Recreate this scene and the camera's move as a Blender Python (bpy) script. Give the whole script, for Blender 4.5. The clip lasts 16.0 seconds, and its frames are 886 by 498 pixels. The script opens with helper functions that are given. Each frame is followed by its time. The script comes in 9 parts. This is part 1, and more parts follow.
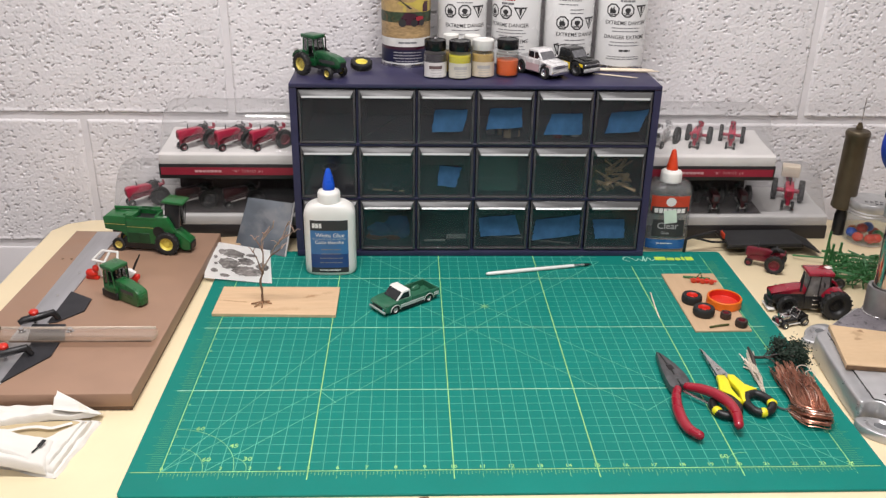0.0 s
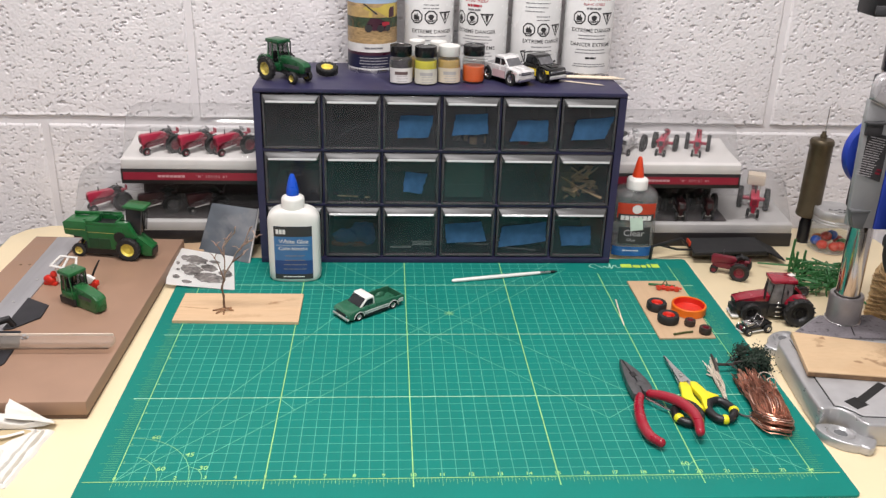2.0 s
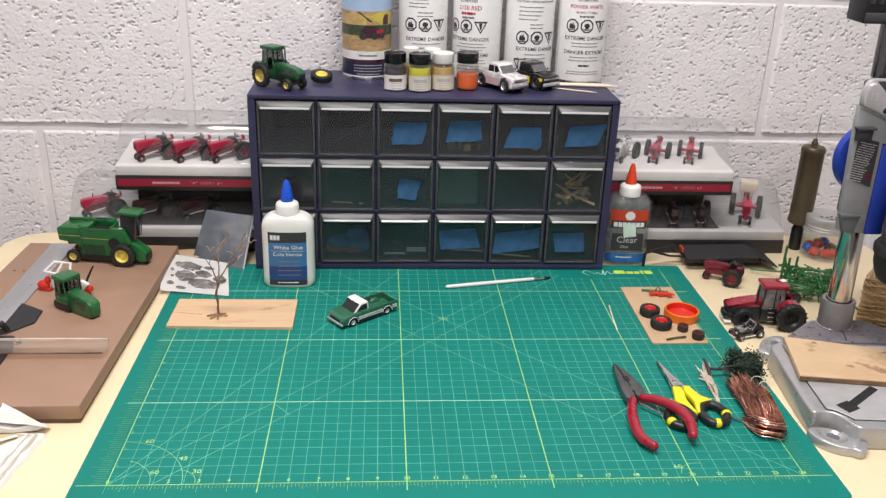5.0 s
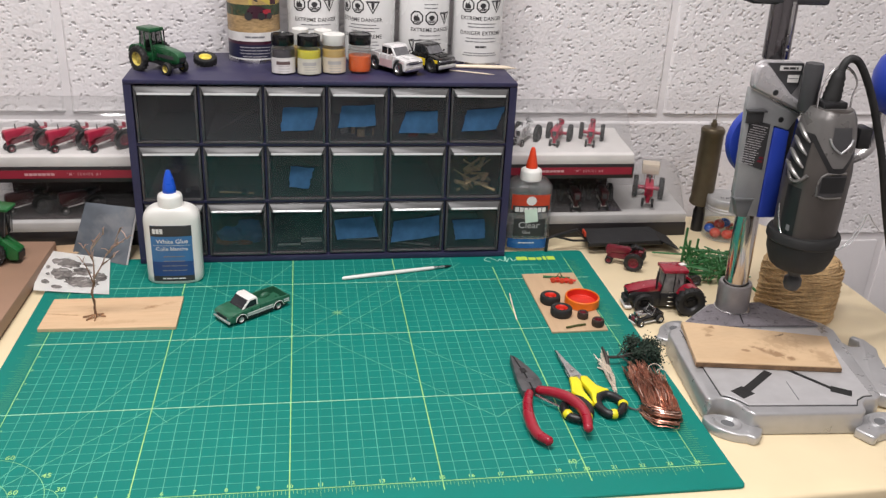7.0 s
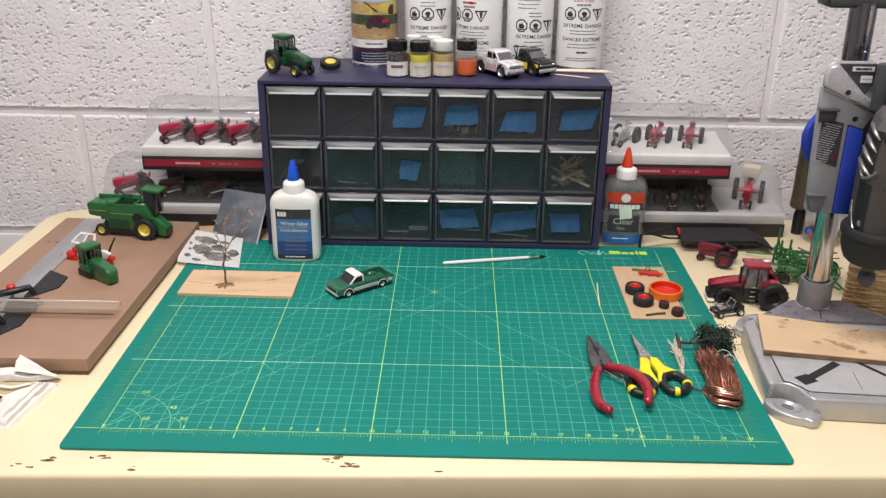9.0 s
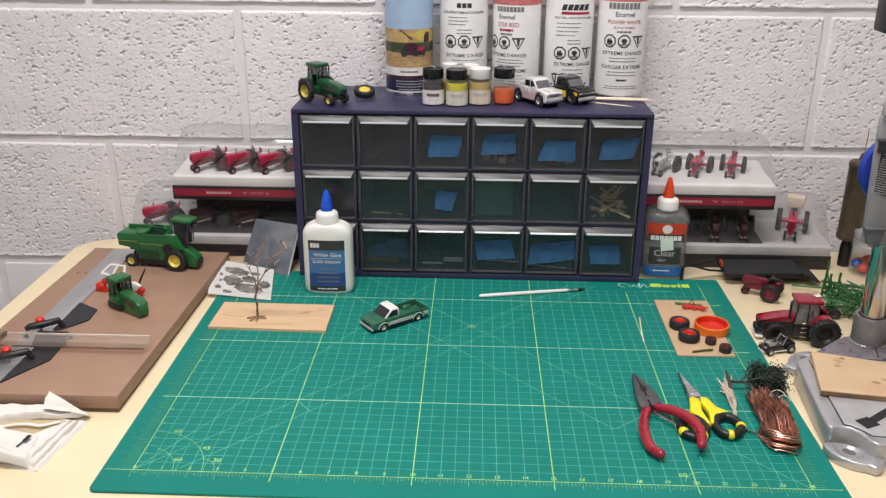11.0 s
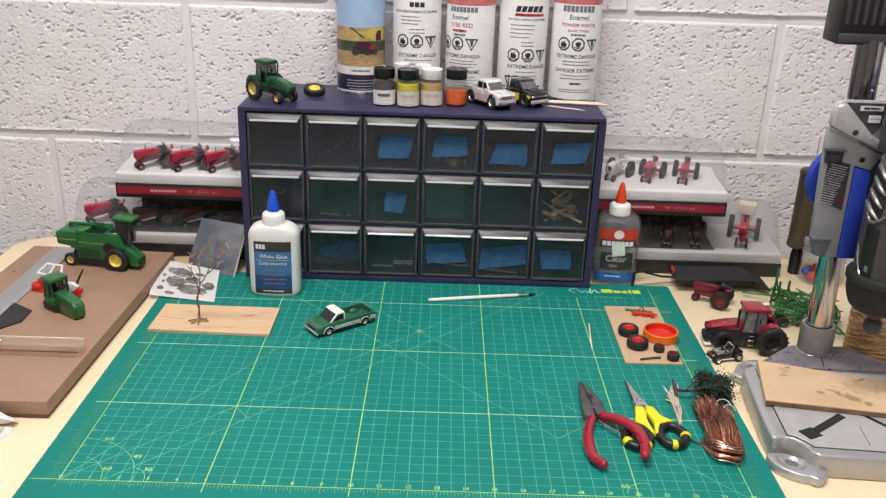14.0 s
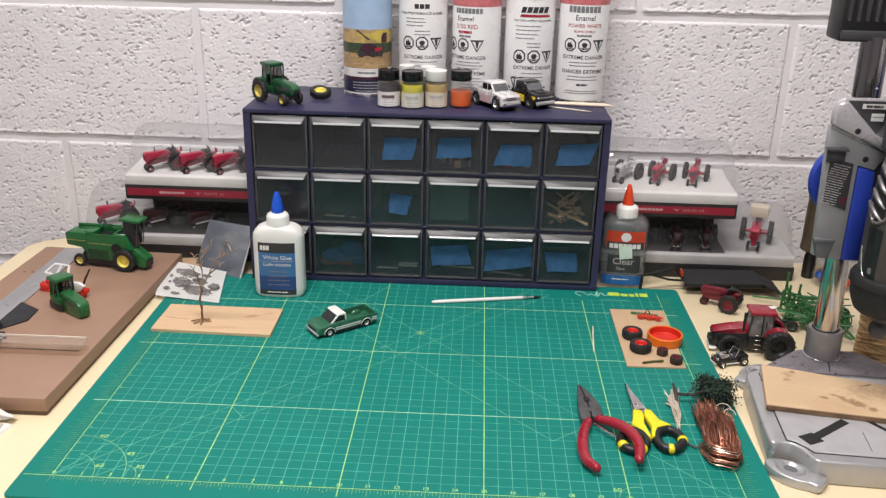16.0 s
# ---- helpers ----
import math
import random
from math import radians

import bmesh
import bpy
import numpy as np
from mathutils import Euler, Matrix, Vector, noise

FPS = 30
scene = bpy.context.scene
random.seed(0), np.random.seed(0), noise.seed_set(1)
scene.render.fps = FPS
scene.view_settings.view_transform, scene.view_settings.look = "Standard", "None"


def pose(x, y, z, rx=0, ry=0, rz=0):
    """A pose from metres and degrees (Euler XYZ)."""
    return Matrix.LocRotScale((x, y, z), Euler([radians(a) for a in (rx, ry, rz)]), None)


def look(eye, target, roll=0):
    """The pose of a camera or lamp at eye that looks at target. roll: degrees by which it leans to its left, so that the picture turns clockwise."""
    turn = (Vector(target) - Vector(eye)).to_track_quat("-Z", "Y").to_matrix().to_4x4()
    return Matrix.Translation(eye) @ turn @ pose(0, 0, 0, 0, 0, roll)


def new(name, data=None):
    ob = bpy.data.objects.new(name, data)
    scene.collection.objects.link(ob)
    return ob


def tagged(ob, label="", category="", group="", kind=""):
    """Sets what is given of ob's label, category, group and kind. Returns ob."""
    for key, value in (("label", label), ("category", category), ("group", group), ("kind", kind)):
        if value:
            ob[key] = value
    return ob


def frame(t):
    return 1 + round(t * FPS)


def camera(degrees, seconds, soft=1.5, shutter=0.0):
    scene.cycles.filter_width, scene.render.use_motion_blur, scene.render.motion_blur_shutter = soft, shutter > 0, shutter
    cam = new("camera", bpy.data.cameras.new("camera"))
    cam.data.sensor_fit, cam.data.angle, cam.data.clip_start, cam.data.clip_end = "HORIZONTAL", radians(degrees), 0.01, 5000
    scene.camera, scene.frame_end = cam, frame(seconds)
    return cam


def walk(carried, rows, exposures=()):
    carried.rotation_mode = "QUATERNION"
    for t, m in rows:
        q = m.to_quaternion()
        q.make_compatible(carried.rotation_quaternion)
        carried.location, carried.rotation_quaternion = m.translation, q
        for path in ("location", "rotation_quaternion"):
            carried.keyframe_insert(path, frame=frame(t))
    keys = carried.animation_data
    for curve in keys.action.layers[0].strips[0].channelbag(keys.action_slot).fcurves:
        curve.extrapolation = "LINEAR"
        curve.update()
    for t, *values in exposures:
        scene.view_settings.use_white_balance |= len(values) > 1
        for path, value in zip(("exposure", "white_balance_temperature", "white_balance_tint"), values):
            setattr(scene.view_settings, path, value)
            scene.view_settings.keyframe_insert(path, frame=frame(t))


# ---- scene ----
cam = camera(53.51, 16.0, soft=1.35)
PATH = [
    (0, (-0.0907, -0.6213, 0.4932), (-0.0513, 0.2906, 0.0845), 1.04),
    (0.5, (-0.092, -0.6307, 0.4931), (-0.067, 0.2834, 0.0883), 0.98),
    (1, (-0.0955, -0.6289, 0.4891), (-0.0803, 0.2859, 0.0854), 0.88),
    (1.5, (-0.089, -0.6236, 0.49), (-0.051, 0.291, 0.0873), 1.39),
    (2, (-0.0754, -0.6167, 0.4885), (-0.0102, 0.2978, 0.0894), 1.84),
    (2.5, (-0.0674, -0.6011, 0.4892), (0.0176, 0.3077, 0.0807), 1.63),
    (3, (-0.062, -0.6007, 0.4866), (0.0325, 0.3064, 0.0764), 1.32),
    (3.5, (-0.0619, -0.608, 0.4863), (0.0224, 0.3018, 0.0798), 1.53),
    (3.7, (-0.0648, -0.6105, 0.486), (0.0117, 0.301, 0.0819), 1.69),
    (5.8, (-0.0754, -0.6301, 0.4821), (-0.0037, 0.2928, 0.1038), 2.02),
    (6, (-0.0743, -0.6313, 0.4837), (0.0122, 0.2908, 0.1067), 2.35),
    (6.5, (-0.0545, -0.6156, 0.4809), (0.0848, 0.2945, 0.0905), 2.90),
    (7, (-0.0326, -0.5875, 0.48), (0.1201, 0.3144, 0.0759), 2.78),
    (7.5, (0.0008, -0.5887, 0.4897), (0.0733, 0.3266, 0.0935), 2.11),
    (8, (0.0151, -0.6259, 0.4882), (0.0275, 0.2942, 0.0968), 1.27),
    (8.2, (0.0155, -0.6438, 0.4883), (0.0167, 0.275, 0.0938), 1.15),
    (10.3, (0.0409, -0.7028, 0.4857), (0.0163, 0.2231, 0.1088), 0.51),
    (10.5, (0.0355, -0.6964, 0.4862), (0.0033, 0.2326, 0.1174), 0.56),
    (11, (-0.0003, -0.6563, 0.4851), (-0.0345, 0.2727, 0.1166), 0.39),
    (11.5, (-0.0283, -0.6348, 0.4845), (-0.0388, 0.289, 0.1018), 0.22),
    (12, (-0.0285, -0.6273, 0.4805), (-0.0037, 0.2951, 0.095), 1.15),
    (12.5, (-0.0202, -0.6232, 0.4822), (0.0156, 0.2995, 0.0981), 1.70),
    (13, (-0.0039, -0.6181, 0.4848), (0.0362, 0.3075, 0.1083), 1.46),
    (13.5, (0.0077, -0.6241, 0.4848), (0.0427, 0.3048, 0.1161), 1.65),
    (14, (0.0201, -0.6366, 0.484), (0.025, 0.2928, 0.115), 2.01),
    (14.5, (0.0417, -0.6522, 0.4774), (0.0068, 0.2743, 0.1027), 1.92),
    (15, (0.0581, -0.6583, 0.4847), (0.0225, 0.273, 0.122), 1.07),
    (15.5, (0.0616, -0.6442, 0.4851), (0.0296, 0.2904, 0.1307), 1.02),
    (16, (0.0592, -0.6341, 0.4774), (0.0249, 0.2972, 0.1147), 1.32),
]
walk(cam, [(t, look(eye, target, roll)) for t, eye, target, roll in PATH], [(0, -0.05), (1.5, 0.02), (2.5, 0.05), (3.7, 0.05), (6, -0.06), (6.5, -0.1), (7.5, -0.03), (8.2, -0.05), (10.5, -0.1), (11.5, -0.17), (12.5, -0.1), (13.5, -0.08), (15, -0.04), (16, -0.06)])

# ---- world and lamps ----
world = bpy.data.worlds.new("room_world")
scene.world = world
world.use_nodes = True
world.node_tree.nodes["Background"].inputs[0].default_value = (0.9, 0.92, 1.0, 1)
world.node_tree.nodes["Background"].inputs[1].default_value = 0.05
scene.view_settings.exposure = 0.0


def area_lamp(name, at, target, sx, sy, watts, colour):
    data = bpy.data.lights.new(name, "AREA")
    data.shape, data.size, data.size_y, data.energy, data.color = "RECTANGLE", sx, sy, watts, colour
    ob = new(name, data)
    ob.matrix_world = look(at, target)
    return ob


# two assumed overhead lamps, out of view: one over the bench, one towards the front
area_lamp("ceiling_tube_light", (-0.10, -0.08, 1.55), (-0.10, -0.03, 0), 0.85, 0.16, 25.5, (1.0, 0.955, 0.95))
area_lamp("ceiling_tube_light", (0.05, -1.3, 1.62), (0.05, -1.25, 0), 1.2, 0.16, 20, (1.0, 0.955, 0.95))

# ---- building helpers ----
I = 0.0254


def move(bm, m):
    bm.transform(m)
    return bm


def fuse(*parts):
    out = bmesh.new()
    for b in parts:
        me = bpy.data.meshes.new("t")
        b.to_mesh(me)
        b.free()
        out.from_mesh(me)
        bpy.data.meshes.remove(me)
    return out


def bevelled(bm, width, seg=2, angle=30):
    if width > 0:
        edges = [e for e in bm.edges if len(e.link_faces) == 2 and e.calc_face_angle(0) > radians(angle)]
        bmesh.ops.bevel(bm, geom=edges, offset=width, segments=seg, profile=0.5, affect="EDGES", clamp_overlap=True)
    return bm


def box(sx, sy, sz, at=(0, 0, 0), bevel=0.0, seg=2, turn=(0, 0, 0)):
    """A box centred at at."""
    bm = bmesh.new()
    bmesh.ops.create_cube(bm, size=1)
    bm.transform(Matrix.Diagonal((sx, sy, sz, 1)))
    bevelled(bm, bevel, seg)
    return move(bm, pose(*at, *turn))


def block(x0, x1, y0, y1, z0, z1, bevel=0.0, seg=2):
    return box(x1 - x0, y1 - y0, z1 - z0, ((x0 + x1) / 2, (y0 + y1) / 2, (z0 + z1) / 2), bevel, seg)


AX = {"z": (0, 0, 0), "x": (0, 90, 0), "y": (90, 0, 0)}


def rod(r, h, at=(0, 0, 0), axis="z", r2=None, n=24, bevel=0.0, turn=None):
    """A cylinder or cone centred at at."""
    bm = bmesh.new()
    bmesh.ops.create_cone(bm, cap_ends=True, segments=n, radius1=r, radius2=r if r2 is None else r2, depth=h)
    bevelled(bm, bevel, 2, 50)
    return move(bm, pose(*at, *(turn or AX[axis])))


def ball(r, at=(0, 0, 0), scale=(1, 1, 1), n=16):
    bm = bmesh.new()
    bmesh.ops.create_uvsphere(bm, u_segments=n, v_segments=max(6, n // 2), radius=r)
    bm.transform(Matrix.Diagonal((*scale, 1)))
    return move(bm, Matrix.Translation(at))


def lathe(profile, n=32, sy=1.0):
    """Turns (radius, height) pairs round z; sy flattens it."""
    bm = bmesh.new()
    rings = []
    for r, h in profile:
        if r < 1e-6:
            rings.append([bm.verts.new((0, 0, h))])
        else:
            rings.append([bm.verts.new((r * math.cos(2 * math.pi * k / n), sy * r * math.sin(2 * math.pi * k / n), h)) for k in range(n)])
    for a, b in zip(rings, rings[1:]):
        for k in range(n):
            q = (k + 1) % n
            if len(a) == 1 and len(b) == 1:
                continue
            if len(a) == 1:
                bm.faces.new((a[0], b[q], b[k]))
            elif len(b) == 1:
                bm.faces.new((a[k], a[q], b[0]))
            else:
                bm.faces.new((a[k], a[q], b[q], b[k]))
    bmesh.ops.recalc_face_normals(bm, faces=bm.faces)
    return bm


def prism(points, z0, z1, bevel=0.0, seg=2):
    """A polygon in x, y between two heights."""
    bm = bmesh.new()
    face = bm.faces.new([bm.verts.new((x, y, z0)) for x, y in points])
    got = bmesh.ops.extrude_face_region(bm, geom=[face])
    bmesh.ops.translate(bm, verts=[v for v in got["geom"] if isinstance(v, bmesh.types.BMVert)], vec=(0, 0, z1 - z0))
    bmesh.ops.recalc_face_normals(bm, faces=bm.faces)
    return bevelled(bm, bevel, seg)


def profile(points, y0, y1, bevel=0.0, seg=2):
    """A polygon in x, z between two depths."""
    bm = prism(points, -y1, -y0, bevel, seg)
    return move(bm, pose(0, 0, 0, 90))


def tube(points, r, n=8, closed=False, flat=1.0):
    """A round bar along points; r is one radius or one a point."""
    pts = [Vector(p) for p in points]
    rs = [r] * len(pts) if isinstance(r, (int, float)) else list(r)
    bm = bmesh.new()
    rings, up = [], None
    for k, p in enumerate(pts):
        a = pts[k - 1] if (k or closed) else p
        b = pts[(k + 1) % len(pts)] if (k + 1 < len(pts) or closed) else p
        d = (b - a).normalized()
        if up is None:
            up = d.orthogonal().normalized() if abs(d.z) > 0.9 else d.cross(Vector((0, 0, 1))).normalized()
        up = (up - d * up.dot(d)).normalized()
        side = d.cross(up)
        rings.append([bm.verts.new(p + rs[k] * (math.cos(2 * math.pi * q / n) * up + flat * math.sin(2 * math.pi * q / n) * side)) for q in range(n)])
    pairs = list(zip(rings, rings[1:])) + ([(rings[-1], rings[0])] if closed else [])
    for a, b in pairs:
        for q in range(n):
            bm.faces.new((a[q], a[(q + 1) % n], b[(q + 1) % n], b[q]))
    if not closed:
        bm.faces.new(rings[0][::-1])
        bm.faces.new(rings[-1])
    bmesh.ops.recalc_face_normals(bm, faces=bm.faces)
    return bm


def smooth_line(points, steps=6):
    """A Catmull-Rom line through points."""
    p = [Vector(q) for q in points]
    p = [2 * p[0] - p[1]] + p + [2 * p[-1] - p[-2]]
    out = []
    for k in range(1, len(p) - 2):
        for s in range(steps):
            t = s / steps
            out.append(0.5 * (2 * p[k] + (p[k + 1] - p[k - 1]) * t + (2 * p[k - 1] - 5 * p[k] + 4 * p[k + 1] - p[k + 2]) * t * t + (3 * p[k] - p[k - 1] - 3 * p[k + 1] + p[k + 2]) * t ** 3))
    return out + [p[-2]]


def sheet(nx, ny, place):
    """A grid of faces; place(u, v) gives each vertex for u, v in 0 to 1."""
    bm = bmesh.new()
    rows = [[bm.verts.new(place(a / nx, b / ny)) for a in range(nx + 1)] for b in range(ny + 1)]
    for b in range(ny):
        for a in range(nx):
            bm.faces.new((rows[b][a], rows[b][a + 1], rows[b + 1][a + 1], rows[b + 1][a]))
    return bm


def thicken(bm, d):
    bmesh.ops.solidify(bm, geom=bm.faces[:], thickness=d)
    return bm


def words(text, size, spread=1.0, bold=0.006):
    """Flat lettering in x, y, centred, in the built-in font."""
    data = bpy.data.curves.new("t", "FONT")
    data.body, data.size, data.align_x, data.align_y, data.resolution_u = text, size, "CENTER", "CENTER", 2
    data.space_character = spread
    data.offset = size * bold
    ob = bpy.data.objects.new("t", data)
    me = bpy.data.meshes.new_from_object(ob)
    bm = bmesh.new()
    bm.from_mesh(me)
    bpy.data.objects.remove(ob)
    bpy.data.curves.remove(data)
    bpy.data.meshes.remove(me)
    return bm


def plate(x0, x1, y0, y1):
    """A flat rectangle in x, y, cut into strips along x."""
    return sheet(12, 1, lambda u, v: (x0 + (x1 - x0) * u, y0 + (y1 - y0) * v, 0))


def wrapped(bm, r, h=0.0, turn=0.0, sy=1.0):
    """Bends a flat x, y shape round an upright cylinder, facing -y."""
    if len(bm.faces) < 40:
        bmesh.ops.triangulate(bm, faces=bm.faces[:])
        for _ in range(4):
            long = [e for e in bm.edges if abs(e.verts[0].co.x - e.verts[1].co.x) > 0.0025]
            if long:
                bmesh.ops.subdivide_edges(bm, edges=long, cuts=1)
                bmesh.ops.triangulate(bm, faces=[f for f in bm.faces if len(f.verts) > 3])
    for v in bm.verts:
        a = v.co.x / r + radians(turn)
        v.co = Vector((r * math.sin(a), -sy * r * math.cos(a), v.co.y + h))
    return bm


def upright(bm, y, at=(0, 0)):
    """Stands a flat x, y shape up in the plane of that y, facing -y."""
    for v in bm.verts:
        v.co = Vector((v.co.x + at[0], y, v.co.y + at[1]))
    return bm


def part(name, bm, material, parent, label=""):
    me = bpy.data.meshes.new(name)
    bm.to_mesh(me)
    bm.free()
    me.shade_smooth()
    me.set_sharp_from_angle(angle=radians(38))
    me.materials.append(material)
    ob = new(name, me)
    ob.parent = parent
    if label:
        ob["label"] = label
    return ob


def thing(name, m, label, category, group="", kind=""):
    ob = new(name)
    ob.empty_display_size = 0.02
    ob.matrix_world = m
    return tagged(ob, label, category, group, kind)


def child(name, mesh, parent, m=None):
    """Another object on a mesh that exists already."""
    ob = new(name, mesh)
    ob.parent = parent
    if m is not None:
        ob.matrix_local = m
    return ob


# ---- materials ----
def material(name, colour, rough=0.5, metal=0.0, vary=0.12, grain=60.0, bump=0.0, fine=400.0, coat=0.0, stain=None, amount=0.0, patch=12.0, stretch=(1, 1, 1), spec=0.5, each=0.0):
    """A surface with variation at two scales, optional stains of a second colour, and fine relief."""
    m = bpy.data.materials.new(name)
    m.use_nodes = True
    t = m.node_tree
    link, make = t.links.new, t.nodes.new
    b = t.nodes["Principled BSDF"]
    b.inputs["Roughness"].default_value, b.inputs["Metallic"].default_value = rough, metal
    b.inputs["Coat Weight"].default_value, b.inputs["Specular IOR Level"].default_value = coat, spec
    co, sc = make("ShaderNodeTexCoord"), make("ShaderNodeMapping")
    sc.inputs["Scale"].default_value = stretch
    link(co.outputs["Object"], sc.inputs["Vector"])

    def noise_of(scale, detail=4.0, dist=0.0):
        n = make("ShaderNodeTexNoise")
        n.inputs["Scale"].default_value, n.inputs["Detail"].default_value, n.inputs["Distortion"].default_value = scale, detail, dist
        link(sc.outputs["Vector"], n.inputs["Vector"])
        return n.outputs["Fac"]

    def ramp_of(src, lo, hi, a, c):
        r = make("ShaderNodeMapRange")
        for key, val in zip(("From Min", "From Max", "To Min", "To Max"), (lo, hi, a, c)):
            r.inputs[key].default_value = val
        link(src, r.inputs["Value"])
        return r.outputs["Result"]

    def blend(fac, a, c, mode="MIX"):
        x = make("ShaderNodeMix")
        x.data_type, x.blend_type = "RGBA", mode
        for sock, val in ((x.inputs["Factor"], fac), (x.inputs["A"], a), (x.inputs["B"], c)):
            if isinstance(val, (tuple, float, int)):
                sock.default_value = val if not isinstance(val, tuple) else (*val, 1)
            else:
                link(val, sock)
        return x.outputs["Result"]

    big, small = noise_of(grain / 6, 3), noise_of(grain, 5)
    both = make("ShaderNodeMath")
    both.operation = "ADD"
    link(ramp_of(big, 0.3, 0.7, -vary, vary), both.inputs[0])
    link(ramp_of(small, 0.3, 0.7, 1 - vary, 1 + vary), both.inputs[1])
    level = both.outputs[0]
    if each:
        info, more = make("ShaderNodeObjectInfo"), make("ShaderNodeMath")
        more.operation = "ADD"
        link(level, more.inputs[0])
        link(ramp_of(info.outputs["Random"], 0, 1, -each, each), more.inputs[1])
        level = more.outputs[0]
    hue = make("ShaderNodeVectorMath")
    hue.operation = "SCALE"
    hue.inputs[0].default_value = colour
    link(level, hue.inputs["Scale"])
    out = hue.outputs[0]
    if stain:
        out = blend(ramp_of(noise_of(patch, 6, 0.4), 0.62 - amount * 0.3, 0.72 - amount * 0.3, 0.0, 0.9), out, stain)
    link(out, b.inputs["Base Color"])
    link(ramp_of(small, 0.25, 0.75, max(rough - 0.08, 0.02), min(rough + 0.1, 1)), b.inputs["Roughness"])
    if bump:
        k = make("ShaderNodeBump")
        k.inputs["Strength"].default_value, k.inputs["Distance"].default_value = min(bump, 1.0), 0.001 * max(bump, 0.3)
        link(noise_of(fine, 3), k.inputs["Height"])
        link(k.outputs["Normal"], b.inputs["Normal"])
    return m


def clear_plastic(name, colour, rough=0.05, seen=0.3, body=(0.02, 0.02, 0.02), gloss=1.0):
    """Thin clear or smoked plastic: straight-through light tinted by colour, over a glossy skin."""
    m = bpy.data.materials.new(name)
    m.use_nodes = True
    t = m.node_tree
    b = t.nodes["Principled BSDF"]
    b.inputs["Base Color"].default_value, b.inputs["Roughness"].default_value = (*body, 1), rough
    b.inputs["Specular IOR Level"].default_value = 0.5 * gloss
    a, x = t.nodes.new("ShaderNodeBsdfTransparent"), t.nodes.new("ShaderNodeMixShader")
    a.inputs["Color"].default_value = (*colour, 1)
    x.inputs["Fac"].default_value = seen
    t.links.new(a.outputs[0], x.inputs[1])
    t.links.new(b.outputs[0], x.inputs[2])
    f, g, y, p, r = [t.nodes.new("ShaderNode" + k) for k in ("LayerWeight", "BsdfGlossy", "MixShader", "Math", "MapRange")]
    f.inputs["Blend"].default_value, g.inputs["Roughness"].default_value, p.operation, p.inputs[1].default_value = 0.5, rough, "POWER", 4.0
    r.inputs["To Min"].default_value, r.inputs["To Max"].default_value = 0.04 * gloss, 0.75 * gloss
    t.links.new(f.outputs["Facing"], p.inputs[0])
    t.links.new(p.outputs[0], r.inputs["Value"])
    t.links.new(r.outputs["Result"], y.inputs["Fac"])
    t.links.new(x.outputs[0], y.inputs[1])
    t.links.new(g.outputs[0], y.inputs[2])
    t.links.new(y.outputs[0], t.nodes["Material Output"].inputs["Surface"])
    return m


def wood(name, light, dark, along="x", rings=90.0, rough=0.55, amount=0.12, patch=9, streak=0.12):
    """Pale timber with long grain streaks and a few knots."""
    m = material(name, light, rough, vary=0.06, grain=40, bump=0.15, fine=900, stain=dark, amount=amount, patch=patch, stretch={"x": (streak, 1, 1), "y": (1, streak, 1)}[along])
    t = m.node_tree
    b = t.nodes["Principled BSDF"]
    old = b.inputs["Base Color"].links[0].from_socket
    n, x, r = t.nodes.new("ShaderNodeTexNoise"), t.nodes.new("ShaderNodeMix"), t.nodes.new("ShaderNodeMapRange")
    sc = [q for q in t.nodes if q.bl_idname == "ShaderNodeMapping"][0]
    n.inputs["Scale"].default_value, n.inputs["Detail"].default_value, n.inputs["Distortion"].default_value = rings * 3, 2, 0.3
    t.links.new(sc.outputs[0], n.inputs["Vector"])
    for key, val in zip(("From Min", "From Max", "To Min", "To Max"), (0.42, 0.75, 0.0, 0.26)):
        r.inputs[key].default_value = val
    t.links.new(n.outputs["Fac"], r.inputs["Value"])
    x.data_type = "RGBA"
    t.links.new(r.outputs["Result"], x.inputs["Factor"])
    t.links.new(old, x.inputs["A"])
    x.inputs["B"].default_value = (*dark, 1)
    t.links.new(x.outputs["Result"], b.inputs["Base Color"])
    return m


WALL = material("painted_block", (0.77, 0.745, 0.75), 0.55, vary=0.03, grain=14, bump=0.5, fine=260, each=0.015)
MORTAR = material("painted_mortar", (0.755, 0.73, 0.735), 0.6, vary=0.04, grain=20, bump=0.4, fine=300)
LAMINATE = material("cream_laminate", (0.80, 0.67, 0.44), 0.4, vary=0.03, grain=20, bump=0.1, fine=600)
MATGREEN = material("green_mat_vinyl", (0.003, 0.19, 0.153), 0.55, vary=0.05, grain=25, bump=0.35, fine=1500, spec=0.25)
LINE = material("pale_green_print", (0.085, 0.395, 0.295), 0.55, vary=0.1, grain=60)
YLINE = material("yellow_green_print", (0.31, 0.62, 0.22), 0.55, vary=0.12, grain=60)
NAVY = material("navy_plastic", (0.027, 0.025, 0.068), 0.42, vary=0.12, grain=30, bump=0.12, fine=900)
INSIDE = material("dark_drawer_plastic", (0.06, 0.064, 0.066), 0.5)
SMOKE = clear_plastic("smoked_drawer_plastic", (0.92, 0.92, 0.92), 0.22, 0.36, (0.042, 0.043, 0.053), 0.9)
RIMP = clear_plastic("smoked_drawer_rim", (0.9, 0.9, 0.9), 0.2, 0.62, (0.100, 0.096, 0.100), 0.6)
PULLP = clear_plastic("smoked_pull_plastic", (0.6, 0.6, 0.6), 0.36, 0.70, (0.12, 0.12, 0.12), 0.5)
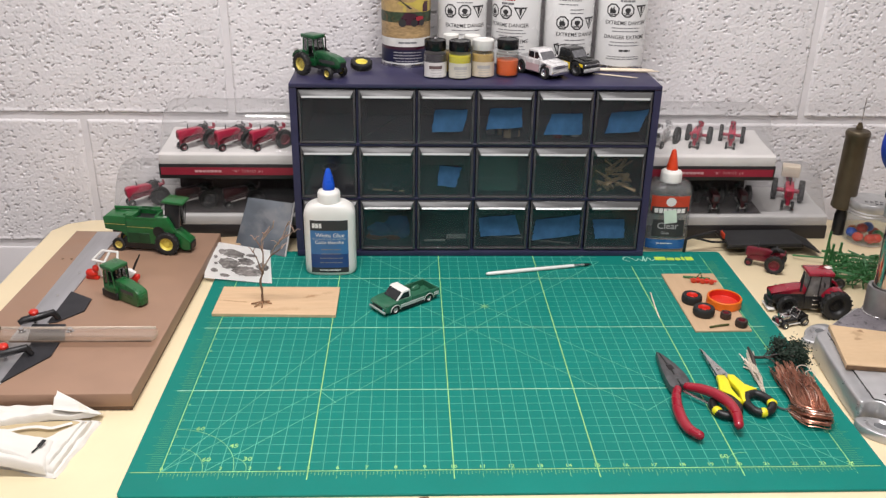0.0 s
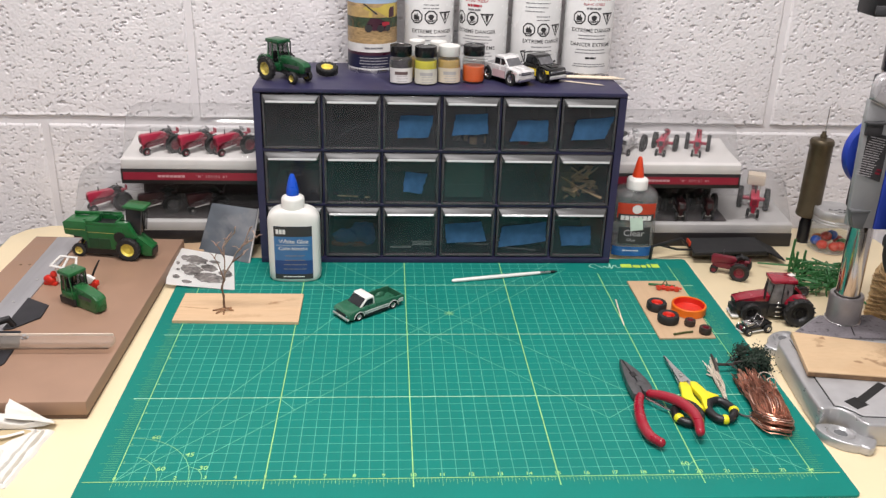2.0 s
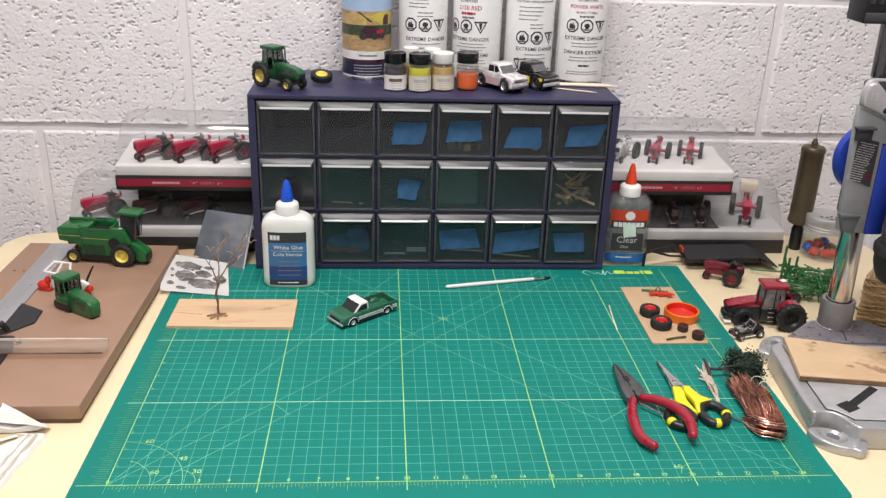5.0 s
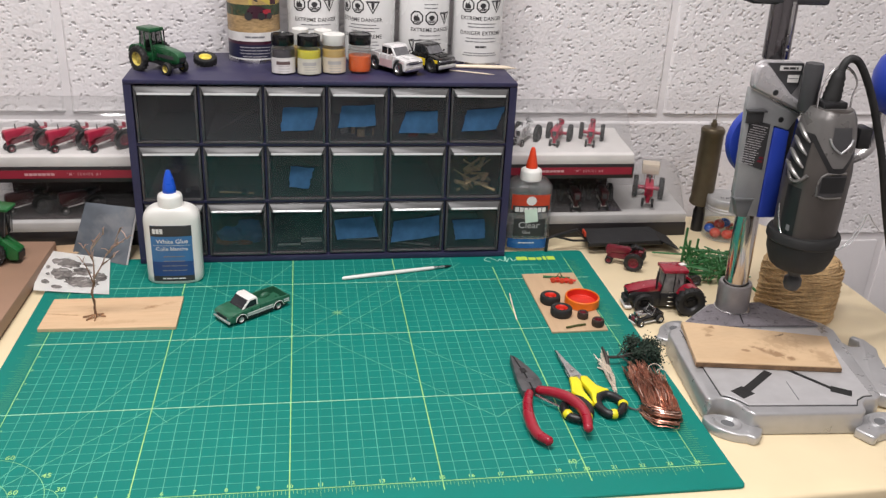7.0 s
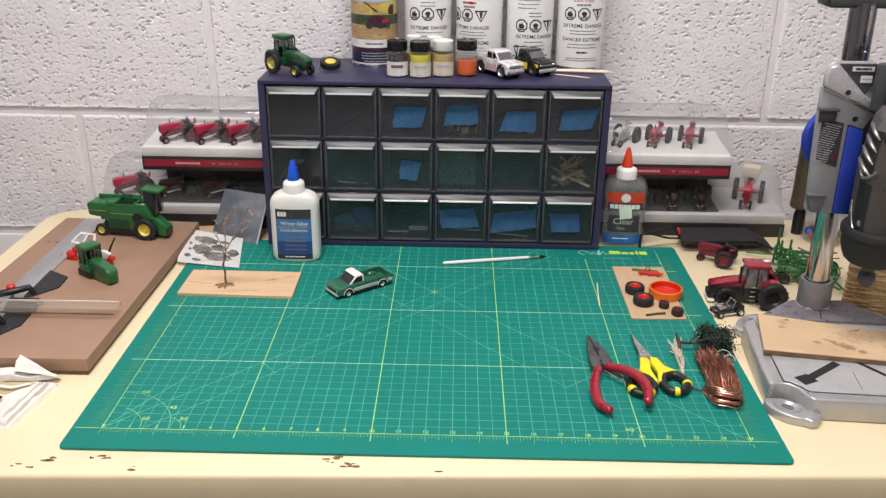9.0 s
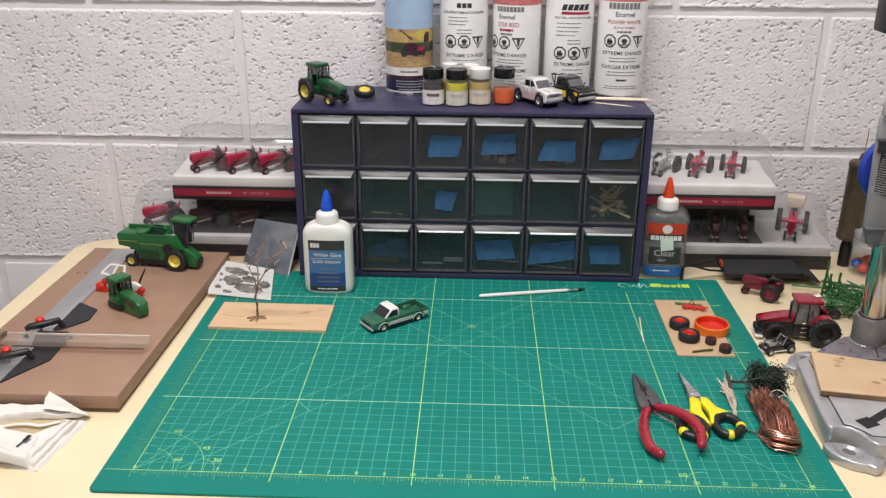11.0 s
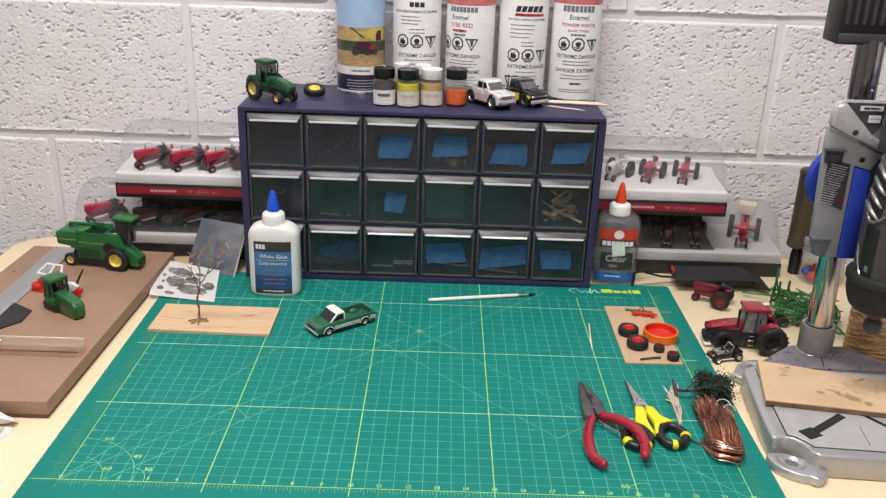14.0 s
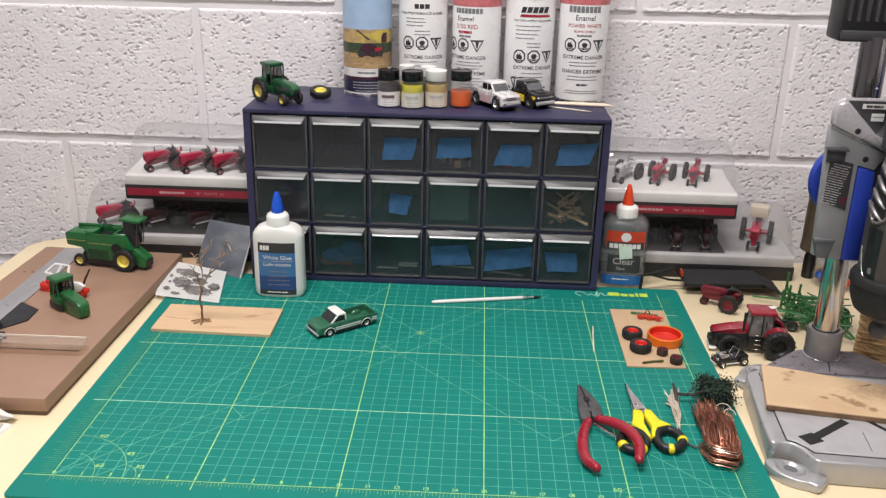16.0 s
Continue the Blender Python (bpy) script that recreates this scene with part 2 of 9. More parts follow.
# pale body colour chosen for the highlight along the pull tips
LIP = clear_plastic("clear_drawer_lip", (0.5, 0.52, 0.52), 0.14, 0.8, (0.58, 0.59, 0.59))
TAPE = material("blue_masking_tape", (0.062, 0.175, 0.355), 0.55, vary=0.22, grain=70, bump=0.3, fine=900)
BLACK = material("black_plastic", (0.012, 0.012, 0.013), 0.4, vary=0.2, grain=80)
RUBBER = material("black_rubber", (0.014, 0.014, 0.014), 0.65, vary=0.25, grain=150, bump=0.3, fine=1200)
WHITE = material("white_plastic", (0.78, 0.77, 0.73), 0.35, vary=0.03, grain=30)
CANWHITE = material("white_can_paint", (0.71, 0.71, 0.70), 0.26, vary=0.02, grain=20)
STEEL = material("bright_steel", (0.62, 0.61, 0.6), 0.25, 1.0, vary=0.1, grain=60)
CHROME = material("chrome", (0.75, 0.75, 0.74), 0.08, 1.0, vary=0.03)
CASTING = material("silver_painted_casting", (0.46, 0.46, 0.465), 0.32, 0.5, vary=0.06, grain=60, bump=0.15, fine=900)
GREYP = material("grey_plastic", (0.13, 0.135, 0.14), 0.4, vary=0.08, grain=60)
DGREY = material("dark_grey_plastic", (0.05, 0.05, 0.053), 0.42, vary=0.1, grain=60)
BLUEP = material("blue_plastic", (0.02, 0.05, 0.36), 0.35, vary=0.08, grain=40)
RED = material("red_toy_paint", (0.36, 0.018, 0.050), 0.32, vary=0.12, grain=120, coat=0.3)
BRIGHTRED = material("bright_red_plastic", (0.62, 0.025, 0.012), 0.35, vary=0.06, grain=60)
DRED = material("dark_red_toy_paint", (0.15, 0.010, 0.022), 0.35, vary=0.12, grain=120)
GREEN = material("green_toy_paint", (0.011, 0.115, 0.028), 0.33, vary=0.1, grain=120, coat=0.2)
DEEPGREEN = material("deep_green_toy_paint", (0.009, 0.078, 0.026), 0.3, vary=0.12, grain=120, coat=0.2)
YELLOW = material("yellow_toy_paint", (0.75, 0.55, 0.02), 0.4, vary=0.08, grain=100)
ORANGE = material("orange_plastic", (0.8, 0.17, 0.012), 0.35, vary=0.05, grain=60)
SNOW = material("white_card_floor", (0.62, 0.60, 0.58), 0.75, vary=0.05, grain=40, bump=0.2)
SNOWGREY = material("greyed_white_card", (0.42, 0.41, 0.40), 0.7, vary=0.06, grain=40, bump=0.2)
GLOSSBLACK = material("glossy_black_cap", (0.008, 0.008, 0.009), 0.18, vary=0.1)
CARDBLACK = material("black_card", (0.016, 0.014, 0.015), 0.4, vary=0.1)
CARDRED = material("red_card_band", (0.25, 0.012, 0.030), 0.4, vary=0.06)
BROWNB = material("brown_hardboard", (0.32, 0.195, 0.13), 0.55, vary=0.06, grain=30, bump=0.1, fine=700)
BROWNE = material("brown_board_edge", (0.12, 0.07, 0.045), 0.6, vary=0.1, grain=60)
PINE = wood("pale_pine", (0.66, 0.46, 0.28), (0.47, 0.28, 0.14), "x")
BALSA = wood("balsa_sheet", (0.52, 0.36, 0.22), (0.43, 0.28, 0.16), "y", 60)
PAPER = material("white_paper", (0.92, 0.91, 0.89), 0.8, vary=0.015, grain=50)
SLATE = material("dark_slate_card", (0.085, 0.098, 0.115), 0.5, vary=0.3, grain=30, stain=(0.16, 0.165, 0.178), amount=0.45, patch=22)
DOME = clear_plastic("clear_dome_plastic", (0.94, 0.94, 0.94), 0.06, 0.07, (0.6, 0.6, 0.6))
COPPER = material("copper_wire", (0.64, 0.32, 0.225), 0.34, 1.0, vary=0.15, grain=200)
BRASS = material("dull_brass", (0.115, 0.090, 0.055), 0.38, 0.6, vary=0.15, grain=60)
INK = material("black_print", (0.035, 0.034, 0.036), 0.5)
TWINE = material("jute_twine", (0.50, 0.34, 0.17), 0.85, vary=0.2, grain=300, bump=0.5, fine=1500)
WINDOW = material("dark_toy_window", (0.02, 0.022, 0.025), 0.12, vary=0.1)

# ---- the room ----
WALL_Y, COURSE, UNIT = 0.622, 0.199, 0.4175


def structure(name, bm, mat, label):
    return tagged(part(name, bm, mat, None), label, "structure", kind="structure")


wall = structure("wall_north", block(-2.0, 2.0, WALL_Y + 0.005, WALL_Y + 0.15, -0.75, 1.7), MORTAR, "white painted concrete block wall behind the bench")
structure("wall_south", block(-2.0, 2.0, -2.65, -2.5, -0.75, 1.7), WALL, "plain white wall that closes the room")
structure("wall_east", block(2.0, 2.15, -2.65, 0.77, -0.75, 1.7), WALL, "plain white wall that closes the room")
structure("wall_west", block(-2.15, -2.0, -2.65, 0.77, -0.75, 1.7), WALL, "plain white wall that closes the room")
FLOORM = material("grey_concrete", (0.14, 0.135, 0.13), 0.7, vary=0.1, grain=10, bump=0.3)
structure("floor", block(-2.15, 2.15, -2.65, 0.77, -0.85, -0.75), FLOORM, "plain grey concrete floor")
structure("ceiling", block(-2.15, 2.15, -2.65, 0.77, 1.7, 1.8), WALL, "plain white ceiling")

# the workbench top: a cream slab with worn, rounded edges
outline = [(0.64, -0.036), (0.675, -0.01), (0.664, 0.27), (0.652, 0.545), (0.62, 0.59), (-0.50, 0.59), (-0.555, 0.583), (-0.583, 0.569), (-0.597, 0.543), (-0.597, 0.50), (-0.598, 0.46), (-0.598, 0.27), (-0.596, 0.0), (-0.585, -0.06), (-0.56, -0.075)]
bench = thing("workbench", pose(0, 0, 0), "cream laminate workbench top with worn rounded edges", "workbench")
part("tabletop", prism(outline, -0.032, 0.0, 0.004, 3), LAMINATE, bench)
for x, y in ((-0.42, 0.03), (0.58, 0.05), (-0.46, 0.5), (0.58, 0.5)):
    part("leg", block(x - 0.03, x + 0.03, y - 0.03, y + 0.03, -0.75, -0.032, 0.004), LAMINATE, bench)
CHIP = material("bare_dark_chip", (0.16, 0.105, 0.055), 0.8, vary=0.3, grain=300)
rng = random.Random(4)
for cx, cy, n in ((-0.355, -0.055, 3), (-0.336, -0.0448, 4), (-0.292, -0.0413, 5), (-0.2646, -0.0550, 2), (-0.076, -0.0350, 3), (-0.071, -0.0440, 7), (-0.089, -0.0421, 1), (0.004, -0.0530, 1)):
    bits = []
    for k in range(n):
        a, px, py = rng.uniform(0.0015, 0.005), cx + rng.uniform(-0.012, 0.012), cy + rng.uniform(-0.003, 0.003)
        bits.append(prism([(px + a * rng.uniform(0.6, 1.2) * math.cos(q), py + 0.35 * a * rng.uniform(0.5, 1.3) * math.sin(q)) for q in [j * 0.9 for j in range(7)]], 0.0, 0.0003))
    part("paint_chip", fuse(*bits), CHIP, bench, "dark worn chips in the cream surface")

# ---- cutting mat ----
mat = thing("cutting_mat", pose(0, 0, 0), "green cutting mat with a yellow inch grid on the bench", "cutting mat")
MX0, MX1, MY0, MY1, MT = -0.334, 0.335, -0.031, 0.465, 0.003


def rounded(x0, x1, y0, y1, r, n=5):
    pts = []
    for cx, cy, a in ((x1 - r, y0 + r, -90), (x1 - r, y1 - r, 0), (x0 + r, y1 - r, 90), (x0 + r, y0 + r, 180)):
        pts += [(cx + r * math.cos(radians(a + 90 * k / n)), cy + r * math.sin(radians(a + 90 * k / n))) for k in range(n + 1)]
    return pts


part("mat_sheet", prism(rounded(MX0, MX1, MY0, MY1, 0.006), 0.0, MT, 0.0006, 1), MATGREEN, mat)


def strip(bm, x0, y0, x1, y1, w, z):
    d = Vector((x1 - x0, y1 - y0, 0)).normalized()
    s = Vector((-d.y, d.x, 0)) * w / 2
    a, b = Vector((x0, y0, z)), Vector((x1, y1, z))
    bm.faces.new([bm.verts.new(p) for p in (a + s, a - s, b - s, b + s)][::-1])


def gx(u):
    return (u - 12) * I


STAR = (0.0, 12.0 * I)
fine, heavy, across, ticks, slant = [bmesh.new() for _ in range(5)]
for k in range(49):
    u = k / 2
    if k % 10:
        strip(fine, gx(u), 0, gx(u), (16.6 if 18.4 < u < 22.6 else 17.9) * I, 0.00055 if k % 2 else 0.0007, MT + 0.00012)
for k in range(36):
    v = k / 2
    if k % 10:
        strip(fine, gx(0), v * I, gx(18.4 if v > 16.6 else 24), v * I, 0.00055 if k % 2 else 0.0007, MT + 0.00014)
for u in (5, 10, 15, 20):
    strip(heavy, gx(u), -0.012, gx(u), (16.4 if u == 20 else 17.9) * I, 0.0010, MT + 0.0003)
for v in (5, 10, 15):
    strip(across, gx(-0.6), v * I, gx(24.6), v * I, 0.0012, MT + 0.00026)
strip(heavy, gx(-1), 0, gx(25), 0, 0.0009, MT + 0.0003)
for u in (0, 24):
    strip(heavy, gx(u), 0, gx(u), 17.4 * I, 0.0008, MT + 0.00032)
for k in range(24 * 8 + 1):
    u = k / 8
    strip(ticks, gx(u), -0.0105 if k % 8 == 0 else (-0.008 if k % 4 == 0 else -0.0055), gx(u), -0.001, 0.0003, MT + 0.0002)
side_ticks = bmesh.new()
for k in range(17 * 8 + 1):
    v = k / 8 * I
    w = 0.0165 if k % 8 == 0 else (0.0135 if k % 4 == 0 else 0.010)
    strip(side_ticks, gx(-0.1) - w, v, gx(-0.1), v, 0.0004, MT + 0.0002)
    strip(side_ticks, gx(24.1), v, gx(24.1) + w, v, 0.0004, MT + 0.0002)
for u0, v0, u1, v1 in ((0, 0, 10.33, 17.9), (0, 0, 17.9, 17.9), (1.45, 0, 18.4, 16.95), (24, 0, 6.1, 17.9), (17.6, 3.45, 5.0, 16.05), (17.6, 3.45, 19.26, 4.78), (5.0, 4.9, 5.65, 4.1)):
    strip(slant, gx(u0), v0 * I, gx(u1), v1 * I, 0.0007, MT + 0.0002)
def arc_line(cu, cv, r, a0, a1, n=16):
    """A thin printed arc round a grid point, in inches."""
    bm = bmesh.new()
    pts = [(gx(cu + r * math.cos(radians(a0 + (a1 - a0) * k / n))), (cv + r * math.sin(radians(a0 + (a1 - a0) * k / n))) * I) for k in range(n + 1)]
    for p, q in zip(pts, pts[1:]):
        strip(bm, *p, *q, 0.0006, MT + 0.00025)
    part("angle_arc", bm, ARCM, mat)


ARCM = material("pale_olive_print", (0.20, 0.50, 0.24), 0.55, vary=0.12, grain=60)
arc_line(0, 0, 1.40, 0, 72)
arc_line(0, 0, 2.45, 0, 90)
arc_line(2.20, 0.10, 0.68, -5, 80)
arc_line(20.3, 0.15, 0.66, 70, 175)


def one_by_one(name, bm, m):
    """Each printed line as a part of its own."""
    for f in bm.faces:
        b = bmesh.new()
        b.faces.new([b.verts.new(v.co) for v in f.verts])
        part(name, b, m, mat)
    bm.free()


one_by_one("grid_line", fine, LINE)
one_by_one("heavy_line", heavy, YLINE)
one_by_one("heavy_line", across, material("mint_green_print", (0.34, 0.69, 0.45), 0.55, vary=0.12, grain=60))
TICKM = material("olive_green_print", (0.28, 0.55, 0.22), 0.55, vary=0.15, grain=60)
tagged(part("ruler_scale", ticks, TICKM, mat), kind="stuff")
tagged(part("ruler_scale", side_ticks, material("dim_olive_print", (0.12, 0.37, 0.16), 0.55, vary=0.15, grain=60), mat), kind="stuff")
part("angle_guide", slant, material("light_green_print", (0.12, 0.46, 0.31), 0.55, vary=0.1, grain=60), mat)
star = bmesh.new()
for k in range(4):
    a = radians(45 * k)
    strip(star, STAR[0] - 0.006 * math.cos(a), STAR[1] - 0.006 * math.sin(a), STAR[0] + 0.006 * math.cos(a), STAR[1] + 0.006 * math.sin(a), 0.0012, MT + 0.0004)
part("centre_star", star, ARCM, mat)
nums = []
for k in range(25):
    nums.append(move(words(str(k), 0.0062, bold=0.014), pose(gx(k), 0.0042, MT + 0.0004)))
for k in range(1, 17):
    if k % 5:
        nums.append(move(words(str(k), 0.005), pose(gx(0.10), k * I + 0.0005, MT + 0.0004)))
        nums.append(move(words(str(k), 0.005), pose(gx(23.90), k * I + 0.0005, MT + 0.0004)))
for k, (u, v) in enumerate(((1.42, 0.66), (2.84, 0.68), (2.24, 1.43), (0.84, 2.47), (19.62, 0.60))):
    nums.append(move(words(("60", "30", "45", "60", "60")[k], 0.0080, bold=0.012), pose(gx(u), v * I, MT + 0.0004)))
for k, b in enumerate(nums):
    part("ruler_number", b, YLINE if k < 25 or k >= len(nums) - 5 else ARCM, mat)
# the maker's mark as plain shapes: an open script stroke and a heavier yellow row
line = smooth_line([(0.205, 0.428, 0), (0.196, 0.436, 0), (0.203, 0.443, 0), (0.212, 0.437, 0), (0.217, 0.431, 0), (0.222, 0.437, 0), (0.227, 0.430, 0), (0.233, 0.446, 0), (0.231, 0.428, 0), (0.239, 0.441, 0), (0.243, 0.431, 0), (0.251, 0.437, 0)], 5)
script = bmesh.new()
for a, b in zip(line, line[1:]):
    strip(script, 0.197 + (a.x - 0.196) * 0.80, a.y + 0.003, 0.197 + (b.x - 0.196) * 0.80, b.y + 0.003, 0.0013, MT + 0.00035)
part("maker_mark", script, material("pale_script_print", (0.34, 0.66, 0.5), 0.55, vary=0.12, grain=60), mat, "pale script mark drawn as a plain stroke")
marks = [move(prism(rounded(-w / 2, w / 2, -0.0048, h, 0.0016, 3), 0, 0.00012), pose(x, 0.440, MT + 0.0003)) for x, w, h in ((0.2475, 0.0150, 0.0062), (0.2612, 0.0098, 0.0034), (0.2710, 0.0070, 0.0034), (0.2782, 0.0042, 0.0062), (0.2870, 0.0106, 0.0062))]
YELLOWMARK = material("bright_yellow_green_print", (0.50, 0.72, 0.08), 0.55, vary=0.15, grain=80)
for b in marks:
    part("maker_mark", b, YELLOWMARK, mat, "yellow mark drawn as a plain shape")
part("maker_mark", move(prism([(-0.018, -0.001), (0.018, -0.001), (0.018, 0.001), (-0.018, 0.001)], 0, 0.0001), pose(0.247, 0.4215, MT + 0.0003)), LINE, mat)

# ---- drawer cabinet ----
CX0, CX1, CY0, CY1, CZ0, CZ1 = -0.238, 0.226, 0.449, 0.606, MT, 0.2355
cab = thing("drawer_cabinet", pose(0, 0, 0), "navy plastic parts cabinet with eighteen smoked drawers on the cutting mat", "cabinet")
PX, PZ = (CX1 - CX0 - 0.018) / 6, (CZ1 - CZ0 - 0.0135) / 3
part("top_panel", block(CX0, CX1, CY0, CY1, CZ1 - 0.0055, CZ1, 0.0012), NAVY, cab)
part("bottom_panel", block(CX0, CX1, CY0, CY1, CZ0, CZ0 + 0.008, 0.001), NAVY, cab)
for x in (CX0, CX1 - 0.009):
    part("side_panel", block(x, x + 0.009, CY0 + 0.001, CY1, CZ0 + 0.008, CZ1 - 0.0055), NAVY, cab)
part("back_panel", block(CX0 + 0.009, CX1 - 0.009, CY1 - 0.004, CY1, CZ0 + 0.008, CZ1 - 0.0055), NAVY, cab)
for k in range(1, 6):
    x = CX0 + 0.009 + k * PX
    part("divider", block(x - 0.0011, x + 0.0011, CY0 + 0.0055, CY1 - 0.004, CZ0 + 0.008, CZ1 - 0.0055), NAVY, cab)
for k in range(1, 3):
    zz = CZ0 + 0.008 + k * PZ
    part("shelf", block(CX0 + 0.009, CX1 - 0.009, CY0 + 0.002, CY1 - 0.004, zz - 0.0017, zz + 0.0017, 0.0006, 1), NAVY, cab)
DW, DH = PX - 0.0036, PZ - 0.0040
front = box(DW - 0.004, 0.0022, DH - 0.004, (0, 0.0014, 0), 0.0005, 1)
bars_ = [box(0.0030, 0.0046, DH, (x, 0, 0), 0.0010, 2) for x in (-DW / 2 + 0.0015, DW / 2 - 0.0015)]
drawer_rim = fuse(*bars_, box(DW - 0.0056, 0.0046, 0.0030, (0, 0, -DH / 2 + 0.0015), 0.0010, 2), box(DW - 0.0056, 0.0040, 0.0024, (0, 0.0003, DH / 2 - 0.0012), 0.0006, 1))
bin_ = fuse(box(0.0016, 0.125, DH - 0.012, (-DW / 2 + 0.003, 0.065, -0.005)), box(0.0016, 0.125, DH - 0.012, (DW / 2 - 0.003, 0.065, -0.005)), box(DW - 0.008, 0.125, 0.0016, (0, 0.065, -DH / 2 + 0.003)), box(DW - 0.008, 0.0016, DH - 0.012, (0, 0.128, -0.005)))


def pull_shape():
    """The pull: a wedge under the top edge, its ends cut in towards the tip."""
    bm = bmesh.new()
    a, z = DW / 2 - 0.0008, DH / 2 - 0.0006
    ends = []
    for s in (-1, 1):
        ends.append([bm.verts.new((s * x, y, z + dz)) for x, y, dz in ((a, -0.0018, 0.0), (a - 0.0040, -0.0090, -0.0058), (a - 0.0044, -0.0094, -0.0078), (a - 0.0016, -0.0018, -0.0090))])
    for k in range(4):
        bm.faces.new((ends[0][k], ends[0][(k + 1) % 4], ends[1][(k + 1) % 4], ends[1][k]))
    bm.faces.new(ends[0][::-1])
    bm.faces.new(ends[1])
    bmesh.ops.recalc_face_normals(bm, faces=bm.faces)
    return bevelled(bm, 0.0005, 1)


# pale strip that paints the highlight on the tip of the pull
pull_tip = box(DW - 0.0106, 0.0012, 0.0030, (0, -0.0094, DH / 2 - 0.0075), 0.0004, 1, (-32, 0, 0))
drawer_meshes = []
for nm, b, mm in (("drawer_front", front, SMOKE), ("drawer_rim", drawer_rim, RIMP), ("drawer_bin", bin_, INSIDE), ("drawer_pull", pull_shape(), PULLP), ("pull_edge", pull_tip, LIP)):
    o = part(nm, b, mm, None)
    drawer_meshes.append((nm, o.data))
    bpy.data.objects.remove(o)
rng = random.Random(7)
# corners of each torn tape label as shares of the drawer front: from the left, from the top
TAPES = {(0, 2): ((0.30, 0.36), (0.89, 0.35), (0.81, 0.755), (0.243, 0.78)), (0, 3): ((0.23, 0.33), (0.78, 0.30), (0.81, 0.67), (0.16, 0.72)), (0, 4): ((0.27, 0.42), (0.82, 0.40), (0.83, 0.80), (0.155, 0.81)), (0, 5): ((0.28, 0.40), (0.965, 0.33), (0.82, 0.745), (0.20, 0.79)),
         (1, 2): ((0.39, 0.37), (0.79, 0.40), (0.70, 0.79), (0.36, 0.755)), (2, 3): ((0.09, 0.35), (0.76, 0.285), (0.87, 0.69), (0.12, 0.74)), (2, 4): ((0.11, 0.39), (0.93, 0.285), (0.945, 0.69), (0.05, 0.82)), (2, 5): ((0.13, 0.38), (0.73, 0.365), (0.76, 0.755), (0.20, 0.775))}
DRAWER_AT = {}
for row in range(3):
    for col in range(6):
        x, zz = CX0 + 0.009 + (col + 0.5) * PX, CZ1 - 0.0055 - (row + 0.5) * PZ
        DRAWER_AT[row, col] = (x, zz)
        d = None
        for nm, me in drawer_meshes:
            o = new("drawer" if nm == "drawer_front" else nm, me)
            if d is None:
                d = o
                o.parent = cab
                o.location = (x + rng.uniform(-0.0004, 0.0004), CY0 + 0.003 - rng.uniform(0, 0.002), zz)
                o.rotation_euler = (radians(rng.uniform(-1.0, 0.4)), 0, radians(rng.uniform(-0.5, 0.5)))
            else:
                o.parent = d
        if (row, col) in TAPES:
            tl_, tr_, br_, bl_ = [Vector(((u - 0.5) * DW, 0, (0.5 - v) * DH)) for u, v in TAPES[row, col]]
            r2 = random.Random(row * 10 + col)
            edge = [r2.uniform(-0.0005, 0.0005) for _ in range(40)]

            def tear(u, v, tl=tl_, tr=tr_, br=br_, bl=bl_, edge=edge):
                p = (bl * (1 - u) + br * u) * (1 - v) + (tl * (1 - u) + tr * u) * v
                k = edge[int(v * 9)] if u < 0.5 else edge[20 + int(v * 9)]
                return (p.x + k * abs(2 * u - 1) ** 4 * 1.6, -0.0006 - 0.0005 * (1 - v) ** 6 - 0.0003 * math.sin(u * 9 + v * 3) ** 2, p.z + 0.0004 * math.sin(u * 7 + edge[3] * 900))
            part("tape_label", thicken(sheet(14, 9, tear), 0.0002), TAPE, d, "torn blue masking tape label")

# things in the drawers, seen through the smoked fronts
DEEP = CY0 + 0.0075


def inside(row, col):
    x, zz = DRAWER_AT[row, col]
    return x, zz - PZ / 2 + 0.009


STICKM = material("raw_wood_bits", (0.95, 0.68, 0.40), 0.7, vary=0.2, grain=90)
rng = random.Random(5)
x, zz = inside(1, 5)
for k in range(15):
    a = Vector((x + rng.uniform(-0.018, 0.014), DEEP + rng.uniform(0, 0.012), zz + rng.uniform(0.002, 0.03)))
    b = a + Vector((rng.uniform(-0.02, 0.024), rng.uniform(-0.005, 0.01), rng.uniform(-0.012, 0.016)))
    b.z = max(b.z, zz)
    tagged(part("wood_bit", tube([a, b], rng.uniform(0.0022, 0.0050), 4, flat=0.5), STICKM, None), "raw wood offcut inside a drawer", "wood", "wood bits in a drawer")
tagged(part("wood_bit", tube([(x - 0.027, DEEP - 0.0015, zz + 0.030), (x + 0.002, DEEP - 0.0015, zz + 0.0125), (x + 0.027, DEEP - 0.0015, zz + 0.002)], [0.0011, 0.0013, 0.0026], 6), STICKM, None), "raw wood offcut inside a drawer", "wood", "wood bits in a drawer")
for dx, dz, w, h, a in ((-0.018, 0.013, 0.008, 0.004, 12), (0.013, 0.020, 0.006, 0.013, 28), (-0.020, 0.003, 0.006, 0.003, -30), (0.003, 0.011, 0.005, 0.005, 10)):
    tagged(part("wood_bit", move(box(w, 0.0012, h, (0, 0, 0), 0.0004, 1), pose(x + dx, DEEP - 0.001, zz + dz, 0, a, 0)), STICKM, None), "raw wood chip inside a drawer", "wood", "wood bits in a drawer")
BLUEBIT, ORANGEBIT = material("dull_blue_plastic", (0.08, 0.26, 0.7), 0.4), material("rust_orange_plastic", (0.5, 0.13, 0.03), 0.5)
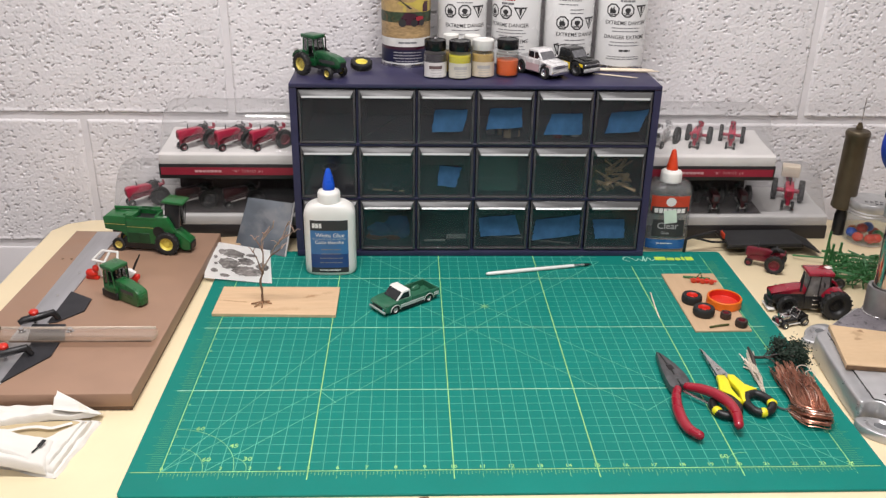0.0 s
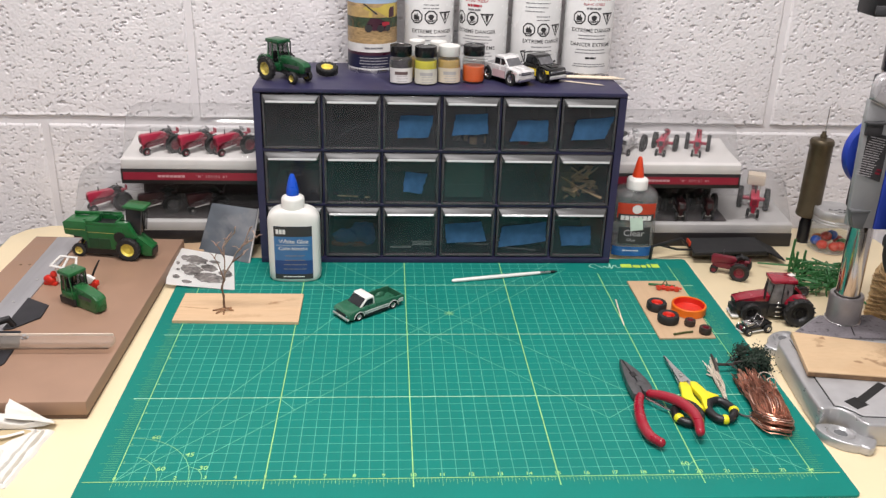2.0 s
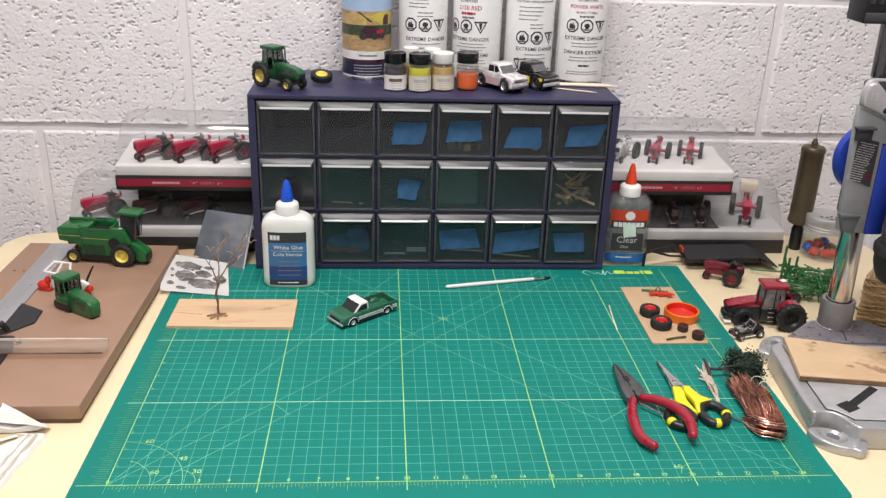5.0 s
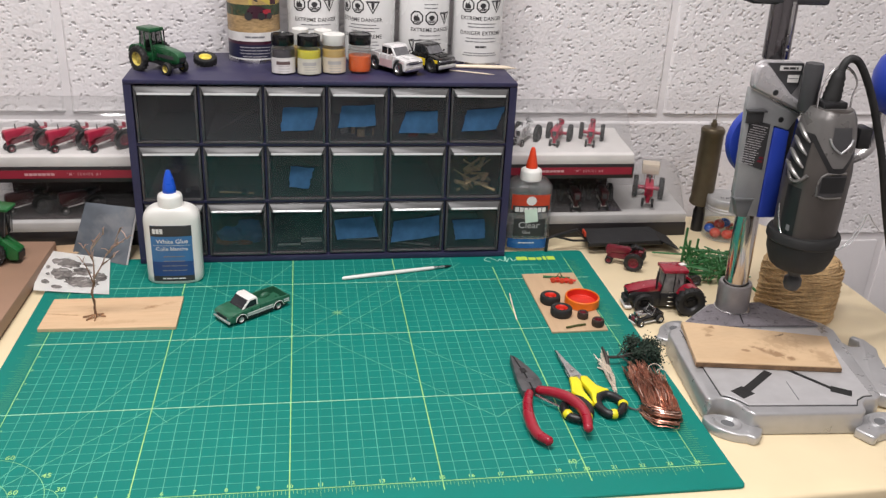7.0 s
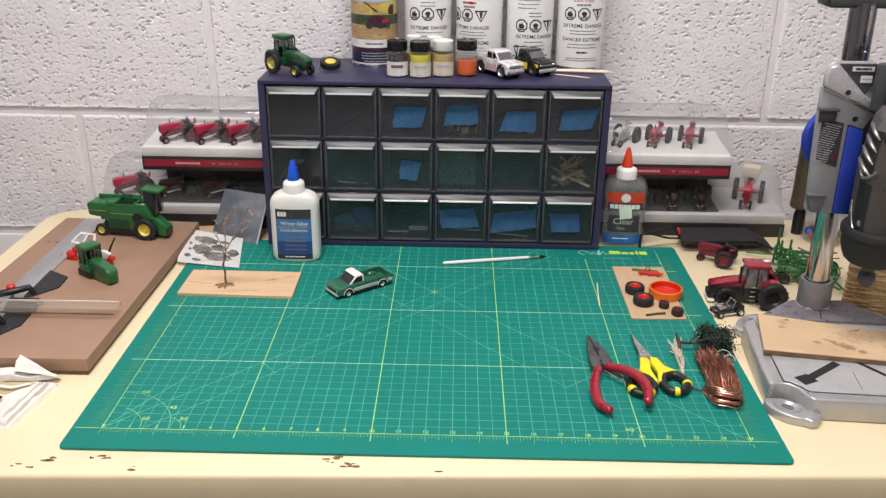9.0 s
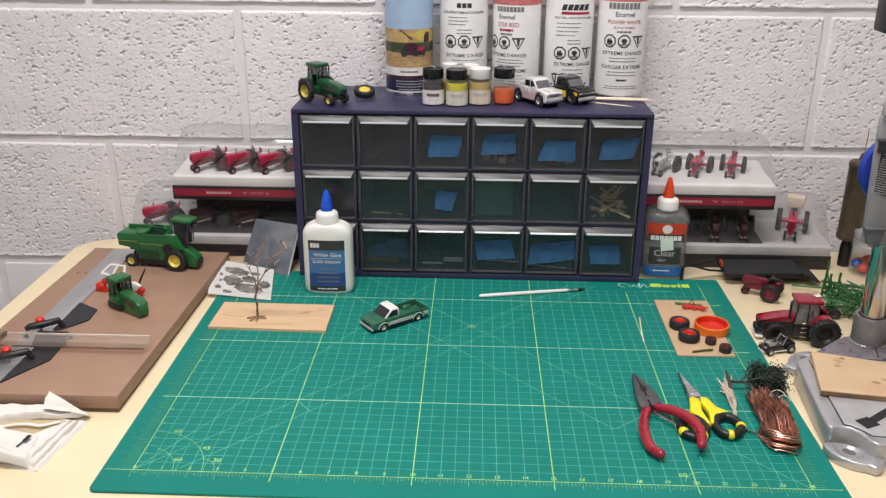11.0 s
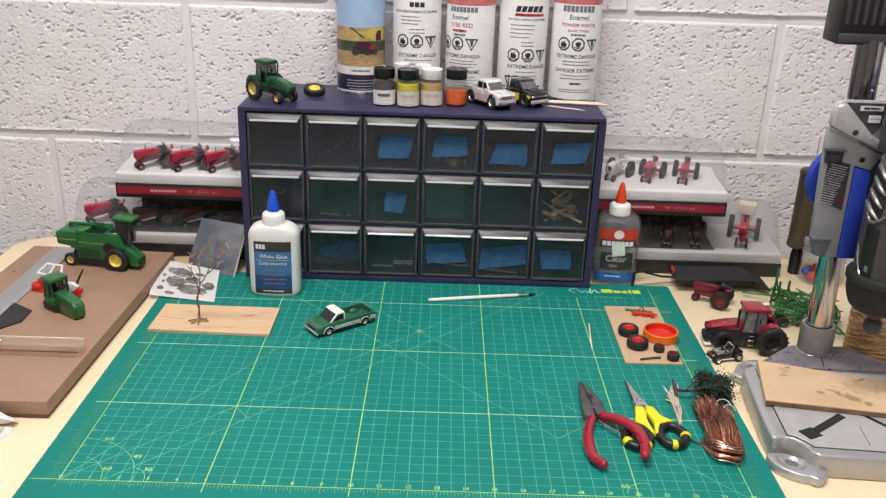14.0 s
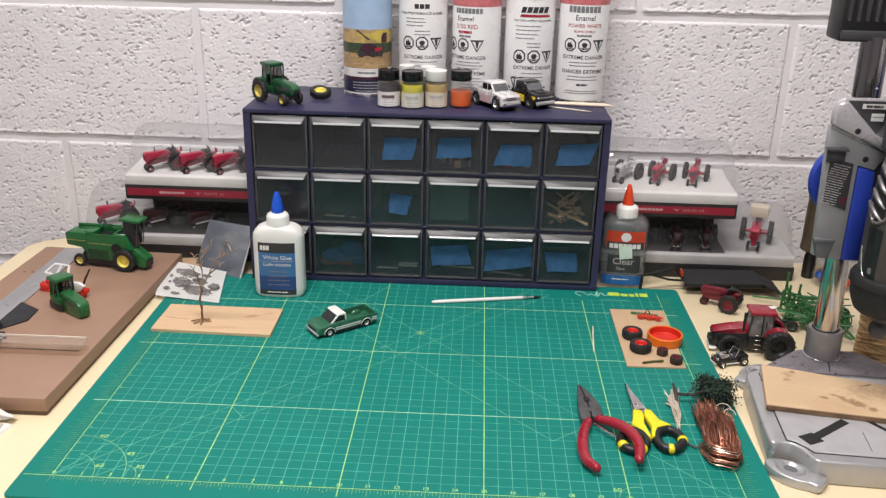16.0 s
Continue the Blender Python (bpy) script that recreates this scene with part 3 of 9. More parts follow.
for row, col, n, mats in ((0, 4, 12, (BRIGHTRED, WHITE, GREEN, STEEL)), (0, 3, 9, (GREYP, STICKM, WHITE)), (1, 1, 5, (GREYP, DGREY)), (1, 0, 6, (DGREY, GREYP)), (2, 5, 5, (GREYP, DGREY))):
    x, zz = inside(row, col)
    for k in range(n):
        h = rng.uniform(0.003, 0.010)
        o = box(rng.uniform(0.004, 0.012), 0.006, h, (x + rng.uniform(-0.024, 0.024), DEEP + rng.uniform(0, 0.02), zz + h / 2), 0.0008, 2)
        tagged(part("small_part", o, mats[k % len(mats)], None), "small plastic model part inside a drawer", "model part", "model parts in the drawers")
x, zz = inside(2, 1)
for dx, dz, w, h, m_ in ((0.012, 0.020, 0.016, 0.014, BLUEBIT), (-0.010, 0.013, 0.017, 0.010, BLUEBIT), (0.020, 0.010, 0.009, 0.008, BLUEBIT), (-0.016, 0.004, 0.014, 0.0045, ORANGEBIT), (0.006, 0.003, 0.012, 0.0035, ORANGEBIT)):
    lump = ball(1.0, (0, 0, 0), (1, 1, 1), 24)
    for v in lump.verts:
        v.co *= 1 + 0.30 * noise.noise(v.co * 2.2 + Vector((dx * 900, dz * 700, 3)))
    lump.transform(Matrix.Translation((x + dx, DEEP + 0.010, zz + dz + 0.001)) @ Matrix.Diagonal((w, 0.008, h, 1)))
    for v in lump.verts:
        v.co.z = max(v.co.z, zz - 0.004)
        v.co.x = min(max(v.co.x, x - 0.030), x + 0.030)
    tagged(part("plastic_bag", lump, m_, None), "crumpled blue plastic bag inside a drawer" if m_ is BLUEBIT else "rust orange plastic bundle inside a drawer", "plastic bag", "bags in a drawer")
for row, col, u0, v0, u1, v1 in ((1, 1, 0.22, 0.86, 0.80, 0.89), (2, 4, 0.04, 0.83, 0.80, 0.91), (2, 3, 0.30, 0.76, 0.92, 0.79)):
    x, zz = DRAWER_AT[row, col]
    tagged(part("pale_strip", tube([(x + (u0 - 0.5) * DW, DEEP - 0.0012, zz + (0.5 - v0) * DH), (x + (u1 - 0.5) * DW, DEEP - 0.0012, zz + (0.5 - v1) * DH)], 0.0011, 6), STICKM if row == 1 else WHITE, None), "thin pale strip inside a drawer", "plastic strip", "white strips in a drawer")
x, zz = inside(2, 2)
for dx, dz, w in ((-0.012, 0.004, 0.028), (0.016, 0.0115, 0.026), (0.016, 0.008, 0.026)):
    tagged(part("white_strip", box(w, 0.001, 0.0027, (x + dx, DEEP - 0.0022, zz + dz), 0.0003), WHITE, None), "white plastic strip inside a drawer", "plastic strip", "white strips in a drawer")
x, zz = inside(1, 3)
GREENCARD = material("sage_green_card", (0.14, 0.34, 0.27), 0.5, vary=0.25, grain=30)
card = thing("green_card", pose(0, 0, 0), "sage green card standing inside a drawer", "card")
part("card_sheet", block(x - 0.030, x + 0.020, DEEP + 0.001, DEEP + 0.0018, zz + 0.001, zz + 0.050), GREENCARD, card)
part("card_fold", block(x - 0.030, x + 0.020, DEEP - 0.0002, DEEP + 0.0012, zz + 0.016, zz + 0.0185), GREENCARD, card)
x, zz = inside(0, 1)
# added rod that draws the diagonal edge of a lighter corner in this drawer
tagged(part("clear_rod", tube([(x - 0.026, DEEP, zz + 0.002), (x + 0.028, DEEP, zz + 0.036)], 0.0012, 6), GREYP, None), "grey rod added for a slanting line inside a drawer", "rod")
x, zz = inside(1, 0)
tagged(part("dark_ring", tube([(x + 0.010 * math.cos(k * 0.5236), DEEP, zz + 0.034 + 0.005 * math.sin(k * 0.5236)) for k in range(12)], 0.002, 6, True), GREYP, None), "grey ring inside a drawer", "ring")

# ---- spray cans on the cabinet ----
TOP = CZ1
REDPRINT = material("red_print", (0.4, 0.02, 0.04), 0.4)
PINKPRINT = material("halftone_red_print", (0.55, 0.16, 0.17), 0.4, vary=0.2, grain=900)
GREYPRINT = material("grey_print", (0.2, 0.2, 0.21), 0.5)
MAROON = material("dark_maroon_print", (0.055, 0.014, 0.028), 0.3)
SKYPRINT = material("pale_sky_print", (0.36, 0.5, 0.68), 0.35, vary=0.1, grain=40)
FIELD = material("dry_field_print", (0.40, 0.27, 0.13), 0.4, vary=0.30, grain=160, stretch=(1, 1, 3))
WHEAT = material("golden_wheat_print", (0.45, 0.31, 0.13), 0.4, vary=0.2, grain=160, stain=(0.55, 0.43, 0.10), amount=0.3, patch=60)
FADED = material("faded_white_print", (0.42, 0.41, 0.42), 0.4)
NAVYPRINT = material("navy_print", (0.012, 0.014, 0.045), 0.35)
YPRINT = material("yellow_print", (0.56, 0.44, 0.09), 0.4)
GPRINT = material("dark_green_print", (0.030, 0.050, 0.026), 0.4, vary=0.6, grain=200, stain=(0.12, 0.08, 0.03), amount=0.3, patch=160)
WPRINT = material("white_print", (0.75, 0.74, 0.72), 0.4)
CR = 0.0325


def octagon(r, w):
    """An octagonal hazard frame with a plain device inside."""
    bm = bmesh.new()
    rings = [[bm.verts.new((q * math.cos(radians(22.5 + 45 * k)), q * math.sin(radians(22.5 + 45 * k)), 0)) for k in range(8)] for q in (r, r - w)]
    for k in range(8):
        bm.faces.new((rings[0][k], rings[0][(k + 1) % 8], rings[1][(k + 1) % 8], rings[1][k]))
    return bm


def shape(points):
    bm = bmesh.new()
    bm.faces.new([bm.verts.new((x, y, 0)) for x, y in points])
    return bm


def skull(r):
    a = shape([(r * math.cos(k * 0.5), r * 0.15 + r * 0.8 * math.sin(k * 0.5)) for k in range(12)])
    b = shape([(-r * 0.5, -r * 0.9), (r * 0.5, -r * 0.9), (r * 0.55, -r * 0.3), (-r * 0.55, -r * 0.3)])
    c = shape([(-r * 1.5, -r * 1.5), (-r * 1.3, -r * 1.7), (r * 1.5, -r * 0.9), (r * 1.4, -r * 0.7)])
    d = shape([(r * 1.5, -r * 1.5), (r * 1.3, -r * 1.7), (-r * 1.5, -r * 0.9), (-r * 1.4, -r * 0.7)])
    return fuse(a, b, c, d)


def flame(r):
    return fuse(shape([(-r, -r), (r, -r), (r * 1.1, 0), (r * 0.5, r * 0.4), (r * 0.4, r * 1.3), (-r * 0.2, r * 0.4), (-r * 0.6, r * 1.0), (-r * 1.1, 0)]), shape([(-r * 1.3, -r * 1.5), (r * 1.3, -r * 1.5), (r * 1.3, -r * 1.2), (-r * 1.3, -r * 1.2)]))


def hazard_row(r=0.0092):
    """Three hazard signs: flame, skull, and an inverted triangle."""
    s = 2.15 * r
    tri = bmesh.new()
    rings = [[tri.verts.new((s + q * x, q * y, 0)) for x, y in ((-r, r * 0.75), (r, r * 0.75), (0, -r))] for q in (1.0, 0.7)]
    for k in range(3):
        tri.faces.new((rings[0][k], rings[0][(k + 1) % 3], rings[1][(k + 1) % 3], rings[1][k]))
    return [fuse(move(octagon(r, r * 0.2), pose(-s, 0, 0)), move(flame(r * 0.42), pose(-s, 0, 0))), fuse(octagon(r, r * 0.2), skull(r * 0.42)), fuse(tri, shape([(s - r * 0.25, r * 0.5), (s + r * 0.25, r * 0.5), (s + r * 0.1, -r * 0.4), (s - r * 0.1, -r * 0.4)]))]


def bars(w, n, pitch, seed, align="c", h=0.0011):
    """Rows of small print that cannot be read, as plain bars."""
    r, out = random.Random(seed), []
    for k in range(n):
        x, end = -w / 2, w / 2 - r.uniform(0, w * 0.3)
        if align == "c":
            x, end = -(end - x) / 2, (end - x) / 2
        while x < end:
            q = min(r.uniform(0.003, 0.009), end - x)
            out.append(plate(x, x + q, -k * pitch, -k * pitch + h))
            x += q + 0.0007
    return fuse(*out)


def mark(w, h, n, slant=0.0):
    """A row of plain blocks that stands for a maker's mark."""
    p, out = w / n, []
    for k in range(n):
        x0, x1 = -w / 2 + k * p, -w / 2 + (k + 0.84) * p
        out.append(sheet(4, 1, lambda u, v: (x0 + (x1 - x0) * u + slant * h * v, h * v, 0)))
    return out


def spray_can(x, y, label, rows):
    can = thing("spray_can", pose(x, y, TOP), label, "spray can", "spray cans on the cabinet")
    part("body", lathe([(0, 0.001), (CR - 0.002, 0.001), (CR, 0.003), (CR, 0.178), (CR - 0.002, 0.181), (0.02, 0.190), (0.0125, 0.193), (0, 0.193)], 48), CANWHITE, can)
    part("bottom_rim", lathe([(CR - 0.003, 0.0), (CR + 0.0004, 0.0), (CR + 0.0008, 0.002), (CR + 0.0004, 0.0045), (CR - 0.001, 0.005)], 48), STEEL, can, "steel seam")
    part("cap", lathe([(0.027, 0.182), (0.027, 0.205), (0.025, 0.21), (0, 0.211)], 32), WHITE, can)
    for name, bm, m, h, a, lift in rows:
        for b in bm if isinstance(bm, list) else [bm]:
            part(name, wrapped(b, CR + lift, h, a), m, can)
    return can


def band(h0, h1, half=180):
    a = radians(half) * CR
    return sheet(48, 1, lambda u, v: (-a + 2 * a * u, h0 + (h1 - h0) * v, 0))


spray_can(-0.094, 0.572, "spray can with a harvest picture above navy small print", [
    ("navy_band", band(0.0065, 0.0235), NAVYPRINT, 0, 0, 0.0001),
    ("maroon_band", band(0.0235, 0.0275), MAROON, 0, 0, 0.0001),
    ("title_band", band(0.0275, 0.0385), WPRINT, 0, 0, 0.0001),
    ("stubble_picture", band(0.0385, 0.0600), FIELD, 0, 0, 0.0001),
    ("hedge_picture", band(0.0585, 0.0720), GPRINT, 0, 0, 0.00013),
    ("wheat_picture", band(0.0710, 0.0850), WHEAT, 0, 0, 0.0001),
    ("horizon_picture", band(0.0850, 0.0895), FIELD, 0, 0, 0.0001),
    ("sky_picture", band(0.0895, 0.128), SKYPRINT, 0, 0, 0.0001),
    ("top_band", band(0.128, 0.176), MAROON, 0, 0, 0.0001),
    ("small_print", bars(0.042, 4, 0.0038, 3), FADED, 0.0195, 4, 0.0002),
    ("title_print", bars(0.03, 1, 0.004, 5, h=0.0022), GREYPRINT, 0.0318, 4, 0.0003),
    ("machine_picture", fuse(shape([(-0.006, 0.0800), (0.002, 0.0815), (0.010, 0.0770), (0.020, 0.0715), (0.034, 0.0715), (0.036, 0.0880), (0.030, 0.0895), (0.014, 0.0885), (0.008, 0.0850), (0.000, 0.0840), (-0.010, 0.0855), (-0.014, 0.0830)])), YPRINT, 0, 4, 0.0003),
    ("auger_picture", shape([(-0.014, 0.0885), (-0.012, 0.0895), (0.006, 0.0765), (0.003, 0.0760), (-0.011, 0.0868)]), INK, 0, 4, 0.00042),
    ("machine_picture", fuse(shape([(0.020, 0.0720), (0.030, 0.0720), (0.030, 0.0850), (0.023, 0.0850), (0.020, 0.0800)]), shape([(-0.010, 0.0560), (0.020, 0.0550), (0.022, 0.0640), (0.008, 0.0700), (-0.004, 0.0715), (-0.010, 0.0650)])), MAROON, 0, 6, 0.0004),
    ("tractor_picture", shape([(0.010, 0.0610), (0.021, 0.0612), (0.021, 0.0660), (0.016, 0.0668), (0.010, 0.0660)]), REDPRINT, 0, 6, 0.0005),
    ("wheel_picture", fuse(*[shape([(cx + q * math.cos(k * 0.63), 0.0585 + q * math.sin(k * 0.63)) for k in range(10)]) for cx, q in ((0.008, 0.0048), (0.019, 0.0042), (-0.008, 0.0052))]), INK, 0, 6, 0.00055),
    ("title_mark", mark(0.026, 0.0070, 5), WPRINT, 0.14, 2, 0.0002),
])
spray_can(-0.019, 0.572, "white enamel spray can with black hazard symbols and black top band", [
    ("top_band", band(0.133, 0.176), INK, 0, 0, 0.0001),
    ("shield_mark", shape([(-0.018, 0.006), (0.018, 0.006), (0.018, -0.004), (0, -0.012), (-0.018, -0.004)]), WPRINT, 0.141, 2, 0.0002),
    ("maker_mark", mark(0.021, 0.006, 3), INK, 0.118, 2, 0.0002),
    ("print_line", words("HIGH-PERFORMANCE ENAMEL", 0.0047), INK, 0.112, 0, 0.0002),
    ("small_print", bars(0.03, 3, 0.0045, 12, "l"), GREYPRINT, 0.105, -12, 0.0002),
    ("small_print", bars(0.022, 2, 0.0045, 13), GREYPRINT, 0.089, 2, 0.0002),
    ("hazard_sign", hazard_row(), INK, 0.074, 2, 0.0002),
    ("print_line", words("EXTREME DANGER", 0.0068), INK, 0.0555, 6, 0.0002),
    ("small_print", bars(0.04, 7, 0.0052, 14), GREYPRINT, 0.049, 6, 0.0002),
])
spray_can(0.053, 0.572, "white enamel spray can with red top and hazard symbols", [
    ("top_band", band(0.122, 0.176), PINKPRINT, 0, 0, 0.0001),
    ("maker_mark", mark(0.040, 0.0065, 8), GREYPRINT, 0.1135, -20, 0.0002),
    ("print_line", words("Enamel", 0.0085), INK, 0.1105 - 0.004, -28, 0.0002),
    ("print_line", words("2150 RED", 0.0078), REDPRINT, 0.0965, -24, 0.0002),
    ("print_line", bars(0.028, 1, 0.003, 22, h=0.0032), REDPRINT, 0.088, -28, 0.0002),
    ("small_print", bars(0.024, 1, 0.003, 23, h=0.0025), GREYPRINT, 0.083, -28, 0.0002),
    ("hazard_sign", hazard_row(), INK, 0.073, -32, 0.0002),
    ("print_line", words("EXTREME DANGER", 0.0068), INK, 0.0565, -26, 0.0002),
    ("small_print", bars(0.044, 3, 0.004, 24), GREYPRINT, 0.05, -20, 0.0002),
    ("print_line", words("DANGER EXTREME", 0.0068), INK, 0.036, -26, 0.0002),
    ("small_print", bars(0.044, 4, 0.004, 25), GREYPRINT, 0.029, -20, 0.0002),
])
spray_can(0.124, 0.572, "white factory-approved enamel spray can with red top band", [
    ("top_band", band(0.133, 0.176), REDPRINT, 0, 0, 0.0001),
    ("shield_mark", shape([(-0.018, 0.006), (0.018, 0.006), (0.018, -0.004), (0, -0.012), (-0.018, -0.004)]), WPRINT, 0.143, 6, 0.0002),
    ("maker_mark", mark(0.038, 0.0075, 5, 0.3), INK, 0.1165, 8, 0.0002),
    ("stripe_mark", shape([(-0.02, -0.0015), (0.022, -0.0015), (0.022, 0.0015), (-0.018, 0.0022)]), REDPRINT, 0.1125, 8, 0.0002),
    ("print_line", words("FACTORY-APPROVED ENAMEL", 0.004), INK, 0.1065, 6, 0.0002),
    ("small_print", bars(0.034, 4, 0.0052, 32, "l"), GREYPRINT, 0.099, -6, 0.0002),
    ("small_print", bars(0.022, 2, 0.0045, 33), GREYPRINT, 0.077, 8, 0.0002),
    ("hazard_sign", hazard_row(), INK, 0.0605, 10, 0.0002),
    ("print_line", words("EXTREME DANGER", 0.0068), INK, 0.0455, 12, 0.0002),
    ("small_print", bars(0.034, 5, 0.0052, 34), GREYPRINT, 0.038, 8, 0.0002),
])
spray_can(0.195, 0.572, "white enamel spray can marked power white with pink top", [
    ("top_band", band(0.128, 0.152), PINKPRINT, 0, 0, 0.0001),
    ("maker_mark", mark(0.044, 0.0080, 8), GREYPRINT, 0.1185, -4, 0.0002),
    ("print_line", words("Enamel", 0.0092), INK, 0.1115, -2, 0.0002),
    ("print_line", words("POWER WHITE", 0.0068), REDPRINT, 0.1015, -2, 0.0002),
    ("print_line", words("BLANC STABLE", 0.0042), REDPRINT, 0.0945, -2, 0.0002),
    ("small_print", bars(0.024, 1, 0.003, 42, h=0.0026), GREYPRINT, 0.088, -2, 0.0002),
    ("hazard_sign", hazard_row(), INK, 0.077, 0, 0.0002),
    ("print_line", words("EXTREME DANGER", 0.0070), INK, 0.061, 0, 0.0002),
    ("small_print", bars(0.044, 2, 0.0042, 44), GREYPRINT, 0.054, 0, 0.0002),
    ("print_line", words("DANGER EXTREME", 0.0070), INK, 0.0425, 0, 0.0002),
    ("small_print", bars(0.044, 2, 0.0042, 45), GREYPRINT, 0.0355, 0, 0.0002),
    ("small_print", bars(0.02, 1, 0.004, 46, h=0.0026), INK, 0.024, 0, 0.0002),
    ("small_print", bars(0.05, 2, 0.003, 47), GREYPRINT, 0.0165, 0, 0.0002),
])

# ---- paint jars ----
FAINT = material("faint_grey_print", (0.42, 0.41, 0.39), 0.5)
BROWNINK = material("dull_brown_print", (0.13, 0.085, 0.08), 0.5)


def paint_jar(x, y, paint, cap, label, tag=None, fill=0.026, slim=1.0, tall=1.0, block_ink=FAINT):
    jar = thing("paint_jar", pose(x, y, TOP) @ Matrix.Diagonal((slim, slim, tall, 1)), label, "paint jar", "small paint jars on the cabinet")
    part("glass_body", lathe([(0, 0.0003), (0.0135, 0.0003), (0.0148, 0.002), (0.0148, 0.028), (0.0136, 0.0315), (0.0122, 0.0335), (0.0122, 0.0352), (0.0116, 0.0352), (0.0118, 0.033), (0.0128, 0.031), (0.0139, 0.0275), (0.0139, 0.003), (0.0128, 0.0016), (0, 0.0016)], 32), JARGLASS, jar)
    part("paint", lathe([(0, 0.0018), (0.0126, 0.0018), (0.0137, 0.0032), (0.0137, fill), (0, fill)], 32), paint, jar)
    ridged = lathe([(0.0120, 0.0345), (0.0134, 0.0345), (0.0138, 0.0352), (0.0138, 0.0466), (0.0133, 0.0471), (0.0118, 0.0471), (0.0114, 0.0466), (0, 0.0466)], 48)
    for v in ridged.verts:
        if 0.0352 < v.co.z < 0.0450 and round(math.atan2(v.co.y, v.co.x) * 24 / math.pi) % 2:
            v.co.x *= 0.975
            v.co.y *= 0.975
    part("cap", ridged, cap, jar)
    if tag:
        part("paper_label", wrapped(plate(-0.0185, 0.0185, 0, 0.0185), 0.01505, 0.0022, 6), tag, jar)
        part("label_block", wrapped(plate(-0.0085, 0.0085, 0.0, 0.0040), 0.01512, 0.0125, 2), block_ink, jar)
        part("small_print", wrapped(bars(0.016, 3, 0.0033, int(x * 1000) + 90, h=0.0008), 0.01515, 0.0105, 6), FAINT, jar)


JARGLASS = clear_plastic("jar_glass", (0.96, 0.97, 0.96), 0.04, 0.03, (0.4, 0.4, 0.4))
PAINT_GREY = material("grey_paint", (0.2, 0.19, 0.2), 0.4)
PAINT_Y = material("yellow_paint", (0.8, 0.7, 0.04), 0.4)
PAINT_T = material("tan_paint", (0.68, 0.45, 0.15), 0.4)
PAINT_O = material("orange_paint", (0.95, 0.15, 0.01), 0.4)
TAGW = material("white_label_paper", (0.7, 0.68, 0.66), 0.6)
TAGY = material("cream_label_paper", (0.62, 0.60, 0.50), 0.6)
TAGC = material("tan_label_paper", (0.64, 0.57, 0.45), 0.6)
paint_jar(-0.057, 0.492, material("dark_violet_paint", (0.045, 0.035, 0.05), 0.3), GLOSSBLACK, "glass paint jar with black cap and white label", TAGW, 0.0300, block_ink=BROWNINK)
paint_jar(-0.026, 0.488, PAINT_Y, GLOSSBLACK, "glass jar of yellow paint with black cap", TAGY, 0.0300)
paint_jar(0.004, 0.497, PAINT_T, WHITE, "glass jar of tan paint with white cap", TAGC, 0.0300)
paint_jar(0.036, 0.502, PAINT_O, GLOSSBLACK, "glass jar of bright orange paint with black cap", None, 0.021)
paint_jar(-0.036, 0.521, PAINT_T, WHITE, "slim paint jar with white cap behind the front row", None, 0.026, 0.74, 1.03)
paint_jar(-0.008, 0.5275, PAINT_GREY, WHITE, "slim paint jar with white cap behind the front row", None, 0.026, 0.78, 0.98)

# ---- toothpicks on the cabinet ----
TOOTH = material("bare_toothpick", (0.78, 0.67, 0.52), 0.6)
for a, b, r in (((0.148, 0.530, 0.0024), (0.240, 0.522, 0.0022), 0.0019), ((0.152, 0.5345, 0.0022), (0.234, 0.5315, 0.0022), 0.0016), ((0.150, 0.512, 0.0012), (0.204, 0.488, 0.0012), 0.0009)):
    pts = [Vector(a) + (Vector(b) - Vector(a)) * k / 6 + Vector((0, 0, TOP)) for k in range(7)]
    tagged(part("wooden_stick", tube(pts, [r * 0.4, r, r, r, r, r, r * 0.2], 8), TOOTH, None), "pale pointed wooden stick lying on the cabinet", "stick", "wooden sticks")

# ---- glue bottles ----
def oval_body(w, d, h, neck, shoulder, n=40):
    """A squarish oval bottle: full width to the shoulder, then in to the neck."""
    bm = bmesh.new()
    rows = [(0.0, 0.90), (0.0015, 0.96), (0.004, 1.0)]
    rows += [(shoulder * k / 6, 1.0) for k in range(1, 7)]
    rings = []
    levels = [(z, w * s / 2, d * s / 2) for z, s in rows]
    for k in range(1, 8):
        a = k / 7 * math.pi / 2
        levels.append((shoulder + (h - shoulder) * math.sin(a), neck + (w / 2 - neck) * math.cos(a) ** 0.8 if k < 7 else neck, neck + (d / 2 - neck) * math.cos(a) ** 0.8 if k < 7 else neck))
    for z, a, b in levels:
        ring = []
        for q in range(n):
            c, s = math.cos(2 * math.pi * q / n), math.sin(2 * math.pi * q / n)
            e = 0.62 if a > neck * 1.3 else 1.0
            ring.append(bm.verts.new((a * math.copysign(abs(c) ** e, c), b * math.copysign(abs(s) ** e, s), z)))
        rings.append(ring)
    for p, q in zip(rings, rings[1:]):
        for k in range(n):
            bm.faces.new((p[k], p[(k + 1) % n], q[(k + 1) % n], q[k]))
    bm.faces.new(rings[0][::-1])
    bm.faces.new(rings[-1])
    bmesh.ops.recalc_face_normals(bm, faces=bm.faces)
    return bm


def on_front(bm, w, d, lift=0.0004):
    """Lays a flat x, z print (given in x, y) over the bottle's curved front."""
    for v in bm.verts:
        u = min(abs(v.co.x) / (w / 2), 0.98)
        c = u ** (1 / 0.62)
        s = math.sqrt(1 - min(c, 1) ** 2)
        v.co = Vector((v.co.x, -(d / 2) * s ** 0.62 - lift, v.co.y))
    return bm


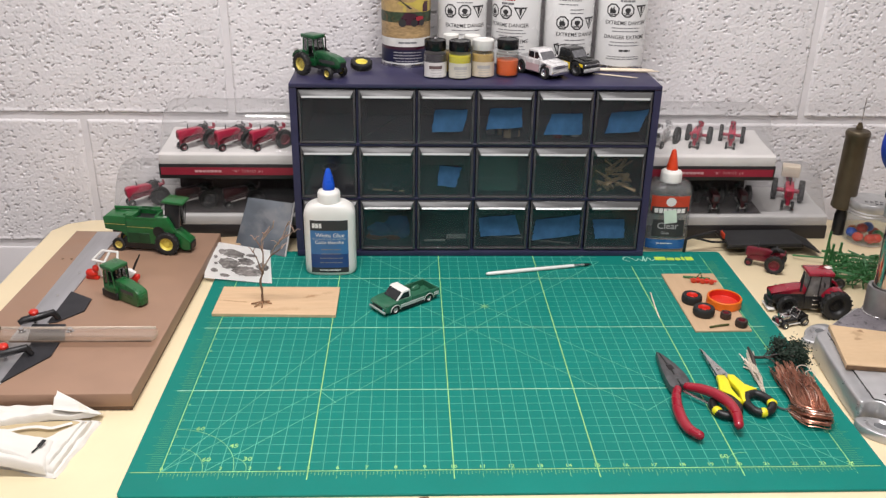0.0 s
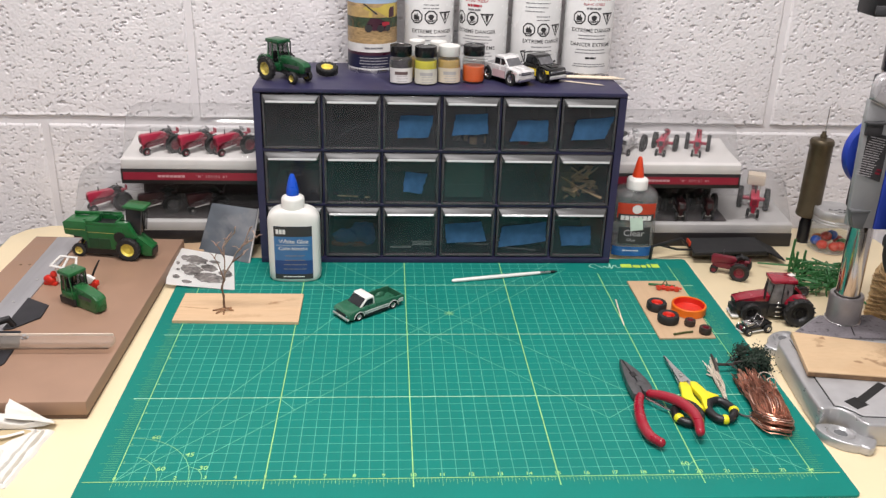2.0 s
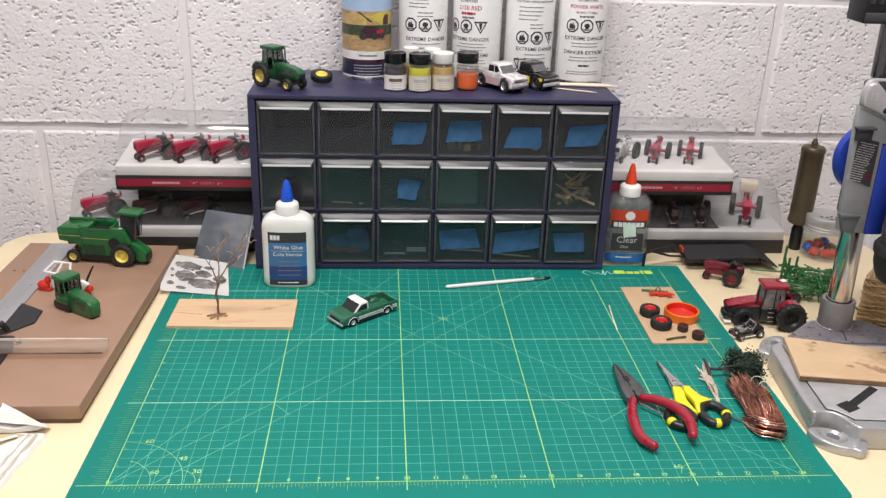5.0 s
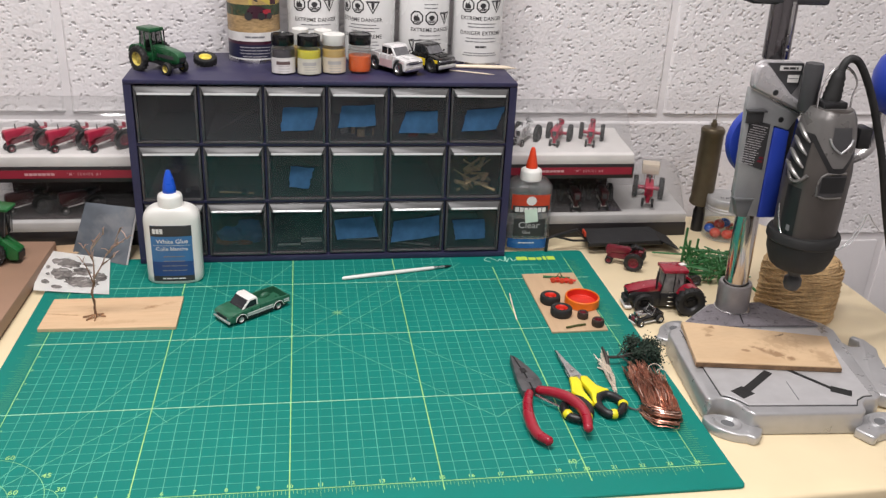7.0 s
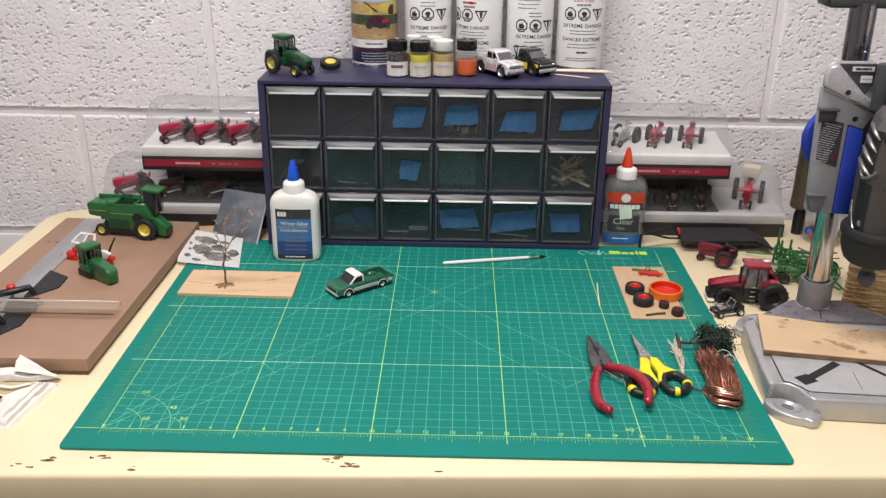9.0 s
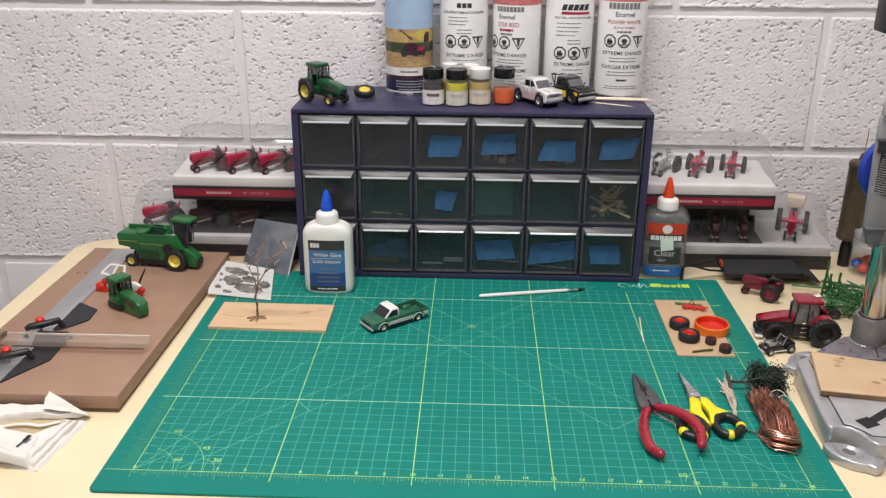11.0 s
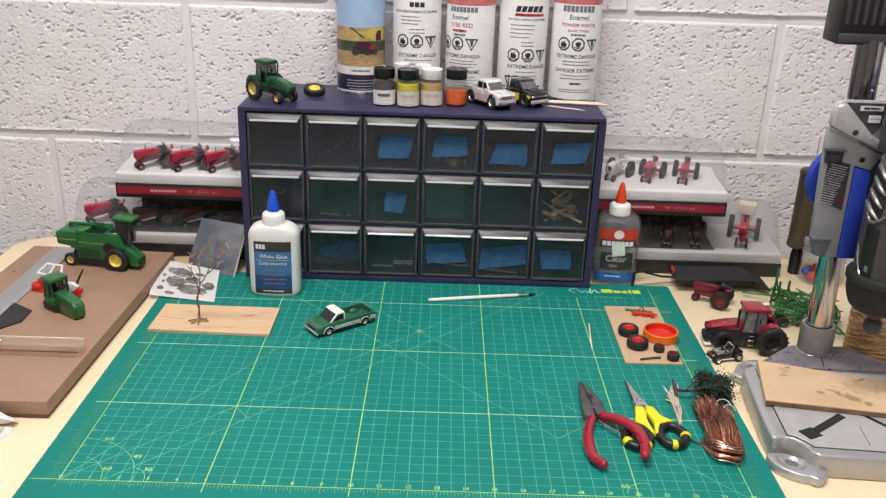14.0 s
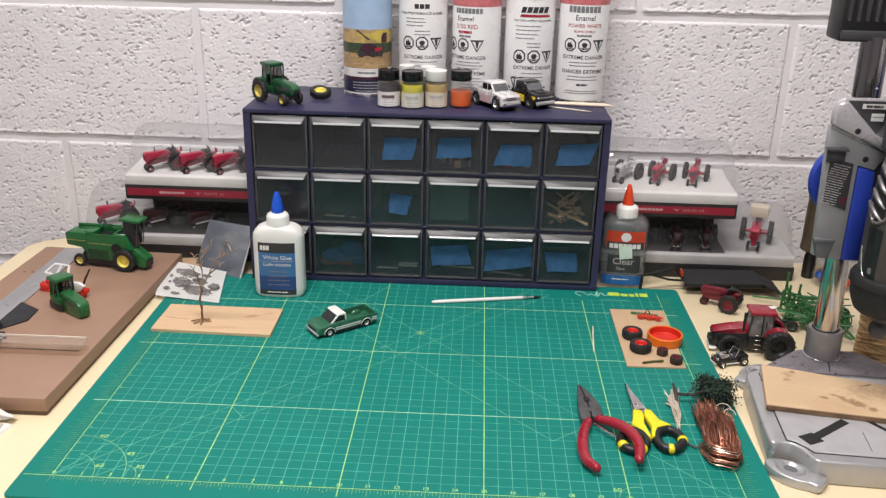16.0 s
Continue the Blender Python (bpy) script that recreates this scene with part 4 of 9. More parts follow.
def patch(x0, x1, y0, y1, n=16):
    return sheet(n, 4, lambda u, v: (x0 + (x1 - x0) * u, y0 + (y1 - y0) * v, 0))


BLUELAB = material("blue_label", (0.045, 0.16, 0.36), 0.4, vary=0.12, grain=30)
DBLUELAB = material("dark_blue_label", (0.02, 0.06, 0.2), 0.4, vary=0.1, grain=30)
BLUECAP = material("blue_nozzle_plastic", (0.01, 0.09, 0.62), 0.3, vary=0.05)
MILK = material("milky_white_plastic", (0.76, 0.75, 0.71), 0.38, vary=0.02, grain=30)
W1, D1 = 0.0645, 0.036
glue = thing("white_glue_bottle", pose(-0.1895, 0.4075, MT), "white plastic glue bottle with blue label and blue nozzle", "glue bottle")
part("bottle", oval_body(W1, D1, 0.095, 0.012, 0.079), MILK, glue)
part("collar", lathe([(0.0125, 0.0925), (0.0142, 0.093), (0.0142, 0.106), (0.013, 0.1085), (0.008, 0.111), (0, 0.111)], 32), WHITE, glue)
part("nozzle", lathe([(0.0072, 0.110), (0.0078, 0.111), (0.0074, 0.118), (0.0055, 0.128), (0.0034, 0.1345), (0.0022, 0.1372), (0, 0.138)], 24), BLUECAP, glue, "pointed blue nozzle cap")
lab = [("label_panel", patch(-0.0235, 0.0235, 0.0045, 0.0755), BLUELAB, 0.0003), ("label_head", patch(-0.0235, 0.0235, 0.062, 0.0755), INK, 0.0005), ("label_foot", patch(-0.0235, 0.0235, 0.0045, 0.0115), INK, 0.0005), ("label_band", patch(-0.0235, 0.0235, 0.0115, 0.03), DBLUELAB, 0.0005),
       ("print_line", move(words("White Glue", 0.0076), pose(0.001, 0.0555, 0)), WPRINT, 0.0007), ("print_line", move(words("Colle blanche", 0.0066), pose(0.0, 0.0462, 0)), WPRINT, 0.0007),
       ("maker_mark", move(fuse(*mark(0.0125, 0.0062, 3)), pose(-0.0145, 0.0655, 0)), WPRINT, 0.0008), ("divider", patch(-0.021, 0.021, 0.0505, 0.0509), WPRINT, 0.0007),
       ("small_print", move(bars(0.03, 4, 0.006, 53), pose(0.002, 0.036, 0)), GREYPRINT, 0.0007), ("small_print", move(bars(0.036, 1, 0.004, 54, h=0.0014), pose(0, 0.0075, 0)), WPRINT, 0.0008)]
for name, bm, m, lift in lab:
    part(name, on_front(bm, W1, D1, lift), m, glue)

CLEARB = clear_plastic("clear_bottle_plastic", (0.95, 0.96, 0.96), 0.08, 0.10, (0.6, 0.6, 0.6))
REDLAB = material("red_orange_label", (0.52, 0.05, 0.02), 0.4, vary=0.08, grain=40)
CLEARBLUE = material("clear_blue_label", (0.03, 0.12, 0.34), 0.25, vary=0.1)
REDNOZ = material("red_orange_nozzle", (0.75, 0.06, 0.015), 0.35)
STICKER = material("pale_green_sticker", (0.62, 0.75, 0.64), 0.6)
W2, D2 = 0.061, 0.036
clear = thing("clear_glue_bottle", pose(0.2625, 0.4855, MT, 0, 0, -3), "clear glue bottle with red and black label and red nozzle", "glue bottle")
part("bottle", oval_body(W2, D2, 0.098, 0.0125, 0.083), CLEARB, clear)
part("glue_fill", move(oval_body(W2 - 0.004, D2 - 0.004, 0.09, 0.01, 0.08), pose(0, 0, 0.002)), clear_plastic("clear_gel", (0.95, 0.96, 0.96), 0.2, 0.14, (0.6, 0.6, 0.6)), clear)
part("collar", lathe([(0.0125, 0.0955), (0.0142, 0.096), (0.0142, 0.1075), (0.0132, 0.1095), (0.0085, 0.112), (0, 0.112)], 32), WHITE, clear)
part("nozzle", lathe([(0.0075, 0.111), (0.0078, 0.112), (0.0068, 0.119), (0.0046, 0.130), (0.0030, 0.1372), (0.0018, 0.1395), (0, 0.14)], 24), REDNOZ, clear, "pointed red nozzle cap")
arch = shape([(-0.024, 0.058)] + [(-0.024 + 0.048 * k / 12, 0.066 + 0.012 * math.sin(math.pi * k / 12)) for k in range(13)] + [(0.024, 0.058)])
lab = [("label_panel", patch(-0.0255, 0.0255, 0.058, 0.0795), REDLAB, 0.0004), ("label_panel", patch(-0.0215, 0.0215, 0.021, 0.0455), INK, 0.0004), ("label_foot", patch(-0.0275, 0.0275, 0.0030, 0.0165), CLEARBLUE, 0.0004),
       ("maker_mark", move(arch, pose(0, -0.002, 0)), INK, 0.0006), ("maker_mark", move(fuse(*mark(0.042, 0.0066, 7)), pose(0, 0.0555, 0)), WPRINT, 0.0009), ("label_band", patch(-0.024, 0.024, 0.054, 0.0642), INK, 0.0006),
       ("maker_device", shape([(0.007 * math.cos(k * 0.7), 0.0715 + 0.0065 * math.sin(k * 0.7)) for k in range(9)]), WPRINT, 0.0009),
       ("print_line", move(words("Clear", 0.0130), pose(-0.001, 0.0365, 0)), FADED, 0.0007), ("print_line", move(words("Glue", 0.0060), pose(-0.004, 0.0265, 0)), FADED, 0.0007),
       ("small_print", move(bars(0.03, 1, 0.004, 62, h=0.0014), pose(-0.003, 0.0105, 0)), WPRINT, 0.0007)]
for name, bm, m, lift in lab:
    part(name, on_front(bm, W2, D2, lift), m, clear)
part("price_sticker", on_front(move(patch(-0.0085, 0.0085, -0.0095, 0.0095, 6), pose(0.001, 0.0505, 0, 0, 0, 8)), W2, D2, 0.0013), STICKER, clear, "pale green price sticker")

# ---- toy vehicles: forward is +x, wheels on z = 0 ----
def tyre_shape(r, w, lugs=0):
    bm = lathe([(0.56 * r, -0.42 * w), (0.62 * r, -0.5 * w), (0.9 * r, -0.5 * w), (0.97 * r, -0.36 * w), (r, 0), (0.97 * r, 0.36 * w), (0.9 * r, 0.5 * w), (0.62 * r, 0.5 * w), (0.56 * r, 0.42 * w)], 28)
    bits = [bm]
    for k in range(lugs):
        for s in (-1, 1):
            a = 360 * (k + (0.25 if s > 0 else -0.25)) / lugs
            b = box(0.09 * r, 0.10 * r, 0.5 * w, (0, 0, s * 0.24 * w), 0, 1, (s * 28, 0, 0))
            bits.append(move(b, pose(0, 0, 0, 0, 0, a) @ pose(0.985 * r, 0, 0)))
    return move(fuse(*bits), pose(0, 0, 0, 90))


def rim_shape(r, w):
    return move(lathe([(0, 0.16 * w), (0.2 * r, 0.16 * w), (0.24 * r, 0.02 * w), (0.44 * r, 0.02 * w), (0.50 * r, 0.36 * w), (0.565 * r, 0.44 * w), (0.565 * r, -0.44 * w), (0.50 * r, -0.36 * w), (0.44 * r, -0.02 * w), (0.24 * r, -0.02 * w), (0.2 * r, -0.16 * w), (0, -0.16 * w)], 24), pose(0, 0, 0, 90))


def wheel(parent, r, w, at, rim, lugs=0, name="wheel", tyre=None, tilt=(0, 0, 0)):
    t = part(name, tyre_shape(r, w, lugs), tyre or RUBBER, parent)
    t.matrix_local = pose(*at, *tilt)
    part("rim", rim_shape(r, w), rim, t)
    return t


HUBSTEEL = material("pale_toy_metal", (0.50, 0.47, 0.45), 0.4, 0.4, vary=0.2, grain=200)


def old_tractor(m, paint, label, group="", name="toy_tractor", rim=None, seat=True, s=1.0):
    """A small row-crop tractor with a long bonnet, open seat and narrow front wheels."""
    t = thing(name, m @ Matrix.Scale(s, 4), label, "toy tractor", group)
    wide = 0.0050 if group else 0.0041
    part("bonnet", profile([(0.010, 0.0200), (0.034, 0.0180), (0.0355, 0.0155), (0.0408, 0.0150), (0.0415, 0.0260), (0.0390, 0.0278), (0.012, 0.0285), (0.006, 0.0262)], -wide, wide, 0.0008), paint, t)
    part("engine", fuse(block(0.010, 0.037, -0.0030, 0.0030, 0.0095, 0.0190, 0.0006), block(-0.005, 0.012, -0.0046, 0.0046, 0.0090, 0.0190, 0.0010), rod(0.0016, 0.012, (0.022, -0.0032, 0.0145), "x", n=10), rod(0.0022, 0.004, (0.016, 0.0030, 0.0150), "y", n=10)), DRED if paint is RED else paint, t)
    part("grille", block(0.0414, 0.0422, -0.0030, 0.0030, 0.0180, 0.0250, 0.0003, 1), DRED if paint is RED else DGREY, t)
    part("front_pedestal", profile([(0.0335, 0.0190), (0.0395, 0.0180), (0.0385, 0.0060), (0.0345, 0.0060)], -0.0022, 0.0022, 0.0006), paint, t)
    part("rear_axle", rod(0.0026, 0.032, (0, 0, 0.0125), "y", n=12), paint, t)
    part("front_axle", fuse(rod(0.0012, 0.013 if group else 0.010, (0.036, 0, 0.0056), "y", n=8)), HUBSTEEL if group else paint, t)
    part("exhaust", rod(0.0007, 0.011 if not group else 0.007, (0.026, 0, 0.032 if not group else 0.031), n=8), DGREY, t)
    if group:
        part("belt_pulley", fuse(rod(0.0022, 0.003, (0.018, -0.0050, 0.0130), "y", n=12), tube([(0.012, -0.0046, 0.0125), (0.034, -0.0030, 0.0085)], 0.0009, 6), tube([(0.012, 0.0046, 0.0125), (0.034, 0.0030, 0.0085)], 0.0009, 6)), HUBSTEEL, t)
        part("rear_drawbar", tube([(-0.006, 0, 0.008), (-0.014, 0, 0.0075)], 0.0012, 6), HUBSTEEL, t)
    part("steering_wheel", fuse(tube([(0.0 + 0.0030 * math.cos(k * 0.5236) * 0.6, 0.0040 * math.sin(k * 0.5236), 0.0320 + 0.0030 * math.cos(k * 0.5236)) for k in range(12)], 0.0006, 6, True), tube([(0.008, 0, 0.0275), (0.0005, 0, 0.0320)], 0.0007, 6)), DGREY, t)
    if seat:
        part("seat", fuse(box(0.0065, 0.008, 0.0014, (-0.007, 0, 0.0245), 0.0006), box(0.0014, 0.008, 0.0060, (-0.0108, 0, 0.0275), 0.0006), tube([(-0.002, 0, 0.017), (-0.007, 0, 0.024)], 0.0012, 6)), paint, t)
    for y in (-1, 1):
        wheel(t, 0.0132, 0.0058, (0, y * 0.0158, 0.0132), rim or paint, 14, "rear_wheel")
        wheel(t, 0.0056, 0.0030, (0.036, y * (0.0058 if group else 0.0035), 0.0056), rim or paint, 0, "front_wheel")
    return t


GREYWINDOW = material("grey_toy_window", (0.17, 0.16, 0.155), 0.14, vary=0.3, grain=120)
# red toy paint darkened for the shade inside the lower boxes
SHADEDRED = material("shaded_red_toy_paint", (0.045, 0.010, 0.012), 0.4, vary=0.2, grain=120)


CABTINT = clear_plastic("tinted_cab_plastic", (0.55, 0.55, 0.55), 0.08, 0.25, (0.03, 0.03, 0.03))


def cab_tractor(m, paint, rim, label, name="toy_tractor", L=0.07, H=0.052, R=0.0145, r=0.0078, W=0.020, wheels=True, steer=True, fat=0.007, nose=0.0, group="", glassy=None, low=None, ahead=0.0, open_cab=False):
    """A modern tractor with a glazed cab behind a sloping bonnet."""
    t = thing(name, m, label, "toy tractor", group)
    wb, cz = 0.62 * L, R * 0.95
    bx0, bx1, bz = 0.16 * L + ahead, 0.80 * L, H * 0.60
    low = cz if low is None else low
    part("bonnet", profile([(bx0, low), (bx1 - 0.002, low - 0.001), (bx1 + 0.002, low + 0.002), (bx1 + 0.0025, bz - 0.008 - nose), (bx1 - 0.0005, bz - 0.0052 - nose), (bx1 - 0.005, bz - 0.0032 - nose), (bx1 - 0.016, bz - 0.0012 - nose * 0.6), (bx0 + 0.010, bz - 0.0002), (bx0, bz)], -W * (0.37 if glassy else 0.30), W * (0.37 if glassy else 0.30), 0.0008 if not glassy else 0.003, 2 if not glassy else 3), paint, t)
    for y in (-1, 1) if not glassy else ():
        part("side_vent", block(bx0 + 0.008, bx1 - 0.006, y * W * 0.30 - 0.0003, y * W * 0.30 + 0.0003, bz - 0.0125, bz - 0.0085), DGREY, t)
    part("grille", block(bx1 + 0.0015, bx1 + 0.0031, -W * 0.22, W * 0.22, low + 0.001, bz - 0.009 - nose, 0.0006), BLACK if steer else paint, t)
    part("chassis", fuse(block(-0.10 * L, bx1 - 0.004, -W * 0.20, W * 0.20, R * 0.55, cz + 0.001, 0.001), rod(0.003, 2 * W * (0.8 if wheels else 0.4), (0, 0, R), "y", n=12), rod(0.0018, 2 * W * (0.62 if steer else 0.25), (wb, 0, r), "y", n=10)), BLACK if glassy else DGREY, t)
    cx0, cx1, cz0, cz1 = -0.14 * L + ahead, 0.17 * L + ahead, cz + 0.002, H - 0.004
    part("cab_base", block(cx0, cx1 + 0.002, -W * 0.46, W * 0.46, R * (0.35 if glassy else 0.8), cz + 0.006, 0.001), BLACK if glassy else paint, t)
    if open_cab:
        part("seat", fuse(box(0.007, W * 0.4, 0.003, (cx0 + 0.007, 0, cz + 0.009), 0.001), box(0.003, W * 0.4, 0.011, (cx0 + 0.004, 0, cz + 0.014), 0.001)), BLACK, t)
        part("rear_glass", block(cx0 + 0.001, cx0 + 0.0016, -W * 0.40, W * 0.40, cz0 + 0.004, cz1 - 0.002), CABTINT, t)
        part("side_glass", block(cx0 + 0.003, cx1, W * 0.40, W * 0.40 + 0.0006, cz0 + 0.004, cz1 - 0.001), CABTINT, t)
        part("steering_wheel", fuse(tube([(cx1 - 0.004 + 0.0012 * math.cos(k * 0.7854), 0.0026 * math.sin(k * 0.7854), cz + 0.0165 + 0.0014 * math.cos(k * 0.7854)) for k in range(8)], 0.0005, 5, True), tube([(cx1 - 0.001, 0, cz + 0.012), (cx1 - 0.004, 0, cz + 0.0165)], 0.0005, 5)), BLACK, t)
        part("dashboard", box(0.004, W * 0.5, 0.008, (cx1 - 0.001, 0, cz + 0.009), 0.001), BLACK, t)
    else:
        part("cab_glass", profile([(cx0 + 0.001, cz0 + 0.003), (cx1 + 0.003, cz0 + 0.003), (cx1 - 0.001, cz1), (cx0 + 0.003, cz1)], -W * 0.42, W * 0.42, 0.0008), GREYWINDOW if glassy else WINDOW, t)
    for x0, x1 in ((cx0 + 0.001, cx0 + 0.003), (cx1 + 0.003, cx1 - 0.001), (0.02 * L + ahead, 0.02 * L + ahead)):
        for y in (-1, 1):
            part("cab_post", tube([(x0, y * W * 0.44, cz0 + 0.003), (x1, y * W * 0.42, cz1)], 0.0008, 6), paint if not glassy else BLACK, t)
    part("roof", block(cx0 - 0.001, cx1 + 0.003, -W * 0.52, W * 0.52, H - 0.005, H, 0.0016), paint, t)
    for y in (-1, 1) if wheels else ():
        part("fender", profile([((0.0 if glassy else -0.15 * L) + R * 0.98 * math.cos(a) * 0.9, R + R * 1.06 * math.sin(a)) for a in [0.35 + k * 0.27 for k in range(10)]] + [(R * 0.8 * math.cos(a) * 0.9 + (0.0 if glassy else -0.15 * L), R + R * 0.9 * math.sin(a)) for a in [2.78 - k * 0.27 for k in range(10)]], y * W * (0.62 if glassy else 0.56) - 0.004, y * W * (0.62 if glassy else 0.56) + (0.0075 if glassy else 0.004), 0), paint, t)
        if wheels:
            wheel(t, R, fat, (0, y * (W * 0.74 + fat / 2), R), rim, 18, "rear_wheel")
        if steer:
            wheel(t, r, fat * 0.75, (wb, y * W * 0.62, r), rim, 12 if glassy else 0, "front_wheel")
    if not wheels:
        part("gearbox", block(-0.014, 0.012, -W * 0.42, W * 0.42, 0.0005, R * 0.85, 0.002), BLACK, t)
    part("exhaust", rod(0.0015 if glassy else 0.0009, H * 0.42, (0.26 * L + ahead, W * 0.36, bz + H * 0.14), n=10), BLACK, t)
    return t


SILVERWINDOW = material("pale_reflecting_window", (0.16, 0.16, 0.17), 0.12, 0.3, vary=0.25, grain=150)


def crew_pickup(m, paint, lower, label, L=0.068, W=0.027, r=0.0074, bar=False):
    """A die-cast crew-cab pickup: arched wings, raked screens, door windows, chrome grille and bumpers."""
    t = thing("toy_pickup_truck", m, label, "toy truck")
    fx, rx, z0 = L / 2, -L / 2, 0.0058
    z1, zh, h = z0 + 0.0128, z0 + 0.0116, z0 + 0.0222
    fw, rw, wide = 0.305 * L, -0.30 * L, r * 1.16
    back, nose = -0.17 * L, 0.20 * L

    def arch(at, n=9):
        return [(at + wide * math.cos(math.pi * k / (n - 1)), z0 + 0.0014 + wide * math.sin(math.pi * k / (n - 1))) for k in range(n)]
    front_side = [(fx - 0.0006, z0), (fx, z0 + 0.003), (fx - 0.0003, zh - 0.0030), (fx - 0.0022, zh - 0.0008), (nose, z1), (back, z1), (back, z0), (fw - wide, z0)] + arch(fw)[::-1] + [(fw + wide, z0)]
    part("front_body", profile(front_side, -W / 2, W / 2, 0.0009), paint, t)
    part("hood_scoop", profile([(nose + 0.002, z1 - 0.0002), (fx - 0.0050, zh - 0.0001), (fx - 0.0062, zh + 0.0006), (nose + 0.003, z1 + 0.0006)], -W * 0.22, W * 0.22, 0.0003, 1), paint, t)
    side = [(back - 0.0005, z0), (back - 0.0005, z1), (rx + 0.001, z1), (rx, z1 - 0.0014), (rx + 0.0004, z0 + 0.002), (rw - wide, z0 + 0.0008)] + arch(rw)[::-1] + [(rw + wide, z0)]
    for y in (-1, 1):
        part("bed_side", profile(side, y * W / 2 - (0.0022 if y > 0 else 0), y * W / 2 + (0.0022 if y < 0 else 0), 0.0004, 1), paint, t)
        panel_ = part("door_panel", block(rw + wide + 0.0008, fw - wide - 0.0008, y * W / 2 - 0.0002, y * W / 2 + 0.0004, z0 + 0.0004, z1 - 0.0046, 0.0002, 1), lower, t)
        part("bed_panel", block(rx + 0.0014, rw - wide - 0.0004, y * W / 2 - 0.0002, y * W / 2 + 0.0004, z0 + 0.003, z1 - 0.0046, 0.0002, 1), lower, t)
        part("wing_panel", block(fw + wide * 0.2, fx - 0.002, y * W / 2 - 0.0002, y * W / 2 + 0.0004, z1 - 0.0052 if not bar else z1 - 0.0075, z1 - 0.0040, 0.0002, 1), lower, t)
        for x in (-0.012 * L, 0.17 * L):
            part("door_seam", block(x - 0.00025, x + 0.00025, y * W / 2 - 0.0001, y * W / 2 + 0.0005, z0 + 0.001, z1 - 0.001), DGREY, panel_)
        for x0, x1, x2, x3 in ((back + 0.0024, back + 0.0036, 0.005 * L, 0.005 * L), (0.030 * L, 0.030 * L, 0.098 * L, 0.170 * L)):
            part("side_window", profile([(x0, z1 + 0.0008), (x1, h - 0.0022), (x2, h - 0.0022), (x3, z1 + 0.0008)], y * W * 0.432 - 0.0003, y * W * 0.432 + 0.0003), WINDOW, t)
        part("mirror", fuse(box(0.0012, 0.0024, 0.0022, (0.172 * L, y * (W * 0.5 + 0.0012), z1 + 0.0016), 0.0004, 1), tube([(0.172 * L, y * W * 0.44, z1 + 0.001), (0.172 * L, y * W * 0.52, z1 + 0.0012)], 0.0004, 5)), paint, t)
        for at in (fw, rw):
            part("wheel_well", rod(wide * 0.96, 0.0016, (at, y * (W / 2 - 0.0050), z0 + 0.0022), "y", n=20), BLACK, t)
            wheel(t, r, 0.0056, (at, y * (W / 2 - 0.0022), r), CHROME if not bar else DGREY, 12)
        part("headlamp", box(0.0010, 0.0046, 0.0022, (fx - 0.0002, y * W * 0.36, zh - 0.0040), 0.0004, 1), CHROME, t)
    part("tailgate", block(rx + 0.0004, rx + 0.0018, -W / 2 + 0.002, W / 2 - 0.002, z0 + 0.002, z1 - 0.0006, 0.0004, 1), paint, t)
    part("bed_floor", block(rx + 0.0014, back, -W / 2 + 0.002, W / 2 - 0.002, z0 + 0.001, z0 + 0.0040), DGREY, t)
    part("cab", profile([(back, z1 - 0.0008), (back + 0.0016, h - 0.0012), (back + 0.0030, h), (0.085 * L, h), (0.105 * L, h - 0.0010), (nose + 0.0014, z1 - 0.0008)], -W * 0.43, W * 0.43, 0.0016, 3), paint, t)
    part("windscreen", profile([(0.112 * L, h - 0.0022), (0.122 * L, h - 0.0022), (nose + 0.0012, z1 + 0.0004), (nose + 0.0002, z1 + 0.0004)], -W * 0.37, W * 0.37), SILVERWINDOW, t)
    part("rear_window", profile([(back + 0.0006, z1 + 0.0012), (back + 0.0014, h - 0.0026), (back + 0.0024, h - 0.0026), (back + 0.0016, z1 + 0.0012)], -W * 0.34, W * 0.34), WINDOW, t)
    part("grille", block(fx - 0.0004, fx + 0.0004, -W * 0.27, W * 0.27, zh - 0.0056, zh - 0.0026, 0.0002, 1), DGREY, t)
    part("grille_bar", block(fx + 0.0002, fx + 0.0008, -W * 0.46, W * 0.46, zh - 0.0046, zh - 0.0036, 0.0002, 1), CHROME, t)
    part("front_bumper", block(fx - 0.0004, fx + 0.0018, -W * 0.49, W * 0.49, z0 - 0.0002, z0 + 0.0036, 0.0008), CHROME if not bar else HUB, t)
    part("rear_bumper", block(rx - 0.0014, rx + 0.0004, -W * 0.48, W * 0.48, z0, z0 + 0.0024, 0.0006), HUB, t)
    part("underside", block(rx + 0.003, fx - 0.003, -W * 0.36, W * 0.36, z0 - 0.0018, z0 + 0.001), BLACK, t)
    if bar:
        part("roll_bar", fuse(*[tube([(back - 0.0030, -W * 0.40, z1 - 0.001), (back - 0.0030 + d, -W * 0.38, h + 0.0006), (back - 0.0030 + d, W * 0.38, h + 0.0006), (back - 0.0030, W * 0.40, z1 - 0.001)], 0.0007, 6) for d in (0.0, -0.0080)], tube([(back - 0.0030, -W * 0.38, h + 0.0006), (back - 0.0110, -W * 0.38, h + 0.0006)], 0.0007, 6)), BLACK, t)
    return t


HUB = material("pale_metal_hub", (0.55, 0.55, 0.53), 0.35, 0.4, vary=0.2, grain=300)
RIMYELLOW = material("yellow_rim_paint", (0.68, 0.57, 0.10), 0.4, vary=0.15, grain=160)
